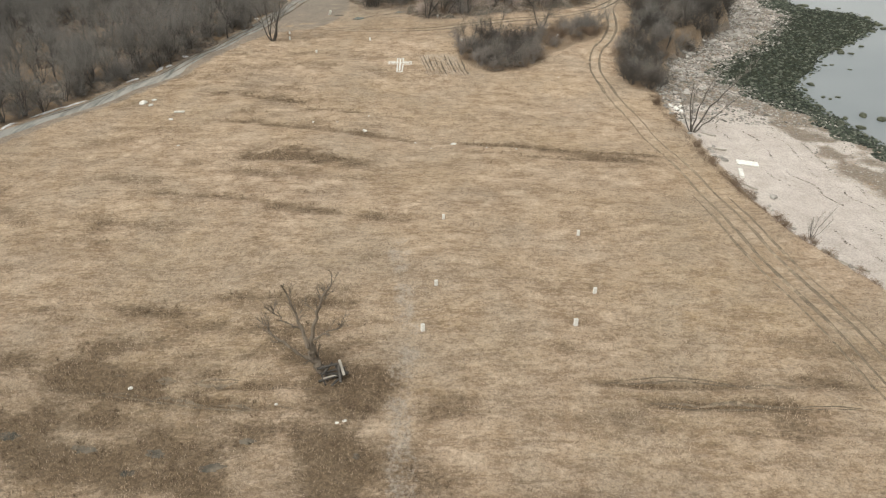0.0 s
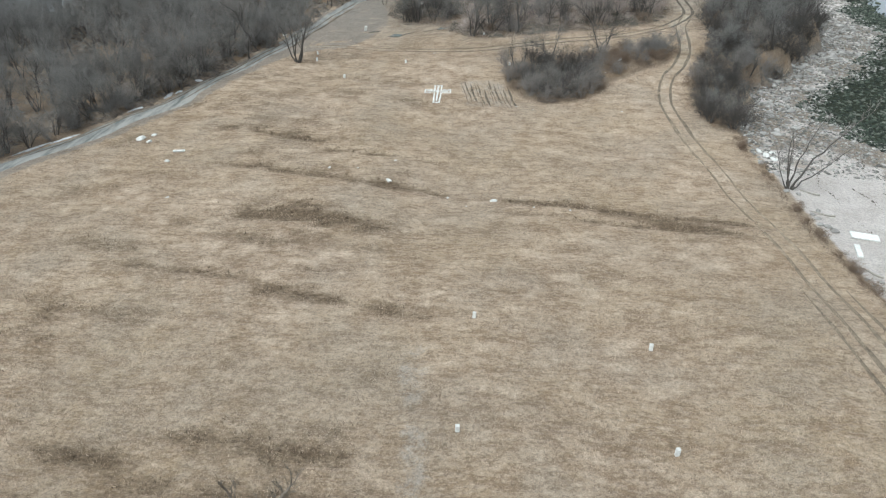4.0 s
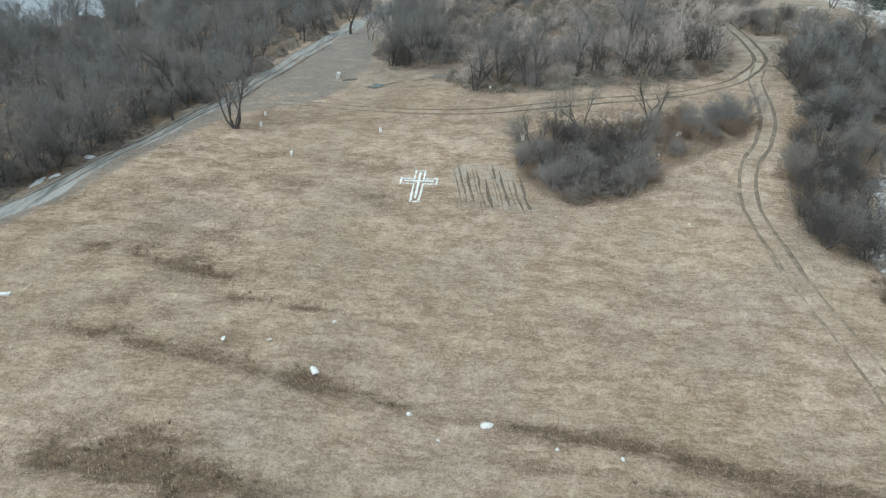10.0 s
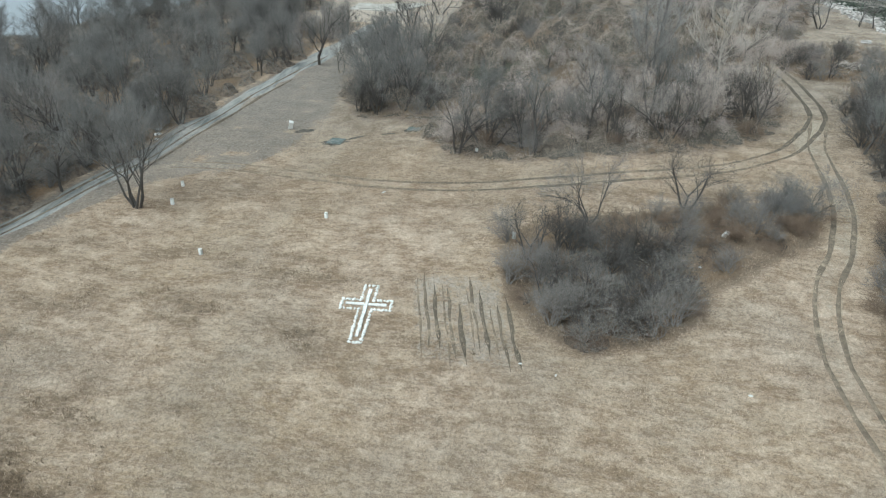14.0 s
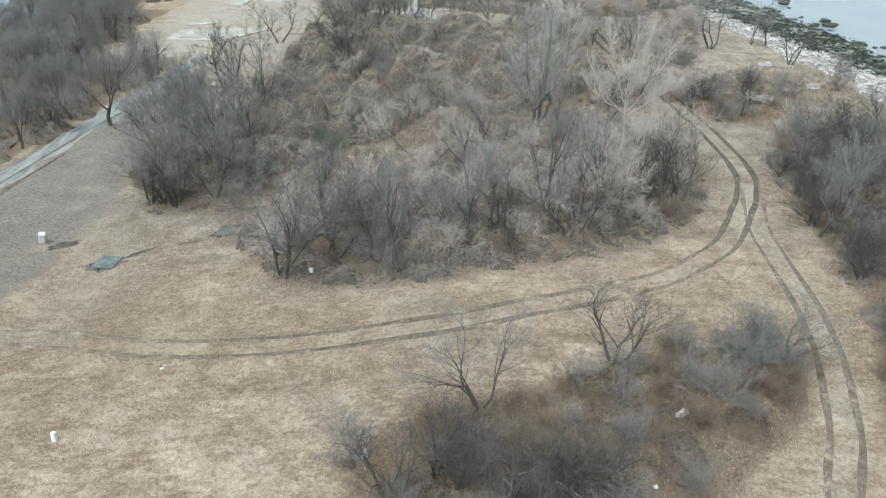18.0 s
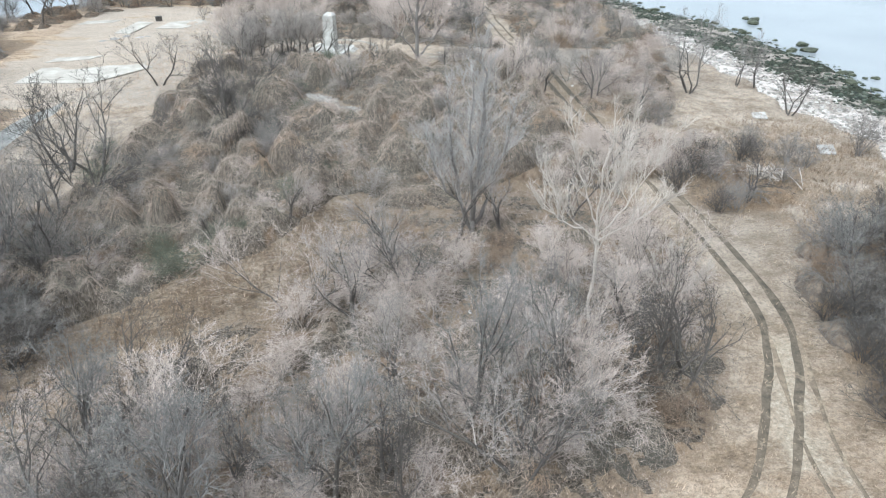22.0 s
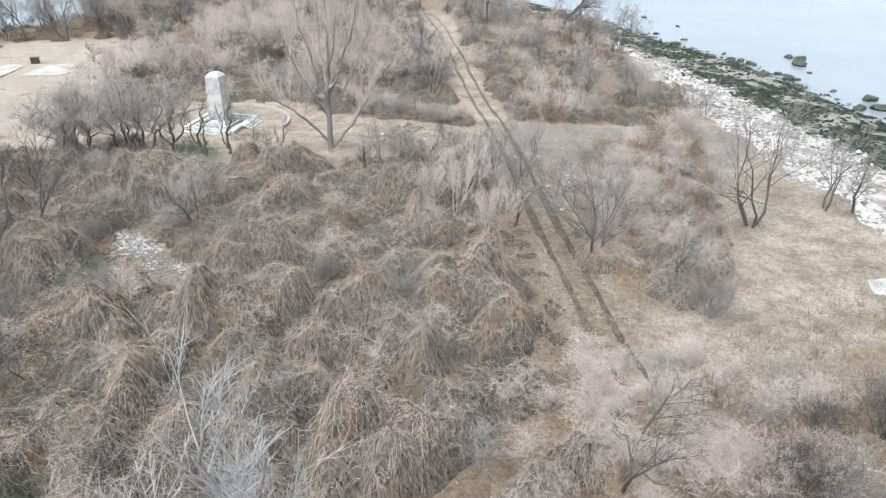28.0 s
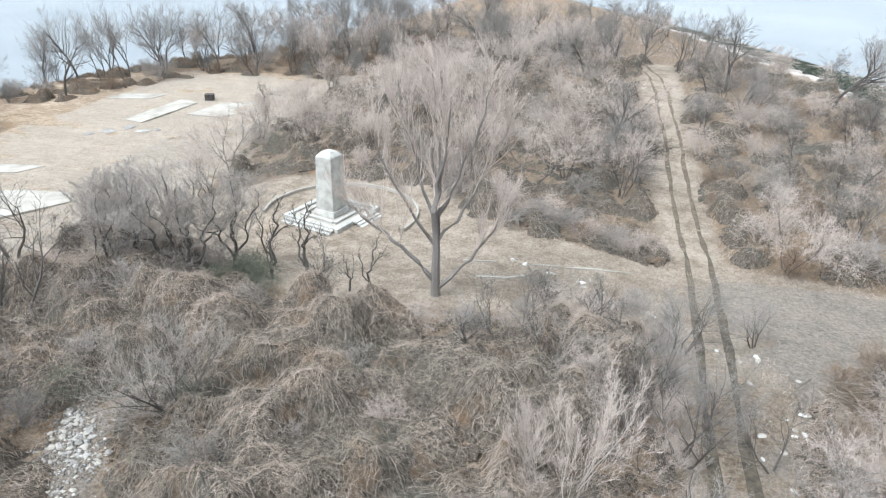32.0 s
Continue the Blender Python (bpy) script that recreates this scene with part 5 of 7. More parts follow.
NORTHLINE = [(-74, 290), (-54, 290), (-40, 317), (-22, 320), (-14, 330), (-10, 380), (-34, 376), (-41, 350), (-50, 332), (-60, 312)]
NORTH = [(-8, 346), (36, 350), (58, 342), (52, 400), (0, 430), (-34, 400)]
for x, y in scatter(WOOD_NEAR, 165, 2.5, 8):
    plant(rnd.choice(WOODS + WOODS + VASE), x, y, rnd.uniform(0.55, 0.9), group="woods beside the lane")
for x, y in scatter(WOOD_FAR, 110, 3.6, 9):
    plant(rnd.choice(WOODS), x, y, rnd.uniform(0.55, 0.95), group="woods beside the lane")
for x, y in scatter(NORTHLINE, 58, 3.2, 10):
    plant(rnd.choice(SLIM + SLIM + HAZETREE + PINK), x, y, rnd.uniform(1.0, 1.6), group="north tree line", wide=0.75)
for x, y in scatter(NORTH, 46, 5.0, 12):
    plant(rnd.choice(WIDE + SLIM + PINK), x, y, rnd.uniform(0.7, 1.1), group="north tree line")

for poly, n, s in (([(-38, 203), (-33, 222), (-46, 245), (-60, 240), (-52, 215)], 20, 14), ([(-76, 262), (-52, 260), (-58, 290), (-77, 290)], 22, 15)):
    for x, y in scatter(poly, n, 2.8, s):
        plant(rnd.choice(WOODS + HAZETREE), x, y, rnd.uniform(0.45, 0.8), group="woods beside the lane")
    for x, y in scatter(poly, n + 8, 2.2, s + 40):
        plant(rnd.choice(WOODSHRUB + HAZE), x, y, rnd.uniform(0.8, 1.2), group="shrubs under the woods")

for x, y in scatter([(-108, 66), (-90, 70), (-84, 150), (-80, 160), (-108, 170)], 70, 3.8, 18):
    plant(rnd.choice(WOODS), x, y, rnd.uniform(0.55, 0.95), group="woods beside the lane")
for x, y in scatter([(-108, 66), (-88, 68), (-84, 150), (-108, 170)], 40, 3.0, 19):
    plant(rnd.choice(WOODSHRUB), x, y, rnd.uniform(0.9, 1.3), group="shrubs under the woods")

# shrubs
for k in range(64):
    y = 72 + 1.5 * k + rnd.uniform(-0.6, 0.6)
    plant(rnd.choice(WOODSHRUB + WOODS[1:2] + WOODS[3:]) if k % 3 else rnd.choice(WOODSHRUB), float(ROADX(y)) - rnd.uniform(3.4, 6.5), y, rnd.uniform(0.5, 0.85) if k % 3 else rnd.uniform(0.7, 1.1), group="shrubs along the lane")
for x, y in scatter([(5.4, 128), (9, 126.6), (13, 127), (17, 129.4), (18, 135), (10, 138), (4.5, 135)], 24, 1.8, 20):
    plant(rnd.choice(SHRUB + SHRUB + DARKSHRUB), x, y, rnd.uniform(0.65, 1.15), group="copse shrubs")
for x, y in scatter(COPSE, 24, 2.4, 21):
    plant(rnd.choice(SHRUB + REDSHRUB + REDSHRUB), x, y, rnd.uniform(0.6, 1.0), group="copse shrubs")
for x, y in scatter(FRONT, 56, 2.0, 22, clear_of):
    plant(rnd.choice(SHRUB + TANSHRUB + REDSHRUB if y < 161 else TANSHRUB + TANSHRUB + REDSHRUB), x, y, rnd.uniform(0.7, 1.1), group="thicket shrubs")
for x, y in scatter(MIDDLE, 60, 2.6, 23, clear_of):
    plant(rnd.choice(TANSHRUB + HAZE + SHRUB[:1]), x, y, rnd.uniform(0.6, 1.0), group="thicket shrubs")
for poly, n, s in ((RIGHTBRUSH, 90, 24), (RIGHTBRUSH_NEAR, 34, 25), (CLUMP, 12, 26), (RIGHTBACK, 30, 27), (OVERGROWN, 10, 29)):
    for x, y in scatter(poly, n, 1.7, s):
        plant(rnd.choice(SHRUB + DARKSHRUB + DARKSHRUB + REDSHRUB[:1] if s < 27 else TANSHRUB + REDSHRUB), x, y, rnd.uniform(0.7, 1.25) if s < 26 else rnd.uniform(0.6, 1.05), group="shore shrubs")
for x, y in scatter(WOOD_NEAR, 60, 2.5, 28):
    plant(rnd.choice(WOODSHRUB + WOODSHRUB + HAZE), x, y, rnd.uniform(0.9, 1.3), group="shrubs under the woods")


for x, y in scatter([(-15, 200), (4, 204), (4, 222), (-12, 232)], 20, 2.2, 17, clear_of):
    plant(rnd.choice(SHRUB + DARKSHRUB), x, y, rnd.uniform(0.6, 0.95), group="thicket shrubs")


# ---- the tangle of dead vines, heaped over the thicket ----
def mounds(poly, n, rmin, rmax, hmax, seed, keep=None, gap=0.8):
    r = random.Random(seed)
    return [(x, y, r.uniform(rmin, rmax), r.uniform(0.2, 1.0) ** 1.3 * hmax, r.uniform(0, 3.14), r.uniform(0.35, 1.0)) for x, y in scatter(poly, n, rmin * gap, seed, keep)]


def vine_tangle(name, poly, heaps, strands, mat_floor, mat_vine, label, seed, cell=0.45, width=(0.004, 0.011), carpet=0.0):
    xs, ys = [p[0] for p in poly], [p[1] for p in poly]
    vx, vy = np.arange(min(xs) - 3, max(xs) + 3, cell), np.arange(min(ys) - 3, max(ys) + 3, cell)
    mx, my = np.meshgrid(vx, vy)
    top = np.zeros_like(mx)
    for x, y, rad, h, a, sq in heaps:
        i0, i1 = np.searchsorted(vx, x - rad), np.searchsorted(vx, x + rad)
        j0, j1 = np.searchsorted(vy, y - rad), np.searchsorted(vy, y + rad)
        dx, dy = mx[j0:j1, i0:i1] - x, my[j0:j1, i0:i1] - y
        u, v = dx * math.cos(a) + dy * math.sin(a), (-dx * math.sin(a) + dy * math.cos(a)) / sq
        q = np.clip(1 - (u * u + v * v) / (rad * rad), 0, 1)
        top[j0:j1, i0:i1] = (top[j0:j1, i0:i1] ** 4 + (h * (1 - (1 - q) ** 2.2) ** 0.9) ** 4) ** 0.25
    r = np.random.default_rng(seed)
    lump = blur(r.normal(size=top.shape), 3)
    top = top * (0.88 + 0.55 * lump.clip(-0.5, 0.5)) + (0.75 * lump + 0.5 * blur(r.normal(size=top.shape), 8)) * soft(0.2, 0.9, top)
    within = blur(inside(poly, mx, my).astype(float), 6)
    open_way = inside(HOLLOW, mx, my) | inside(BYWAY, mx, my) | (np.abs((mx - 5.9) * 0.843 + (my - 225.2) * 0.538) < 1.3) & (np.abs(my - 221.6) < 4.2)
    top = (top.clip(0, 5) + carpet * (0.6 + lump)) * np.clip(1.25 * within + lump * 0.8 * (within > 0.12), 0, 1) * (1 - blur(open_way.astype(float), 2))
    z = gz(mx, my) + top - 0.12
    ids = np.arange(mx.size).reshape(mx.shape)
    q4 = np.stack([ids[:-1, :-1], ids[:-1, 1:], ids[1:, 1:], ids[1:, :-1]], -1).reshape(-1, 4)
    high = np.maximum.reduce([top[:-1, :-1], top[:-1, 1:], top[1:, 1:], top[1:, :-1]]).ravel()
    high = high > 0.2 + 0.6 * lump[:-1, :-1].ravel().clip(-0.2, 0.5)
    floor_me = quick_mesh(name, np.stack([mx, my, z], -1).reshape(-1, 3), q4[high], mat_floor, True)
    root = tagged(new(name, floor_me), label, "vines", kind="stuff")
    # strands that arch over the heaps
    n = strands
    # Strands crowd the tops, so hollows show the floor's painted shade.
    share = (np.clip(0.3 + 1.1 * (top - blur(top, 10)), 0.08, 1.6) * (top > 0.12)).ravel()
    pick = r.choice(mx.size, n, p=share / share.sum())
    px, py = mx.ravel()[pick] + r.uniform(-cell, cell, n), my.ravel()[pick] + r.uniform(-cell, cell, n)
    ang = r.uniform(0, 6.283, n)

    def level(x, y):
        i = np.clip(((x - vx[0]) / cell).astype(int), 0, len(vx) - 2)
        j = np.clip(((y - vy[0]) / cell).astype(int), 0, len(vy) - 2)
        u, v = np.clip((x - vx[i]) / cell, 0, 1), np.clip((y - vy[j]) / cell, 0, 1)
        return (z[j, i] * (1 - u) + z[j, i + 1] * u) * (1 - v) + (z[j + 1, i] * (1 - u) + z[j + 1, i + 1] * u) * v

    gxx, gyy = np.gradient(z, cell)[1], np.gradient(z, cell)[0]
    fall = np.arctan2(-gyy.ravel()[pick], -gxx.ravel()[pick])
    steep = np.hypot(gyy, gxx).ravel()[pick]
    ang = np.where(r.uniform(size=n) < np.clip(steep * 0.3, 0, 0.14), fall + r.normal(0, 1.0, n), ang)
    ln = 0.35 + 1.5 * r.uniform(0, 1, n) ** 1.8
    arch = r.uniform(0.0, 1.0, n) ** 1.6 * ln * 0.5
    turn = r.normal(0, 1.7, n)
    loose = r.uniform(0, 1, n) ** 0.7   # how far a strand spans freely from end to end
    k = 5
    pts = np.zeros((n, k, 3))
    for s in range(k):
        t = s / (k - 1)
        a2 = ang + turn * t + r.normal(0, 0.2, n) * t
        x, y = px + np.cos(a2) * ln * t, py + np.sin(a2) * ln * t
        pts[:, s] = np.stack([x, y, level(x, y)], 1)
    ends = pts[:, :1, 2] + (pts[:, -1:, 2] - pts[:, :1, 2]) * np.linspace(0, 1, k)[None]
    pts[..., 2] = np.maximum(pts[..., 2] * (1 - loose[:, None]) + ends * loose[:, None], pts[..., 2] - 0.1) + 0.04 + arch[:, None] * np.sin(np.pi * np.minimum(np.linspace(0, 1, k) * 1.1, 1.0))[None]
    d = np.gradient(pts, axis=1)
    up = r.normal(size=(n, 1, 3)) * 0.5 + np.array([0, 0, 0.4])
    side = np.cross(d, up)
    side /= np.linalg.norm(side, axis=2, keepdims=True) + 1e-9
    w = r.uniform(width[0], width[1], n)[:, None, None] * np.linspace(1.0, 0.35, k)[None, :, None]
    v = np.stack([pts - side * w, pts + side * w], 2).reshape(-1, 3)
    b0 = np.arange(n)[:, None] * (2 * k)
    s2 = np.arange(k - 1)[None, :] * 2
    f = np.stack([b0 + s2, b0 + s2 + 1, b0 + s2 + 3, b0 + s2 + 2], -1).reshape(-1, 4)
    st = part("strands", quick_mesh("strands", v, f, mat_vine), root, "pale dead vine stems")
    return root


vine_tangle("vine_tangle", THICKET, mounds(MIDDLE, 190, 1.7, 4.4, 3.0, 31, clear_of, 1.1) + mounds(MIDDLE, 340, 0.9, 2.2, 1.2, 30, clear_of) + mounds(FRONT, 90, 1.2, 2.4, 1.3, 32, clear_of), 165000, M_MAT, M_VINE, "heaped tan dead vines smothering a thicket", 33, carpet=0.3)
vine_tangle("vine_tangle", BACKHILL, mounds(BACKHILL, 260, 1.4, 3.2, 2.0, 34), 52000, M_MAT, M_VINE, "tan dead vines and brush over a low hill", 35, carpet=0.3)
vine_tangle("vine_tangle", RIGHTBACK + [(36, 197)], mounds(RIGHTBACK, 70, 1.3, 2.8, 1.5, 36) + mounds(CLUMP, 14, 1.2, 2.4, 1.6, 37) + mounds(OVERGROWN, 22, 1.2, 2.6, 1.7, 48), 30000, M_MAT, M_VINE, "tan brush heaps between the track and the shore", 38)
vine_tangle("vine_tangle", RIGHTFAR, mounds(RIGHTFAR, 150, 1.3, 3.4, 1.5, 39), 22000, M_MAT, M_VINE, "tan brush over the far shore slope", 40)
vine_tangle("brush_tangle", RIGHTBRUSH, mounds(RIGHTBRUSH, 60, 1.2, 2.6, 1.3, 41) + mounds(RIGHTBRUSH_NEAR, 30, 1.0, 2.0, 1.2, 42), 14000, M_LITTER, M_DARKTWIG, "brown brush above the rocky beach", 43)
vine_tangle("brush_tangle", COPSE, mounds(COPSE, 60, 1.0, 2.2, 0.45, 44), 17000, M_MAT, M_REDTWIG, "russet brush under the copse", 45)
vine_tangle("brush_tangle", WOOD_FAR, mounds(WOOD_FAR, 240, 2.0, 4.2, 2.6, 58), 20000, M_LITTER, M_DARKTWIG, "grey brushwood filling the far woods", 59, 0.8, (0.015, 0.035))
vine_tangle("brush_tangle", NORTHLINE, mounds(NORTHLINE, 120, 1.5, 3.2, 1.5, 66), 12000, M_MAT, M_REDTWIG, "russet brush under the north tree line", 67, 0.6, (0.015, 0.03))
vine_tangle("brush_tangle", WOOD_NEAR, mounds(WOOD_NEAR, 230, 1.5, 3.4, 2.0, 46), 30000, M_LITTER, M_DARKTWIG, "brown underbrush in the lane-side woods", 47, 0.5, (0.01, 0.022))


# ---- grass ----
def grass(name, n, area, tall, mat, label, seed, weight=None, tuft=1, blade=(0.012, 0.028)):
    r = np.random.default_rng(seed)
    m = n * 2 // tuft
    x, y = (np.repeat(r.uniform(area[a], area[a + 1], m), tuft)[:n * 2] for a in (0, 2))
    if tuft > 1:
        x, y = x + r.normal(0, 0.11, len(x)), y + r.normal(0, 0.11, len(x))
        n = len(x) // 2
    clump = np.sin(x * 1.7 + 2 * np.sin(y * 0.9)) * np.sin(y * 1.9 + 1.6 * np.sin(x * 0.7)) + r.normal(0, 0.6, len(x))
    ok = clump > -0.3
    ok &= (x < BLUFF(y) - 1.0) & (x > ROADX(y) + 2.6)
    i, j = ((x - GX[0]) / STEP).astype(int), ((y - GY[0]) / STEP).astype(int)
    ok &= (A[j, i, 0] < 0.5) & (B[j, i, 1] < 0.55) & (np.abs(d_rut[j, i] - 0.86) > 0.5)
    if weight is not None:
        ok &= r.uniform(size=len(x)) < weight[j, i]
    x, y = x[ok][:n], y[ok][:n]
    m = len(x)
    h = tall * r.uniform(0.4, 1.0, m)
    a = r.uniform(0, 6.283, m)
    lean = r.uniform(0.2, 1.0, m) * h
    b = r.uniform(0, 6.283, m)
    w = r.uniform(blade[0], blade[1], m)
    z = gz(x, y)
    p1 = np.stack([x - np.cos(a) * w, y - np.sin(a) * w, z - 0.02], 1)
    p2 = np.stack([x + np.cos(a) * w, y + np.sin(a) * w, z - 0.02], 1)
    p3 = np.stack([x + np.cos(b) * lean, y + np.sin(b) * lean, z + h], 1)
    v = np.stack([p1, p2, p3], 1).reshape(-1, 3)
    tagged(new(name, quick_mesh(name, v, np.arange(3 * m).reshape(-1, 3), mat)), label, "grass", kind="stuff")


grass("dry_grass", 250000, (-62, 46, 18, 160), 0.26, M_GRASS, "short dry straw-coloured field grass", 51)
grass("dry_grass", 46000, (-50, -8, 232, 322), 0.3, M_GRASS, "short dry grass of the pale meadow", 50)
grass("dry_grass", 70000, (-24, 76, 140, 262), 0.32, M_GRASS, "dry grass along the track and clearings", 52)
grass("brown_grass", 60000, (-40, 40, 30, 140), 0.45, M_REDTWIG, "tufts of brown dead grass along old furrows", 53, np.clip(B[..., 0] * 1.3, 0, 1), 6)
grass("dead_tufts", 90000, (-58, 44, 20, 158), 0.34, M_TUFT, "scattered brown dead tufts across the field", 54, np.clip(0.14 + 0.8 * B[..., 0], 0, 1), 9)
grass("weed_clumps", 60000, (-44, 40, 20, 134), 0.42, M_WEEDY, "dark brown dead weed clumps along furrows and hollows", 81, np.clip(1.5 * B[..., 0] - 0.28, 0.0, 1) * np.where(YY < 46, 0.35, 0.6), 16, (0.02, 0.045))
# The darker stems over the thicket paint shade between the heaps.
for s_area, s_n, s_seed in (((-26, 76, 156, 262), 60000, 68), ((-20, 72, 250, 372), 60000, 69)):
    grass("dead_brush", s_n, s_area, 0.7, M_TUFT if s_seed == 68 else M_VINE, "knee-high dead stems filling the ground between heaps", s_seed, A[..., 2] * ~inside(HOLLOW, XX, YY), 5)
grass("dead_stems", 9000, (24, 68, 226, 254), 0.35, M_VINE, "thin dead stems over bare trampled ground", 63)
skirt = blur(sum(inside(p, XX, YY) * 1.0 for p in (COPSE, FRONT, RIGHTBRUSH, RIGHTBRUSH_NEAR)), 7)
grass("brown_grass", 60000, (-14, 70, 118, 196), 0.45, M_REDTWIG, "russet dead grass round the edges of the brush", 49, np.clip(skirt * 1.2, 0, 1) * 0.8, 6)
fringe = np.clip(1.2 - np.abs(XX - BLUFF(YY) + 1.7) / 1.6, 0, 1) * (1 - soft(118, 126, YY))
grass("brown_grass", 40000, (32, 62, 20, 124), 0.55, M_REDTWIG, "russet grass along the top of the beach bank", 80, fringe, 5)
grass("brown_grass", 18000, (40, 74, 172, 218), 0.5, M_REDTWIG, "russet rank grass above the shore", 78, SLOPE * 0.9, 5)
for k in range(46):
    y = rnd.uniform(40, 118)
    plant(rnd.choice(REDSHRUB), float(BLUFF(y)) - rnd.uniform(0.6, 2.2), y, rnd.uniform(0.25, 0.55), None, "low russet shrub at the edge of the beach bank", "bank shrubs")
for k in range(22):
    t = k / 21
    plant(rnd.choice(TANSHRUB + HAZE + REDSHRUB), 15.5 + 20 * t + rnd.uniform(-0.6, 0.6), 265 - 11.5 * t + rnd.uniform(-1.2, 1.2), rnd.uniform(0.45, 0.8), group="hill shrubs")
for x, y in scatter(BACKHILL, 60, 2.4, 55):
    plant(rnd.choice(TANSHRUB + HAZE), x, y, rnd.uniform(0.8, 1.3), group="hill shrubs")
for x, y in scatter(NORTHLINE, 60, 2.2, 56):
    plant(rnd.choice(WOODSHRUB + REDSHRUB + HAZE), x, y, rnd.uniform(0.8, 1.2), group="hill shrubs")
grass("brown_grass", 26000, (-16, 18, 168, 194), 0.5, M_REDTWIG, "rusty dead grass in a hollow of the thicket", 57, inside(HOLLOW, XX, YY) * 1.0)


# ---- loose stones and shores ----
ROCKS = [rock_mesh("rock", M_ROCK, 300 + k, 0.55, 2) for k in range(4)]
WEEDY = [rock_mesh("boulder", M_WEEDROCK, 340 + k, 0.5, 2) for k in range(4)]
WHITES = [rock_mesh("stone", M_STONE, 360 + k, 0.55, 2) for k in range(4)]


def stone(kind, name, x, y, size, label, category, group="", z=None, flat=1.0, turn=None):
    me = rnd.choice(kind)
    ob = new(name, me)
    top = float(gz(x, y)) if z is None else z
    ob.matrix_basis = pose(x, y, top + 0.12 * size * flat, 0, 0, rnd.uniform(0, 360) if turn is None else turn) @ Matrix.Diagonal((size, size * rnd.uniform(0.65, 1.0), size * flat, 1))
    return tagged(ob, label, category, group)


def pebble_field(name, n, pick, sizes, mat, label, seed):
    """Many small stones in one mesh."""
    r = np.random.default_rng(seed)
    base = np.array([(0, 0, 1), (1, 0, 0), (0.1, 1, 0.1), (-1, 0.2, 0), (0, -1, 0), (0, 0, -1)], float)
    tri = np.array([(0, 1, 2), (0, 2, 3), (0, 3, 4), (0, 4, 1), (5, 2, 1), (5, 3, 2), (5, 4, 3), (5, 1, 4)])
    x, y = pick(r, n)
    s = r.uniform(sizes[0], sizes[1], len(x)) ** 1.0 * r.uniform(0.5, 1.0, len(x))
    a = r.uniform(0, 6.283, len(x))
    pts = base[None] * (1 + 0.35 * r.normal(size=(len(x), 6, 1))) * s[:, None, None]
    pts[..., 2] *= 0.55
    c, d = np.cos(a)[:, None], np.sin(a)[:, None]
    v = np.stack([pts[..., 0] * c - pts[..., 1] * d + x[:, None], pts[..., 0] * d + pts[..., 1] * c + y[:, None], pts[..., 2] + gz(x, y)[:, None] + 0.1 * s[:, None]], -1)
    f = (np.arange(len(x))[:, None, None] * 6 + tri[None]).reshape(-1, 3)
    tagged(new(name, quick_mesh(name, v.reshape(-1, 3), f, mat)), label, "stones", kind="stuff")


def band(lo, hi, y0, y1, power=1.0):
    def pick(r, n):
        y = r.uniform(y0, y1, n)
        a, b = lo(y), hi(y)
        x = a + (b - a) * r.uniform(0, 1, n) ** power
        ok = b > a + 0.5
        return x[ok], y[ok]
    return pick


def cobble_material(name, tones):
    k = Mat(name, 0.9)
    c = k.ramp(k.island(), *tones)
    c = k.mix(0.5, c, k.ramp(k.noise(6, 3), (0.3, 0.5), (0.7, 1.0)), "MULTIPLY")
    return k.done(c)


M_COBBLES = cobble_material("shore_cobbles", ((0.0, (0.12, 0.11, 0.097)), (0.5, (0.26, 0.24, 0.215)), (1.0, (0.47, 0.44, 0.40))))
M_PALECOBBLES = cobble_material("bleached_cobbles", ((0.0, (0.17, 0.152, 0.132)), (0.5, (0.33, 0.3, 0.265)), (1.0, (0.56, 0.525, 0.475))))
M_WEEDS = cobble_material("weed_cobbles", ((0.0, (0.018, 0.021, 0.016)), (0.6, (0.05, 0.062, 0.043)), (1.0, (0.14, 0.145, 0.115))))
pebble_field("cobbles", 9000, band(lambda y: BLUFF(y) - 0.5, lambda y: WEED(y) + 2, 104, 208, 1.2), (0.1, 0.42), M_COBBLES, "pale grey cobbles and broken rock on the beach", 61)
pebble_field("cobbles", 9000, band(lambda y: BLUFF(y) - 1.5, lambda y: WEED(y) + 1, 208, 345, 1.6), (0.15, 0.6), M_PALECOBBLES, "pale cobbles along the shore under the bluff", 62)
pebble_field("cobbles", 2600, band(lambda y: WEED(y) - 12, lambda y: WEED(y) + 1, 60, 125, 0.6), (0.06, 0.2), M_COBBLES, "grey shingle on the lower beach", 63)


def wrack(r, n):
    line = r.choice([0.2, 0.34, 0.47, 0.56], n, p=[0.15, 0.35, 0.2, 0.3])
    y = r.uniform(50, 124, n)
    keep = np.sin(y * 0.9 + line * 40) + np.sin(y * 0.37 + line * 9) + r.normal(0, 0.5, n) > 0.1
    x = BLUFF(y) + line * (WEED(y) - BLUFF(y)) + 0.5 * np.sin(y * 0.23 + 9 * line) + 0.25 * np.sin(y * 1.1) + r.normal(0, 0.1, n)
    return x[keep], y[keep]


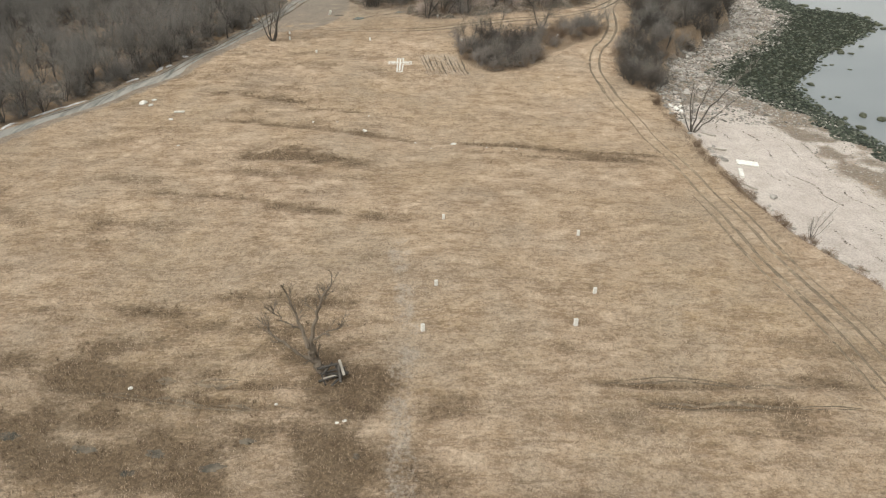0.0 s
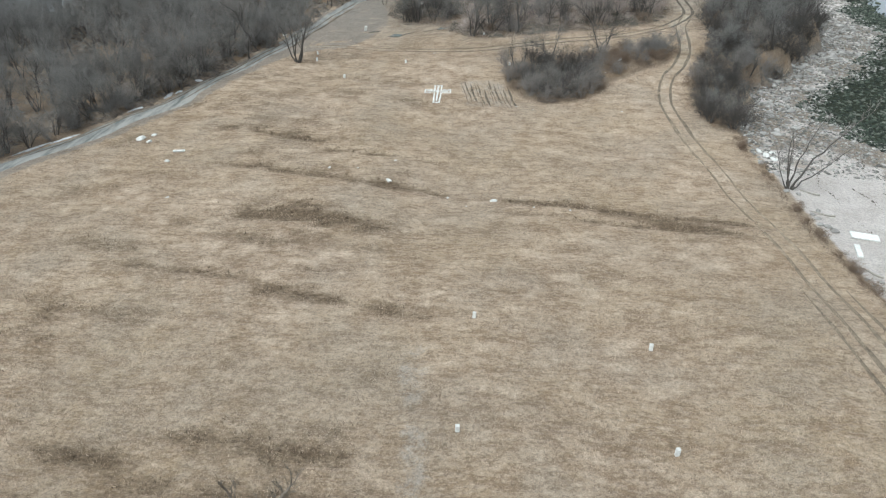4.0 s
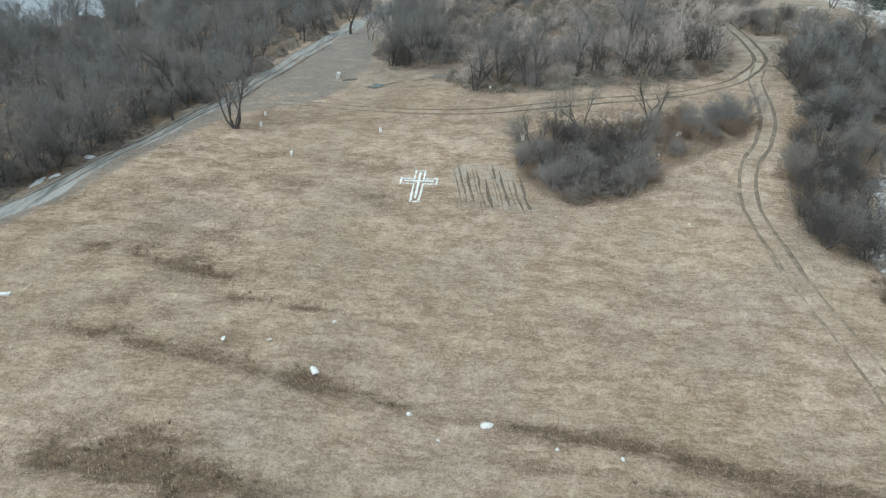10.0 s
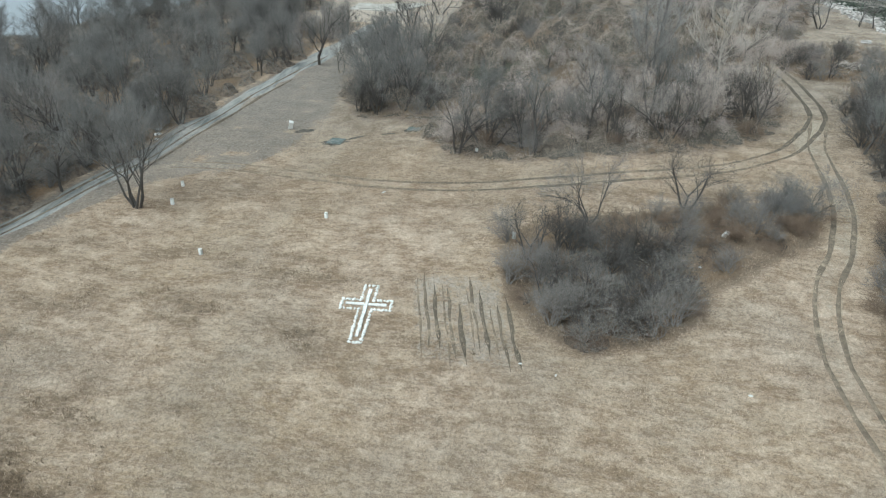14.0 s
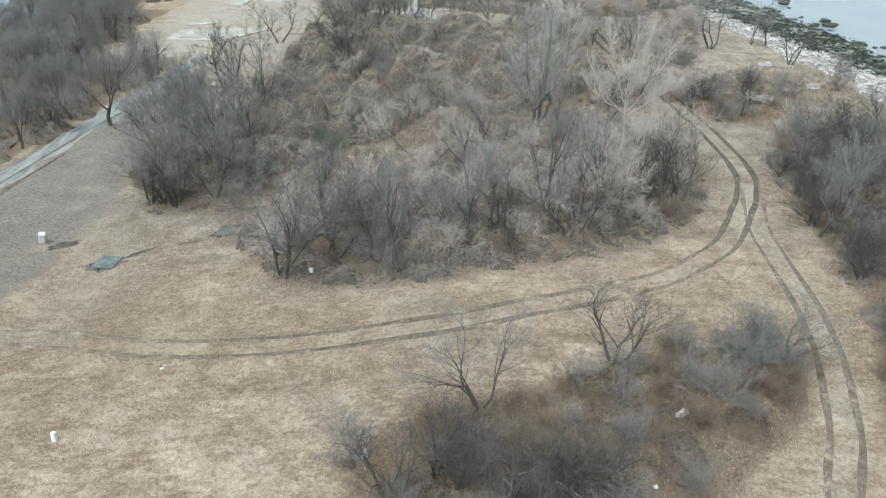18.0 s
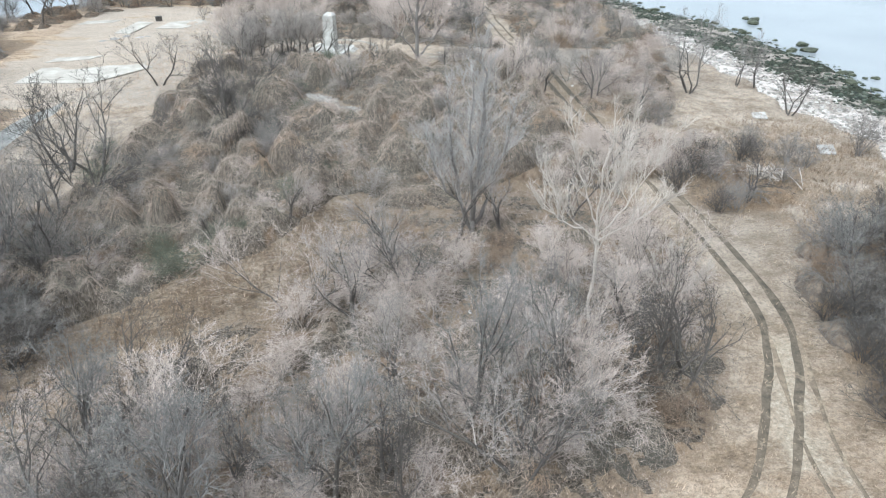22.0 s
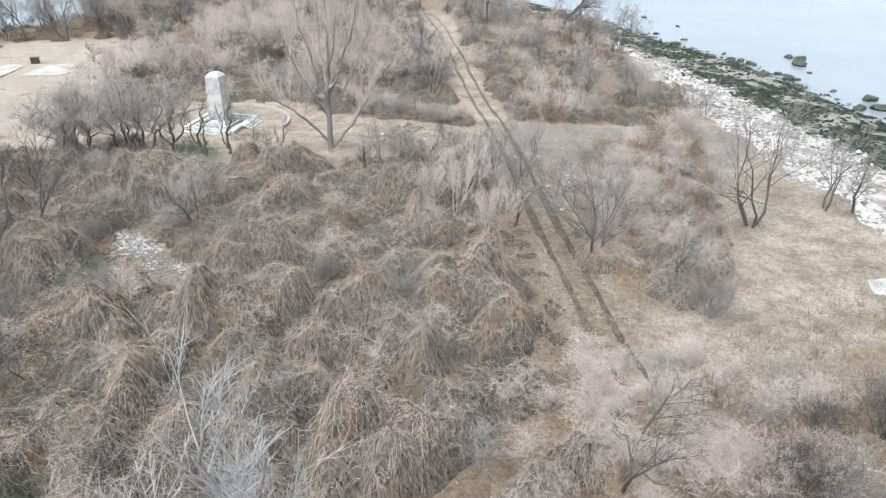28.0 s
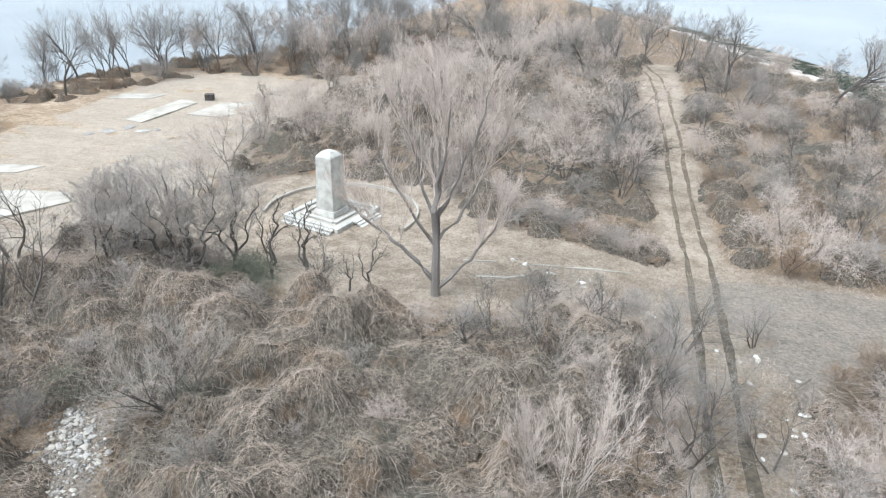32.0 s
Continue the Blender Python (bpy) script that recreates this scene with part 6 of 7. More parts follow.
M_WRACK = cobble_material("dry_wrack", ((0.0, (0.05, 0.042, 0.034)), (1.0, (0.16, 0.13, 0.1))))
pebble_field("seaweed_wrack", 3600, wrack, (0.04, 0.13), M_WRACK, "broken dark lines of dried seaweed on the sand", 79)
pebble_field("weed_stones", 11000, band(lambda y: WEED(y) - 2, lambda y: WATER(y) + 1.5, 60, 215), (0.15, 0.55), M_WEEDS, "dark stones covered in green seaweed", 64)
pebble_field("weed_stones", 3000, band(lambda y: WEED(y) - 1, lambda y: WATER(y) + 2.5, 205, 380), (0.2, 0.7), M_WEEDS, "dark weed-covered stones at the tide line", 65)
for k in range(110):
    y = rnd.uniform(118, 205)
    x = BLUFF(y) + rnd.uniform(-0.3, 1.0) * 0.5 * (WEED(y) - BLUFF(y)) + rnd.uniform(0, 3)
    stone(ROCKS, "rock", float(x), y, rnd.uniform(0.6, 1.5), "rough pale grey rock on the stony beach", "rock", "beach rocks")
for k in range(70):
    y = rnd.uniform(208, 335)
    x = BLUFF(y) + rnd.uniform(0.0, 0.8) * (WEED(y) - BLUFF(y))
    stone(ROCKS, "rock", float(x), y, rnd.uniform(0.4, 1.2), "pale weathered rock on the beach under the bluff", "rock", "beach rocks")
for k in range(36):
    y = rnd.uniform(60, 118)
    stone(ROCKS, "rock", float(BLUFF(y)) + rnd.gauss(0.3, 0.8), y, rnd.uniform(0.3, 0.9), "rough rock at the foot of the bank", "rock", "beach rocks")
for x, y, s in ((113.5, 319, 2.6), (114.8, 317, 3.2), (111.9, 312.4, 4.2), (110.2, 305.6, 1.6), (110.2, 286.6, 3.4), (104.5, 281, 3.2), (108.4, 281, 3.8), (99.6, 303.6, 3.2), (103.5, 301, 3.6),
                (101.1, 294, 3.4), (93.5, 332, 3.2), (91, 331, 2.4), (98.8, 367, 2.2), (103.1, 354, 1.6), (101.3, 316, 2.6), (102, 312.8, 2.4), (100.7, 282.8, 2.2), (101, 255, 3.0), (104, 262, 2.6),
                (98, 243, 2.8), (95, 226, 2.2), (84.5, 150, 1.4), (66.8, 128, 1.8), (64.5, 125, 1.6), (68.4, 121, 1.2), (75, 141, 1.2), (70.5, 104, 1.9), (72, 100, 1.1), (74, 99, 1.2)):
    stone(WEEDY, "boulder", x, y, s * 0.75, "dark wet boulder standing in shallow sea water", "boulder", "sea boulders", z=-0.05)
for k in range(90):
    y = rnd.uniform(100, 372)
    stone(WEEDY, "boulder", float(WATER(y)) + abs(rnd.gauss(0, 3.2)), y, rnd.uniform(0.5, 1.7), "dark weed-covered boulder at the water's edge", "boulder", "sea boulders", z=-0.08)

# ---- the burial field: markers, stones and the cross ----
MARK = from_bm("post", box_bm(0.36, 0.30, 0.72, 0.035, 0.9, -0.06), M_WHITEWASH)
MARK_CAP = from_bm("cap", box_bm(0.38, 0.32, 0.06, 0.02, 0.85, 0.64), M_STONE)


def marker(x, y, s=1.0, label="white-painted concrete plot marker set in dry grass", tip=(0, 0)):
    root = tagged(new("plot_marker", None), label, "marker", "plot markers")
    root.matrix_basis = pose(x, y, float(gz(x, y)) - 0.02, tip[0], tip[1], rnd.uniform(-25, 25)) @ Matrix.Diagonal((s, s, s, 1))
    part("post", MARK, root)
    part("cap", MARK_CAP, root)


for x, y in ((-0.2, 47.7), (0.7, 54.3), (1.1, 67.6), (12.4, 48.4), (14.8, 53.4), (15.0, 64.6), (-24.1, 133.6), (-14.8, 141.1), (-30.9, 142.2), (-31.8, 146.4), (-1.9, 157.9), (3.2, 138.6)):
    marker(x, y, rnd.uniform(0.8, 0.95), tip=(rnd.uniform(-5, 5), rnd.uniform(-5, 5)))
marker(21.6, 140.8, 1.1, "white concrete plot marker leaning among shrubs", (18, 24))
marker(-26.9, 166.6, 1.6, "large white-painted concrete block tilted beside the gravel", (18, 14))
for x, y, s in ((2.0, 92.3, 1.15), (-10.6, 95.9, 1.05), (-21.8, 40.9, 0.5), (-5.1, 36.9, 0.4), (-5.6, 36.7, 0.35), (-10.2, 38.5, 0.35), (-3.3, 92.9, 0.5), (-39.5, 98.9, 0.9), (-34.7, 88.4, 0.5), (-10.8, 102, 0.4),
                (-10.6, 147.5, 0.4), (-1.0, 90.5, 0.35), (-15, 99, 0.4), (6.5, 90.4, 0.35), (10.5, 90.1, 0.4), (-18.5, 98.6, 0.55), (16.7, 133.4, 0.4), (18.9, 136.1, 0.4), (7.0, 122.4, 0.3), (4.5, 123.2, 0.3),
                (-46.4, 106.2, 1.9), (-44.9, 105.4, 1.1), (-45.3, 107.6, 0.9), (19.0, 175.7, 0.5), (-42.5, 161.5, 1.0), (-43.3, 163.4, 0.9), (-41.8, 160, 0.7), (20.0, 122.0, 0.35), (-10.5, 147.8, 0.3)):
    stone(WHITES, "stone", x, y, s * 0.7, "pale white field stone lying in dry grass", "stone", "field stones", flat=0.8)
long_stone = from_bm("kerb_piece", box_bm(1.5, 0.4, 0.25, 0.05), M_STONE)
tagged(new("kerb_piece", long_stone), "long white broken kerb stone in the grass", "stone").matrix_basis = pose(-39.4, 102.3, float(gz(-39.4, 102.3)), 0, 3, 15)

cross = tagged(new("stone_cross", None), "large cross of whitewashed stones laid flat on the grass", "cross")
CX, CY, CROT = -7.75, 123.75, 2.5
cross.matrix_basis = pose(CX, CY, 0, 0, 0, CROT)
turn_c = Matrix.Rotation(radians(CROT), 2)


def on_cross(u, v):
    w = turn_c @ Vector((u, v))
    return float(gz(CX + w.x, CY + w.y))


def cross_bar(n, u0, v0, u1, v1):
    for k in range(n):
        t0, t1 = k / n, (k + 1) / n
        u, v = u0 + (u1 - u0) * (t0 + t1) / 2, v0 + (v1 - v0) * (t0 + t1) / 2
        ln = math.hypot(u1 - u0, v1 - v0) / n
        me = BARS[k % 3]
        part("slab", me, cross, "", pose(u + rnd.uniform(-0.02, 0.02), v, on_cross(u, v) + 0.02, 0, 0, math.degrees(math.atan2(v1 - v0, u1 - u0)) + rnd.uniform(-1.5, 1.5)) @ Matrix.Diagonal((ln * 0.985, 1, 1, 1)))


BARS = [from_bm("slab", box_bm(1.0, 0.24 + 0.03 * k, 0.12, 0.02), M_WHITEWASH) for k in range(3)]
WASHED = [rock_mesh("stone", M_WHITEWASH, 380 + k, 0.6, 2) for k in range(4)]
cross_bar(9, 0.0, 0.6, 0.0, 6.65)
cross_bar(3, -1.65, 4.6, -0.17, 4.6)
cross_bar(3, 0.17, 4.6, 1.65, 4.6)
OUTLINE = [(-0.42, 0.0), (0.42, 0.0), (0.52, 4.0), (1.98, 4.0), (1.98, 5.2), (0.52, 5.2), (0.52, 7.2), (-0.52, 7.2), (-0.52, 5.2), (-1.98, 5.2), (-1.98, 4.0), (-0.52, 4.0)]
for (u0, v0), (u1, v1) in zip(OUTLINE, OUTLINE[1:] + OUTLINE[:1]):
    n = max(2, round(math.hypot(u1 - u0, v1 - v0) / 0.31))
    for k in range(n):
        t = (k + rnd.uniform(-0.12, 0.12)) / n
        u, v, s = u0 + (u1 - u0) * t, v0 + (v1 - v0) * t, rnd.uniform(0.2, 0.32)
        part("stone", rnd.choice(WASHED), cross, "", pose(u, v, on_cross(u, v) + 0.04, 0, 0, rnd.uniform(0, 360)) @ Matrix.Diagonal((s, s * 0.85, s * 1.1, 1)))

# plough marks beside the cross
for k in range(12):
    u = -3.6 + k * 0.64 + rnd.uniform(-0.2, 0.2) + rnd.uniform(-0.12, 0.12)
    y0 = 121.6 + rnd.uniform(0, 3.5)
    yy = np.arange(y0, min(y0 + rnd.uniform(6, 11), 134), 0.35)
    xx = u - 0.2 * (yy - 128) + 0.04 * np.sin(yy * 0.9 + k)
    ribbon("plough_mark", np.column_stack([xx, yy]), 0.10 + 0.035 * (k % 3), M_RUT, "dark plough mark scored in thin grass", 0.04, 0.45, 0.03, "plough mark", 0.3 + 0.25 * (k % 3))

# boards and logs round the dead tree
pile = tagged(new("wood_pile", None), "heap of old grey boards and logs under a dead tree", "wood pile")
pile.matrix_basis = pose(-6.7, 41.5, float(gz(-6.7, 41.5)))
BOARD = from_bm("board", box_bm(2.0, 0.16, 0.06, 0.01), M_DRIFT)
DARK_BOARD = from_bm("board", box_bm(1.8, 0.18, 0.08, 0.01), M_DARK)
for k in range(14):
    part("board", BOARD if k % 7 == 3 else DARK_BOARD, pile, "", pose(rnd.uniform(-0.9, 0.9), rnd.uniform(-0.6, 0.6), 0.04 + 0.05 * k, rnd.uniform(-8, 8), rnd.uniform(-10, 10), rnd.uniform(0, 180)) @ Matrix.Diagonal((rnd.uniform(0.4, 1.1), rnd.uniform(0.7, 1.4), 1, 1)))

# ---- the monument ----
monument = tagged(new("monument", None), "tall white concrete monument shaft on a stepped square base", "monument")
MX, MY, MROT = 7.2, 256.3, -17
mz = float(gz(MX, MY)) - 0.1
monument.matrix_basis = pose(MX, MY, mz, 0, 0, MROT)
part("base", from_bm("base", box_bm(6.1, 6.1, 0.3, 0.03), M_SLAB), monument, "weathered low square base slab")
RIM = from_bm("rim", box_bm(6.15, 0.5, 0.5, 0.04), M_CONC)
INNER = from_bm("inner_kerb", box_bm(4.0, 0.3, 0.5, 0.03), M_CONC)
for side in range(4):
    rot = Matrix.Rotation(radians(90 * side), 4, "Z")
    part("rim", RIM, monument, "", rot @ pose(0, -2.85, 0) @ Matrix.Diagonal((1.0 if side % 2 else 0.84, 1, 1, 1)))
    part("inner_kerb", INNER, monument, "", rot @ pose(0, -1.9, 0.02) @ Matrix.Diagonal((1.0 if side % 2 else 0.84, 1, 1, 1)))
STAIR = from_bm("step", box_bm(5.4, 0.36, 0.17, 0.02), M_CONC)
for k in range(2):
    part("step", STAIR, monument, "", pose(0, -3.28 - 0.36 * k, 0.22 - 0.17 * k))
for k in range(3):
    part("step", STAIR, monument, "", pose(3.28 + 0.36 * k, 0.6, 0.3 - 0.13 * k, 0, 0, 90) @ Matrix.Diagonal((0.55, 1, 1, 1)))
part("plinth", from_bm("plinth", box_bm(2.4, 2.4, 0.55, 0.05, 0.9, 0.3), M_CONC), monument)
part("shaft", from_bm("shaft", box_bm(1.98, 1.98, 4.9, 0.05, 0.86, 0.85), M_CONC), monument)
part("cap", from_bm("cap", box_bm(1.7, 1.7, 0.4, 0.04, 0.5, 5.75), M_CONC), monument, "low chamfered top of white concrete")


def kerb_line(name, pts, label, w=0.24, h=0.22):
    """A low kerb of separate lengths along a line."""
    root = tagged(new(name, None), label, "kerb")
    root.matrix_basis = pose(0, 0, 0)
    for (x0, y0), (x1, y1) in zip(pts, pts[1:]):
        if len(pts) > 4 and name == "path_kerb" and rnd.random() < 0.4:
            continue
        ln = math.hypot(x1 - x0, y1 - y0)
        x, y = (x0 + x1) / 2, (y0 + y1) / 2
        part("kerb_stone", KERB, root, "", pose(x, y, float(gz(x, y)) - 0.05, rnd.uniform(-1, 1), rnd.uniform(-1, 1), math.degrees(math.atan2(y1 - y0, x1 - x0))) @ Matrix.Diagonal((ln * 0.985, w, h + 0.05, 1)))


KERB = from_bm("kerb_stone", box_bm(1, 1, 1, 0.0), M_SLAB)
ring = [(7.9 + 7.0 * math.cos(a), 256.8 + 7.0 * math.sin(a)) for a in np.radians(np.arange(-20, 205, 9))]
kerb_line("round_kerb", ring, "low white round kerb wall behind the monument", 0.18, 0.3)
kerb_line("path_kerb", [(18.5, 248.6), (21, 249.0), (23.5, 249.5), (26, 249.9), (28.6, 250.3), (31.2, 250.7), (33.6, 250.8)], "pale broken kerb along a gravel path", 0.14, 0.1)
kerb_line("path_kerb", [(22.6, 246.4), (24.4, 246.8), (26, 247.6)], "short pale kerb in the grass", 0.2, 0.15)

# ---- concrete slabs ----
def slab(name, corners, label, mat=M_SLAB, thick=0.22, lift=0.1):
    cx, cy = sum(c[0] for c in corners) / len(corners), sum(c[1] for c in corners) / len(corners)
    bm = bmesh.new()
    vs = [bm.verts.new((x - cx, y - cy, float(gz(x, y)) + lift)) for x, y in corners]
    bm.faces.new(vs)
    ext = bmesh.ops.extrude_face_region(bm, geom=bm.faces[:])
    bmesh.ops.translate(bm, verts=[v for v in ext["geom"] if isinstance(v, bmesh.types.BMVert)], vec=(0, 0, -thick))
    bmesh.ops.recalc_face_normals(bm, faces=bm.faces)
    ob = tagged(new(name, from_bm(name, bm, mat)), label, "slab")
    ob.matrix_basis = pose(cx, cy, 0)
    return ob


slab("concrete_slab", [(-36.6, 286), (-33.4, 285.2), (-32.0, 297.6), (-35.2, 298.6)], "long pale concrete slab on bare ground", M_SLAB)
slab("concrete_slab", [(-30.2, 291.6), (-24.4, 291.6), (-20.4, 297), (-22.6, 300.6), (-28.4, 298.4)], "wide pale concrete slab left from a building", M_SLAB)
slab("concrete_slab", [(-40, 247.6), (-29.2, 248.4), (-22.4, 258.4), (-24.6, 260.0), (-40, 258.2)], "large pale concrete floor slab in dry grass", M_SLAB)
slab("concrete_slab", [(-38, 249.6), (-30.2, 250.2), (-25.4, 257.0), (-38, 256.6)], "raised inner panel of a pale floor slab", M_SLAB, 0.22, 0.16)
slab("concrete_slab", [(-41, 262), (-34, 263), (-32.6, 266), (-40, 265.2)], "thin pale slab edge in bare ground", M_SLAB)
slab("concrete_slab", [(-47, 296), (-40, 297), (-39, 300), (-46, 299.4)], "thin pale slab in bare ground", M_SLAB)
for x, y, s in ((-34.8, 280, 1.6), (-33.4, 282.6, 1.5), (-36.5, 278.6, 1.2), (-30.5, 281.6, 1.3), (-29.5, 283.2, 1.0)):
    stone(ROCKS, "stone", x, y, s, "flat broken piece of pale concrete", "stone", "slab pieces", flat=0.35)
slab("concrete_slab", [(60.0, 201.4), (61.6, 201.2), (63.0, 204.0), (61.2, 204.4)], "small pale slab in dry grass", M_ROCK)
slab("concrete_slab", [(58.8, 213.6), (60.4, 213.0), (61.2, 215.4), (59.4, 215.2)], "cracked pale slab beside the shore path", M_ROCK)
slab("pit_cover", [(-20.8, 161.6), (-18.9, 161.4), (-18.7, 163.4), (-20.5, 163.8)], "green-grey metal cover over a shallow pit", M_PLATE, 0.15, 0.08)
slab("pit_cover", [(-11.6, 166.6), (-10.0, 166.4), (-9.9, 167.8), (-11.5, 168.0)], "dark mossy cover in the grass", M_PLATE, 0.15, 0.06)


def soil_patch(x, y, length, width, turn, label):
    r = random.Random(int(x * 7 + y * 3))
    n = 26
    rim = [(0.5 * length * math.cos(6.283 * k / n) * r.uniform(0.6, 1.2), 0.5 * width * math.sin(6.283 * k / n) * r.uniform(0.6, 1.2)) for k in range(n)]
    rot = Matrix.Rotation(radians(turn), 2)
    v = [(0, 0, float(gz(x, y)) + 0.04)]
    for share, lift in ((0.6, 0.045), (1.0, -0.02)):
        for p in rim:
            q = rot @ Vector(p) * share
            v.append((q.x, q.y, float(gz(x + q.x, y + q.y)) + lift))
    f = [(0, 1 + k, 1 + (k + 1) % n) for k in range(n)] + [(1 + k, 1 + n + k, 1 + n + (k + 1) % n, 1 + (k + 1) % n) for k in range(n)]
    tagged(new("soil_patch", mesh_from("soil_patch", v, f, M_SOIL, True)), label, "soil").matrix_basis = pose(x, y, 0)


# Flat patches at the covers: the holes' shade is put into the colour.
soil_patch(-19.7, 162.2, 3.6, 3.0, 20, "flat dark patch for the hole round a pit cover")
soil_patch(-17.6, 164.0, 3.4, 0.8, 40, "dark strip beside a pit cover")
soil_patch(-10.6, 167.0, 4.2, 1.9, 25, "flat dark patch for a hole in the grass")
soil_patch(-24.8, 166.0, 3.2, 1.6, 40, "dark smudge beside a white block")
for line, half in (([(-24.7, 40.0), (-21, 39.9), (-17.4, 39.0), (-14, 38.4), (-11.2, 38.0)], 0.5), ([(-23.9, 42.0), (-22.4, 42.0)], 0.3), ([(-20.6, 41.6), (-18.4, 41.4)], 0.5), ([(-17.2, 41.3), (-13.6, 41.1)], 0.5), ([(-11.2, 40.5), (-9.2, 40.2)], 0.4), ([(-10.0, 38.3), (-8.9, 38.0)], 0.45), ([(13.6, 41.4), (18, 41.9), (21.4, 41.7), (24.5, 41.1), (28.6, 41.1)], 0.22), ([(16.4, 39.2), (20.2, 39.0), (22.6, 39.1), (27, 38.8), (31, 38.7)], 0.3)):
    ribbon("trench", spline(line, 0.3), half, M_RUT, "dark old trench in the dead grass", 0.03, 0.6, 0.06, "trench", 0.55)
for x, y, u, v in ((-22.3, 34.6, 2.6, 1.4), (-17.3, 34.1, 2.4, 1.3), (-13.1, 32.8, 2.6, 1.2), (-18.5, 32.5, 1.8, 0.9), (-28, 35.6, 2.4, 1.3), (-3.9, 33.8, 0.7, 0.9), (-11.4, 35.0, 1.8, 1.0)):
    soil_patch(x, y, u * 0.8, v * 0.7, rnd.uniform(-20, 20), "dark patch between dead tufts")
soil_patch(-13.6, 165.4, 2.6, 0.5, 15, "dark scrape in thin grass")
crate = tagged(new("crate", None), "dark weathered crate standing on pale slab", "crate")
crate.matrix_basis = pose(-31.4, 300.2, float(gz(-31.4, 300.2)), 0, 0, 20)
part("box", from_bm("box", box_bm(1.3, 1.1, 0.85, 0.03), M_DARK), crate)
part("lid", from_bm("lid", box_bm(1.42, 1.22, 0.1, 0.02, 1.0, 0.85), M_DARK), crate)

# ---- rubble, snow, driftwood ----
BROKEN = [rock_mesh("rubble_block", M_SLAB, 390 + k, 0.45, 1) for k in range(4)]
for x, y, n, spread in ((25.0, 250.2, 5, 0.8), (30.5, 247.7, 7, 0.8), (32.9, 244.9, 9, 0.9), (34.9, 244.3, 8, 0.9), (40.9, 239.4, 6, 1.0), (41.8, 233.6, 8, 1.2), (43.2, 233.8, 5, 0.8), (27.6, 249.0, 4, 0.8), (42.4, 229.0, 6, 1.5)):
    for k in range(n):
        stone(BROKEN if k % 3 else WHITES, "stone", rnd.gauss(x, spread), rnd.gauss(y, 0.6 * spread), rnd.uniform(0.15, 0.5), "broken pale concrete rubble in dry grass", "stone", "rubble", flat=0.7)
SPILL = ((5.4, 225.0, 0.5, 0.5, 0.14), (6.3, 223.9, 0.7, 0.6, 0.2), (7.6, 222.5, 1.1, 0.75, 0.34), (8.2, 220.2, 0.55, 0.4, 0.1), (10.2, 220.0, 1.1, 0.3, 0.08), (11.4, 219.2, 0.4, 0.4, 0.06), (11.1, 216.1, 0.55, 0.35, 0.08))
for x, y, u, v, share in SPILL:
    for k in range(int(105 * share)):
        stone(ROCKS[:2] + BROKEN, "stone", x + 0.8 * rnd.gauss(0, u), y + 0.8 * rnd.gauss(0, v), rnd.uniform(0.12, 0.42), "pale broken rock on a bare bank", "stone", "rubble")


def scree(r, n):
    spot = np.array(SPILL)[r.choice(len(SPILL), n, p=[q[4] for q in SPILL])]
    return spot[:, 0] + r.normal(0, 1, n) * spot[:, 2], spot[:, 1] + r.normal(0, 1, n) * spot[:, 3]


pebble_field("rubble", 1400, scree, (0.04, 0.16), M_COBBLES, "pale grey rubble spilling down a bare bank", 77)


def snow(x, y, length, width, turn):
    n = 14
    r = random.Random(int(x * 10 + y))
    bm = bmesh.new()
    edge = []
    for k in range(n):
        t = 6.283 * k / n
        u, v = 0.5 * length * math.cos(t) * r.uniform(0.5, 1.15), 0.5 * width * math.sin(t) * r.uniform(0.3, 1.5)
        w = Matrix.Rotation(radians(turn), 2) @ Vector((u, v))
        edge.append(bm.verts.new((w.x, w.y, float(gz(x + w.x, y + w.y)) + 0.02)))
    mid = [bm.verts.new((v.co.x * 0.6, v.co.y * 0.6, float(gz(x + v.co.x * 0.6, y + v.co.y * 0.6)) + 0.16)) for v in edge]
    top = bm.verts.new((0, 0, float(gz(x, y)) + 0.2))
    for k in range(n):
        j = (k + 1) % n
        bm.faces.new((edge[k], edge[j], mid[j], mid[k]))
        bm.faces.new((mid[k], mid[j], top))
    tagged(new("snow_patch", from_bm("snow_patch", bm, M_SNOW, True)), "thin strip of old white snow beside the lane", "snow", "snow patches").matrix_basis = pose(x, y, 0)


for yy, ln, w in ((84, 7, 0.5), (90, 6.5, 0.6), (95.5, 5, 0.5), (100.5, 6, 0.45), (106.5, 5.5, 0.6), (112, 6, 0.45), (118, 5.5, 0.5), (122.5, 2.6, 0.8), (126, 2.2, 0.6), (129.5, 4.2, 0.9), (133.4, 3.2, 0.7)):
    x0, x1 = float(ROADX(yy - 1)), float(ROADX(yy + 1))
    ln *= 0.8
    w *= 1.3
    snow(float(ROADX(yy)) - 2.3 - rnd.uniform(0, 0.7), yy + rnd.uniform(-1.5, 1.5), ln * rnd.uniform(0.6, 1.5), w * rnd.uniform(0.5, 1.3), math.degrees(math.atan2(2, x1 - x0)) + rnd.uniform(-12, 12))


def log(name, x, y, z, length, rad, turn, label, mat, tip=0.0):
    w = Wood()
    pts = [Vector((length * (t - 0.5), 0.06 * length * math.sin(t * 5), 0)) for t in np.linspace(0, 1, 6)]
    w.tube(pts, [rad, rad * 0.95, rad * 0.85, rad * 0.75, rad * 0.6, rad * 0.4], 7)
    ob = tagged(new(name, w.mesh(name, mat)), label, "log", "driftwood")
    ob.matrix_basis = pose(x, y, z, 0, tip, turn)


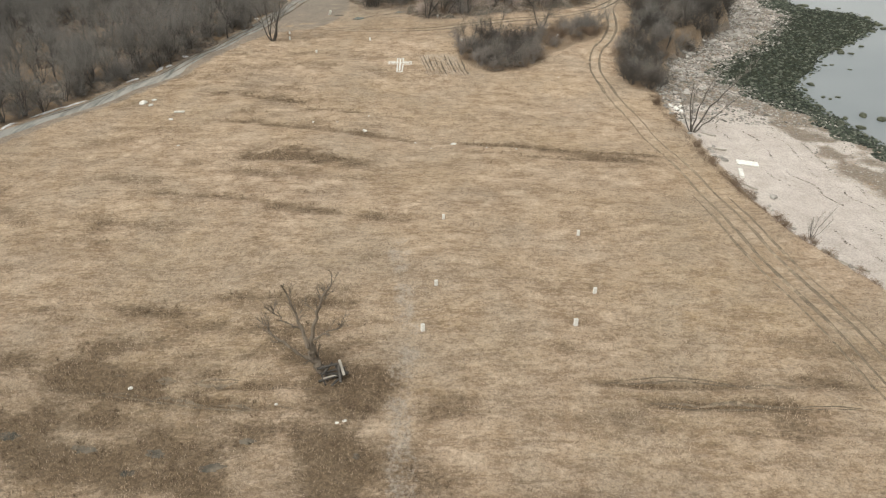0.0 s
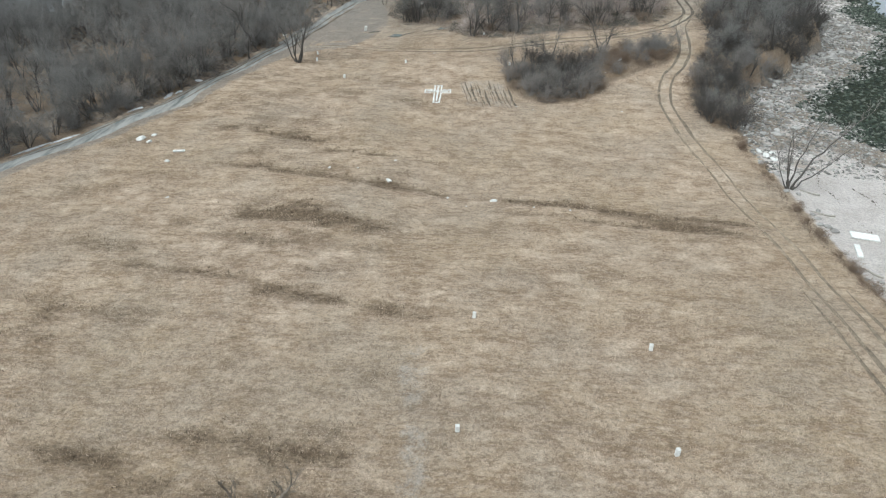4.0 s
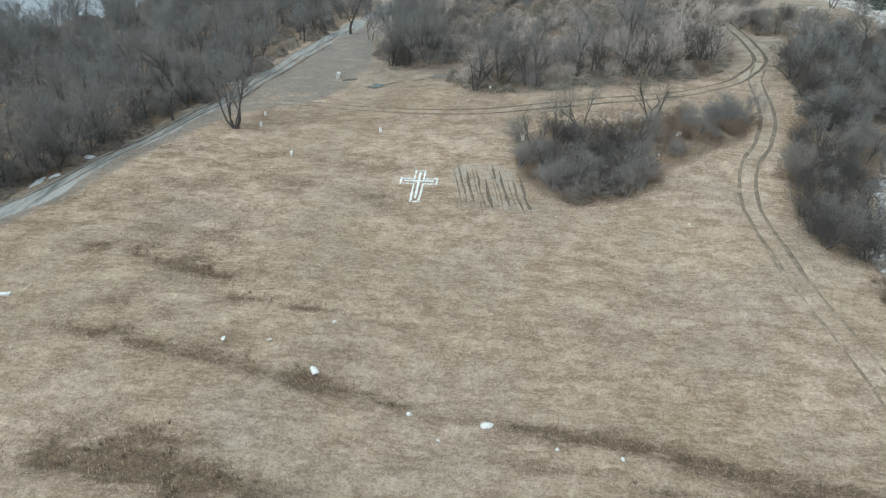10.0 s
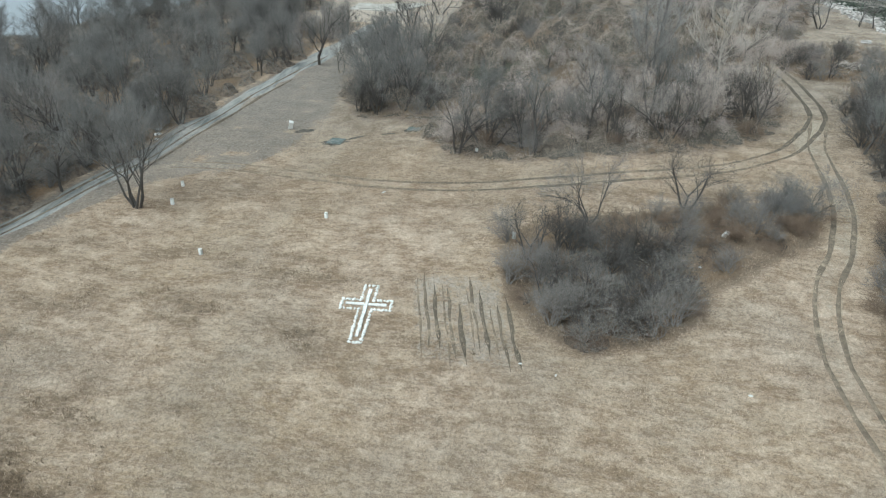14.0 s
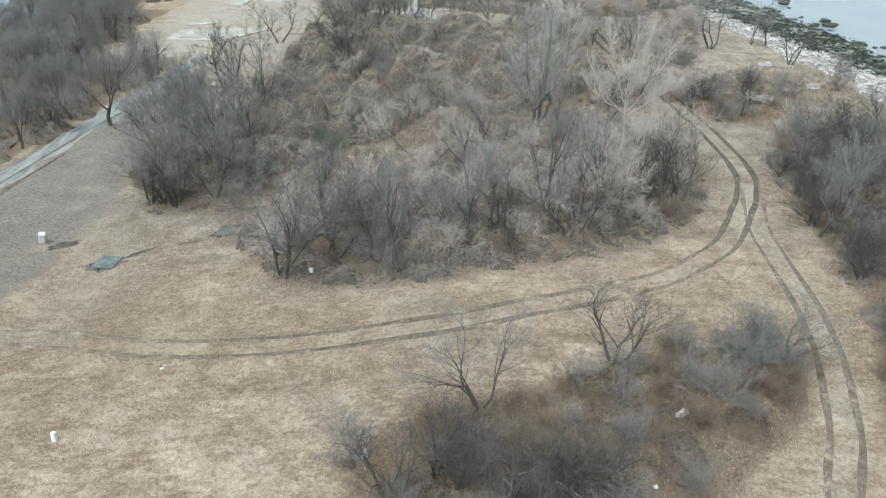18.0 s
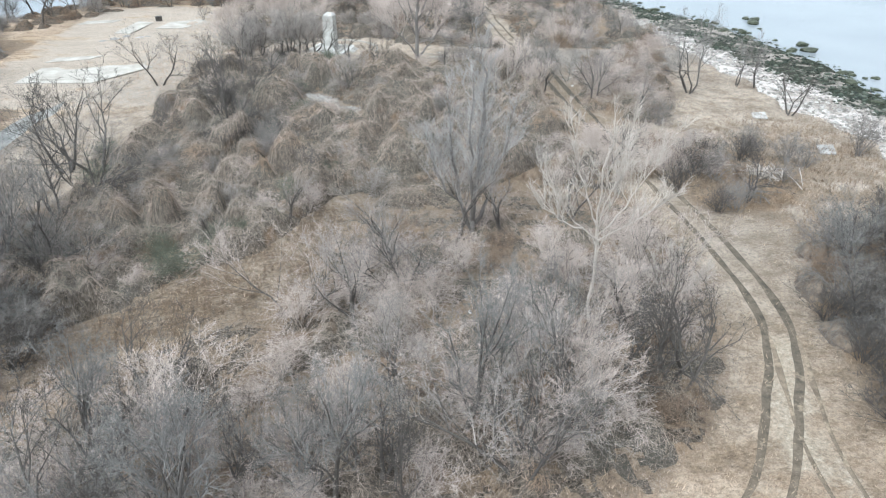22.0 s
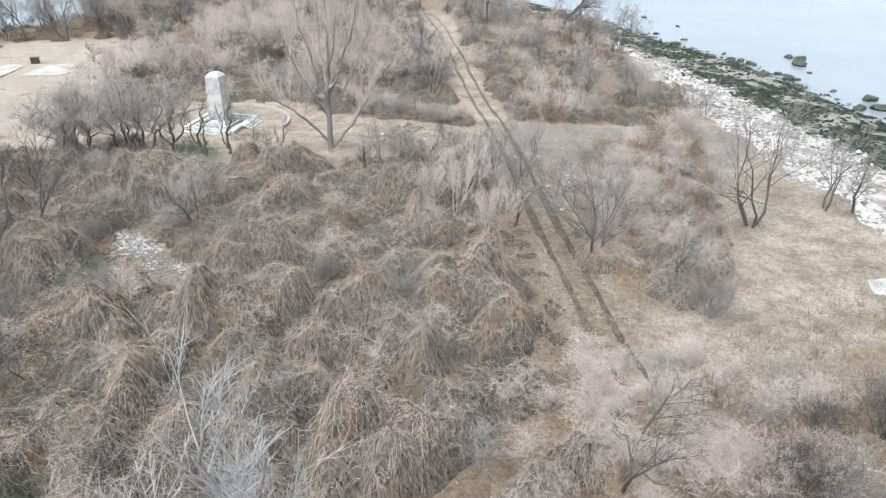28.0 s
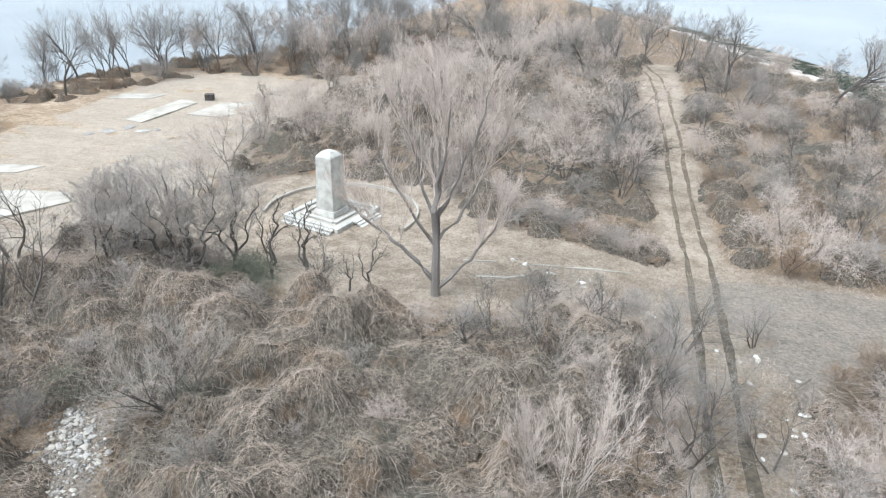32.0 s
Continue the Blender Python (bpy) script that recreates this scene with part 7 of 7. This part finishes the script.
for x, y, ln, turn in ((42.2, 62.0, 3.2, 140), (41.0, 64.5, 2.0, 120), (38.4, 93.0, 2.6, 160), (37.6, 106, 3.0, 110), (39.0, 98.5, 2.2, 150), (38.6, 80.5, 2.0, 130)):
    log("driftwood", x, y, float(gz(x, y)) + 0.1, ln, 0.12, turn, "bleached driftwood log lying on the beach", M_DRIFT)
beach_slab = tagged(new("beach_slab", from_bm("beach_slab", box_bm(2.8, 1.2, 0.2, 0.04), M_WHITEWASH)), "white broken concrete panel lying on sand", "slab")
beach_slab.matrix_basis = pose(40.9, 88.0, float(gz(40.9, 88.0)) + 0.05, 4, 5, -8)
beach_bar = tagged(new("beach_slab", from_bm("beach_slab", box_bm(0.55, 2.4, 0.25, 0.04), M_WHITEWASH)), "narrow white concrete piece on the beach", "slab")
beach_bar.matrix_basis = pose(38.9, 84.6, float(gz(38.9, 84.6)) + 0.05, 3, 0, -12)
for x, y, s in ((37.2, 109.6, 1.3), (37.9, 108.4, 1.1), (36.8, 111.2, 1.0), (38.4, 110.8, 0.9)):
    stone(ROCKS[:1] + WASHED, "stone", x, y, s * 0.75, "white broken concrete lump at the bank foot", "stone", "bank lumps")


def brush_pile(x, y, n, size, label, mat, seed):
    r = random.Random(seed)
    w = Wood()
    for k in range(n):
        a = r.uniform(0, 6.283)
        p = Vector((r.gauss(0, size * 0.4), r.gauss(0, size * 0.3), r.uniform(0.05, size * 0.35)))
        d = Vector((math.cos(a), math.sin(a), r.uniform(-0.15, 0.3)))
        ln = r.uniform(0.5, 1.3) * size
        w.tube([p - d * ln * 0.5, p + Vector((0, 0, 0.1)), p + d * ln * 0.5], [0.05, 0.04, 0.015], 4)
        for j in range(4):
            q = p + d * ln * r.uniform(-0.3, 0.4)
            w.spike(q, q + Vector((r.gauss(0, 0.5), r.gauss(0, 0.5), r.uniform(0, 0.5))), 0.015, Vector((0, 0, 0.02)))
    tagged(new("brushwood", w.mesh("brushwood", mat)), label, "brushwood", kind="stuff").matrix_basis = pose(x, y, float(gz(x, y)))


brush_pile(50.5, 196.4, 46, 3.0, "heap of grey fallen branches beside the clearing", M_PALEBARK, 71)
brush_pile(47.0, 192.0, 26, 2.4, "grey fallen branches among shrubs", M_TWIG, 72)
brush_pile(25.5, 258.0, 50, 3.4, "heap of dark fallen branches under the hill", M_TWIG, 73)
brush_pile(45.5, 236.5, 20, 2.6, "scattered bleached branches on bare soil", M_DEADWOOD, 74)
brush_pile(13.5, 137.0, 10, 2.6, "pale fallen branches inside the copse", M_HAZETWIG, 75)
brush_pile(6.2, 238.0, 40, 2.4, "dark low tangle of branches before the monument", M_DARKTWIG, 76)
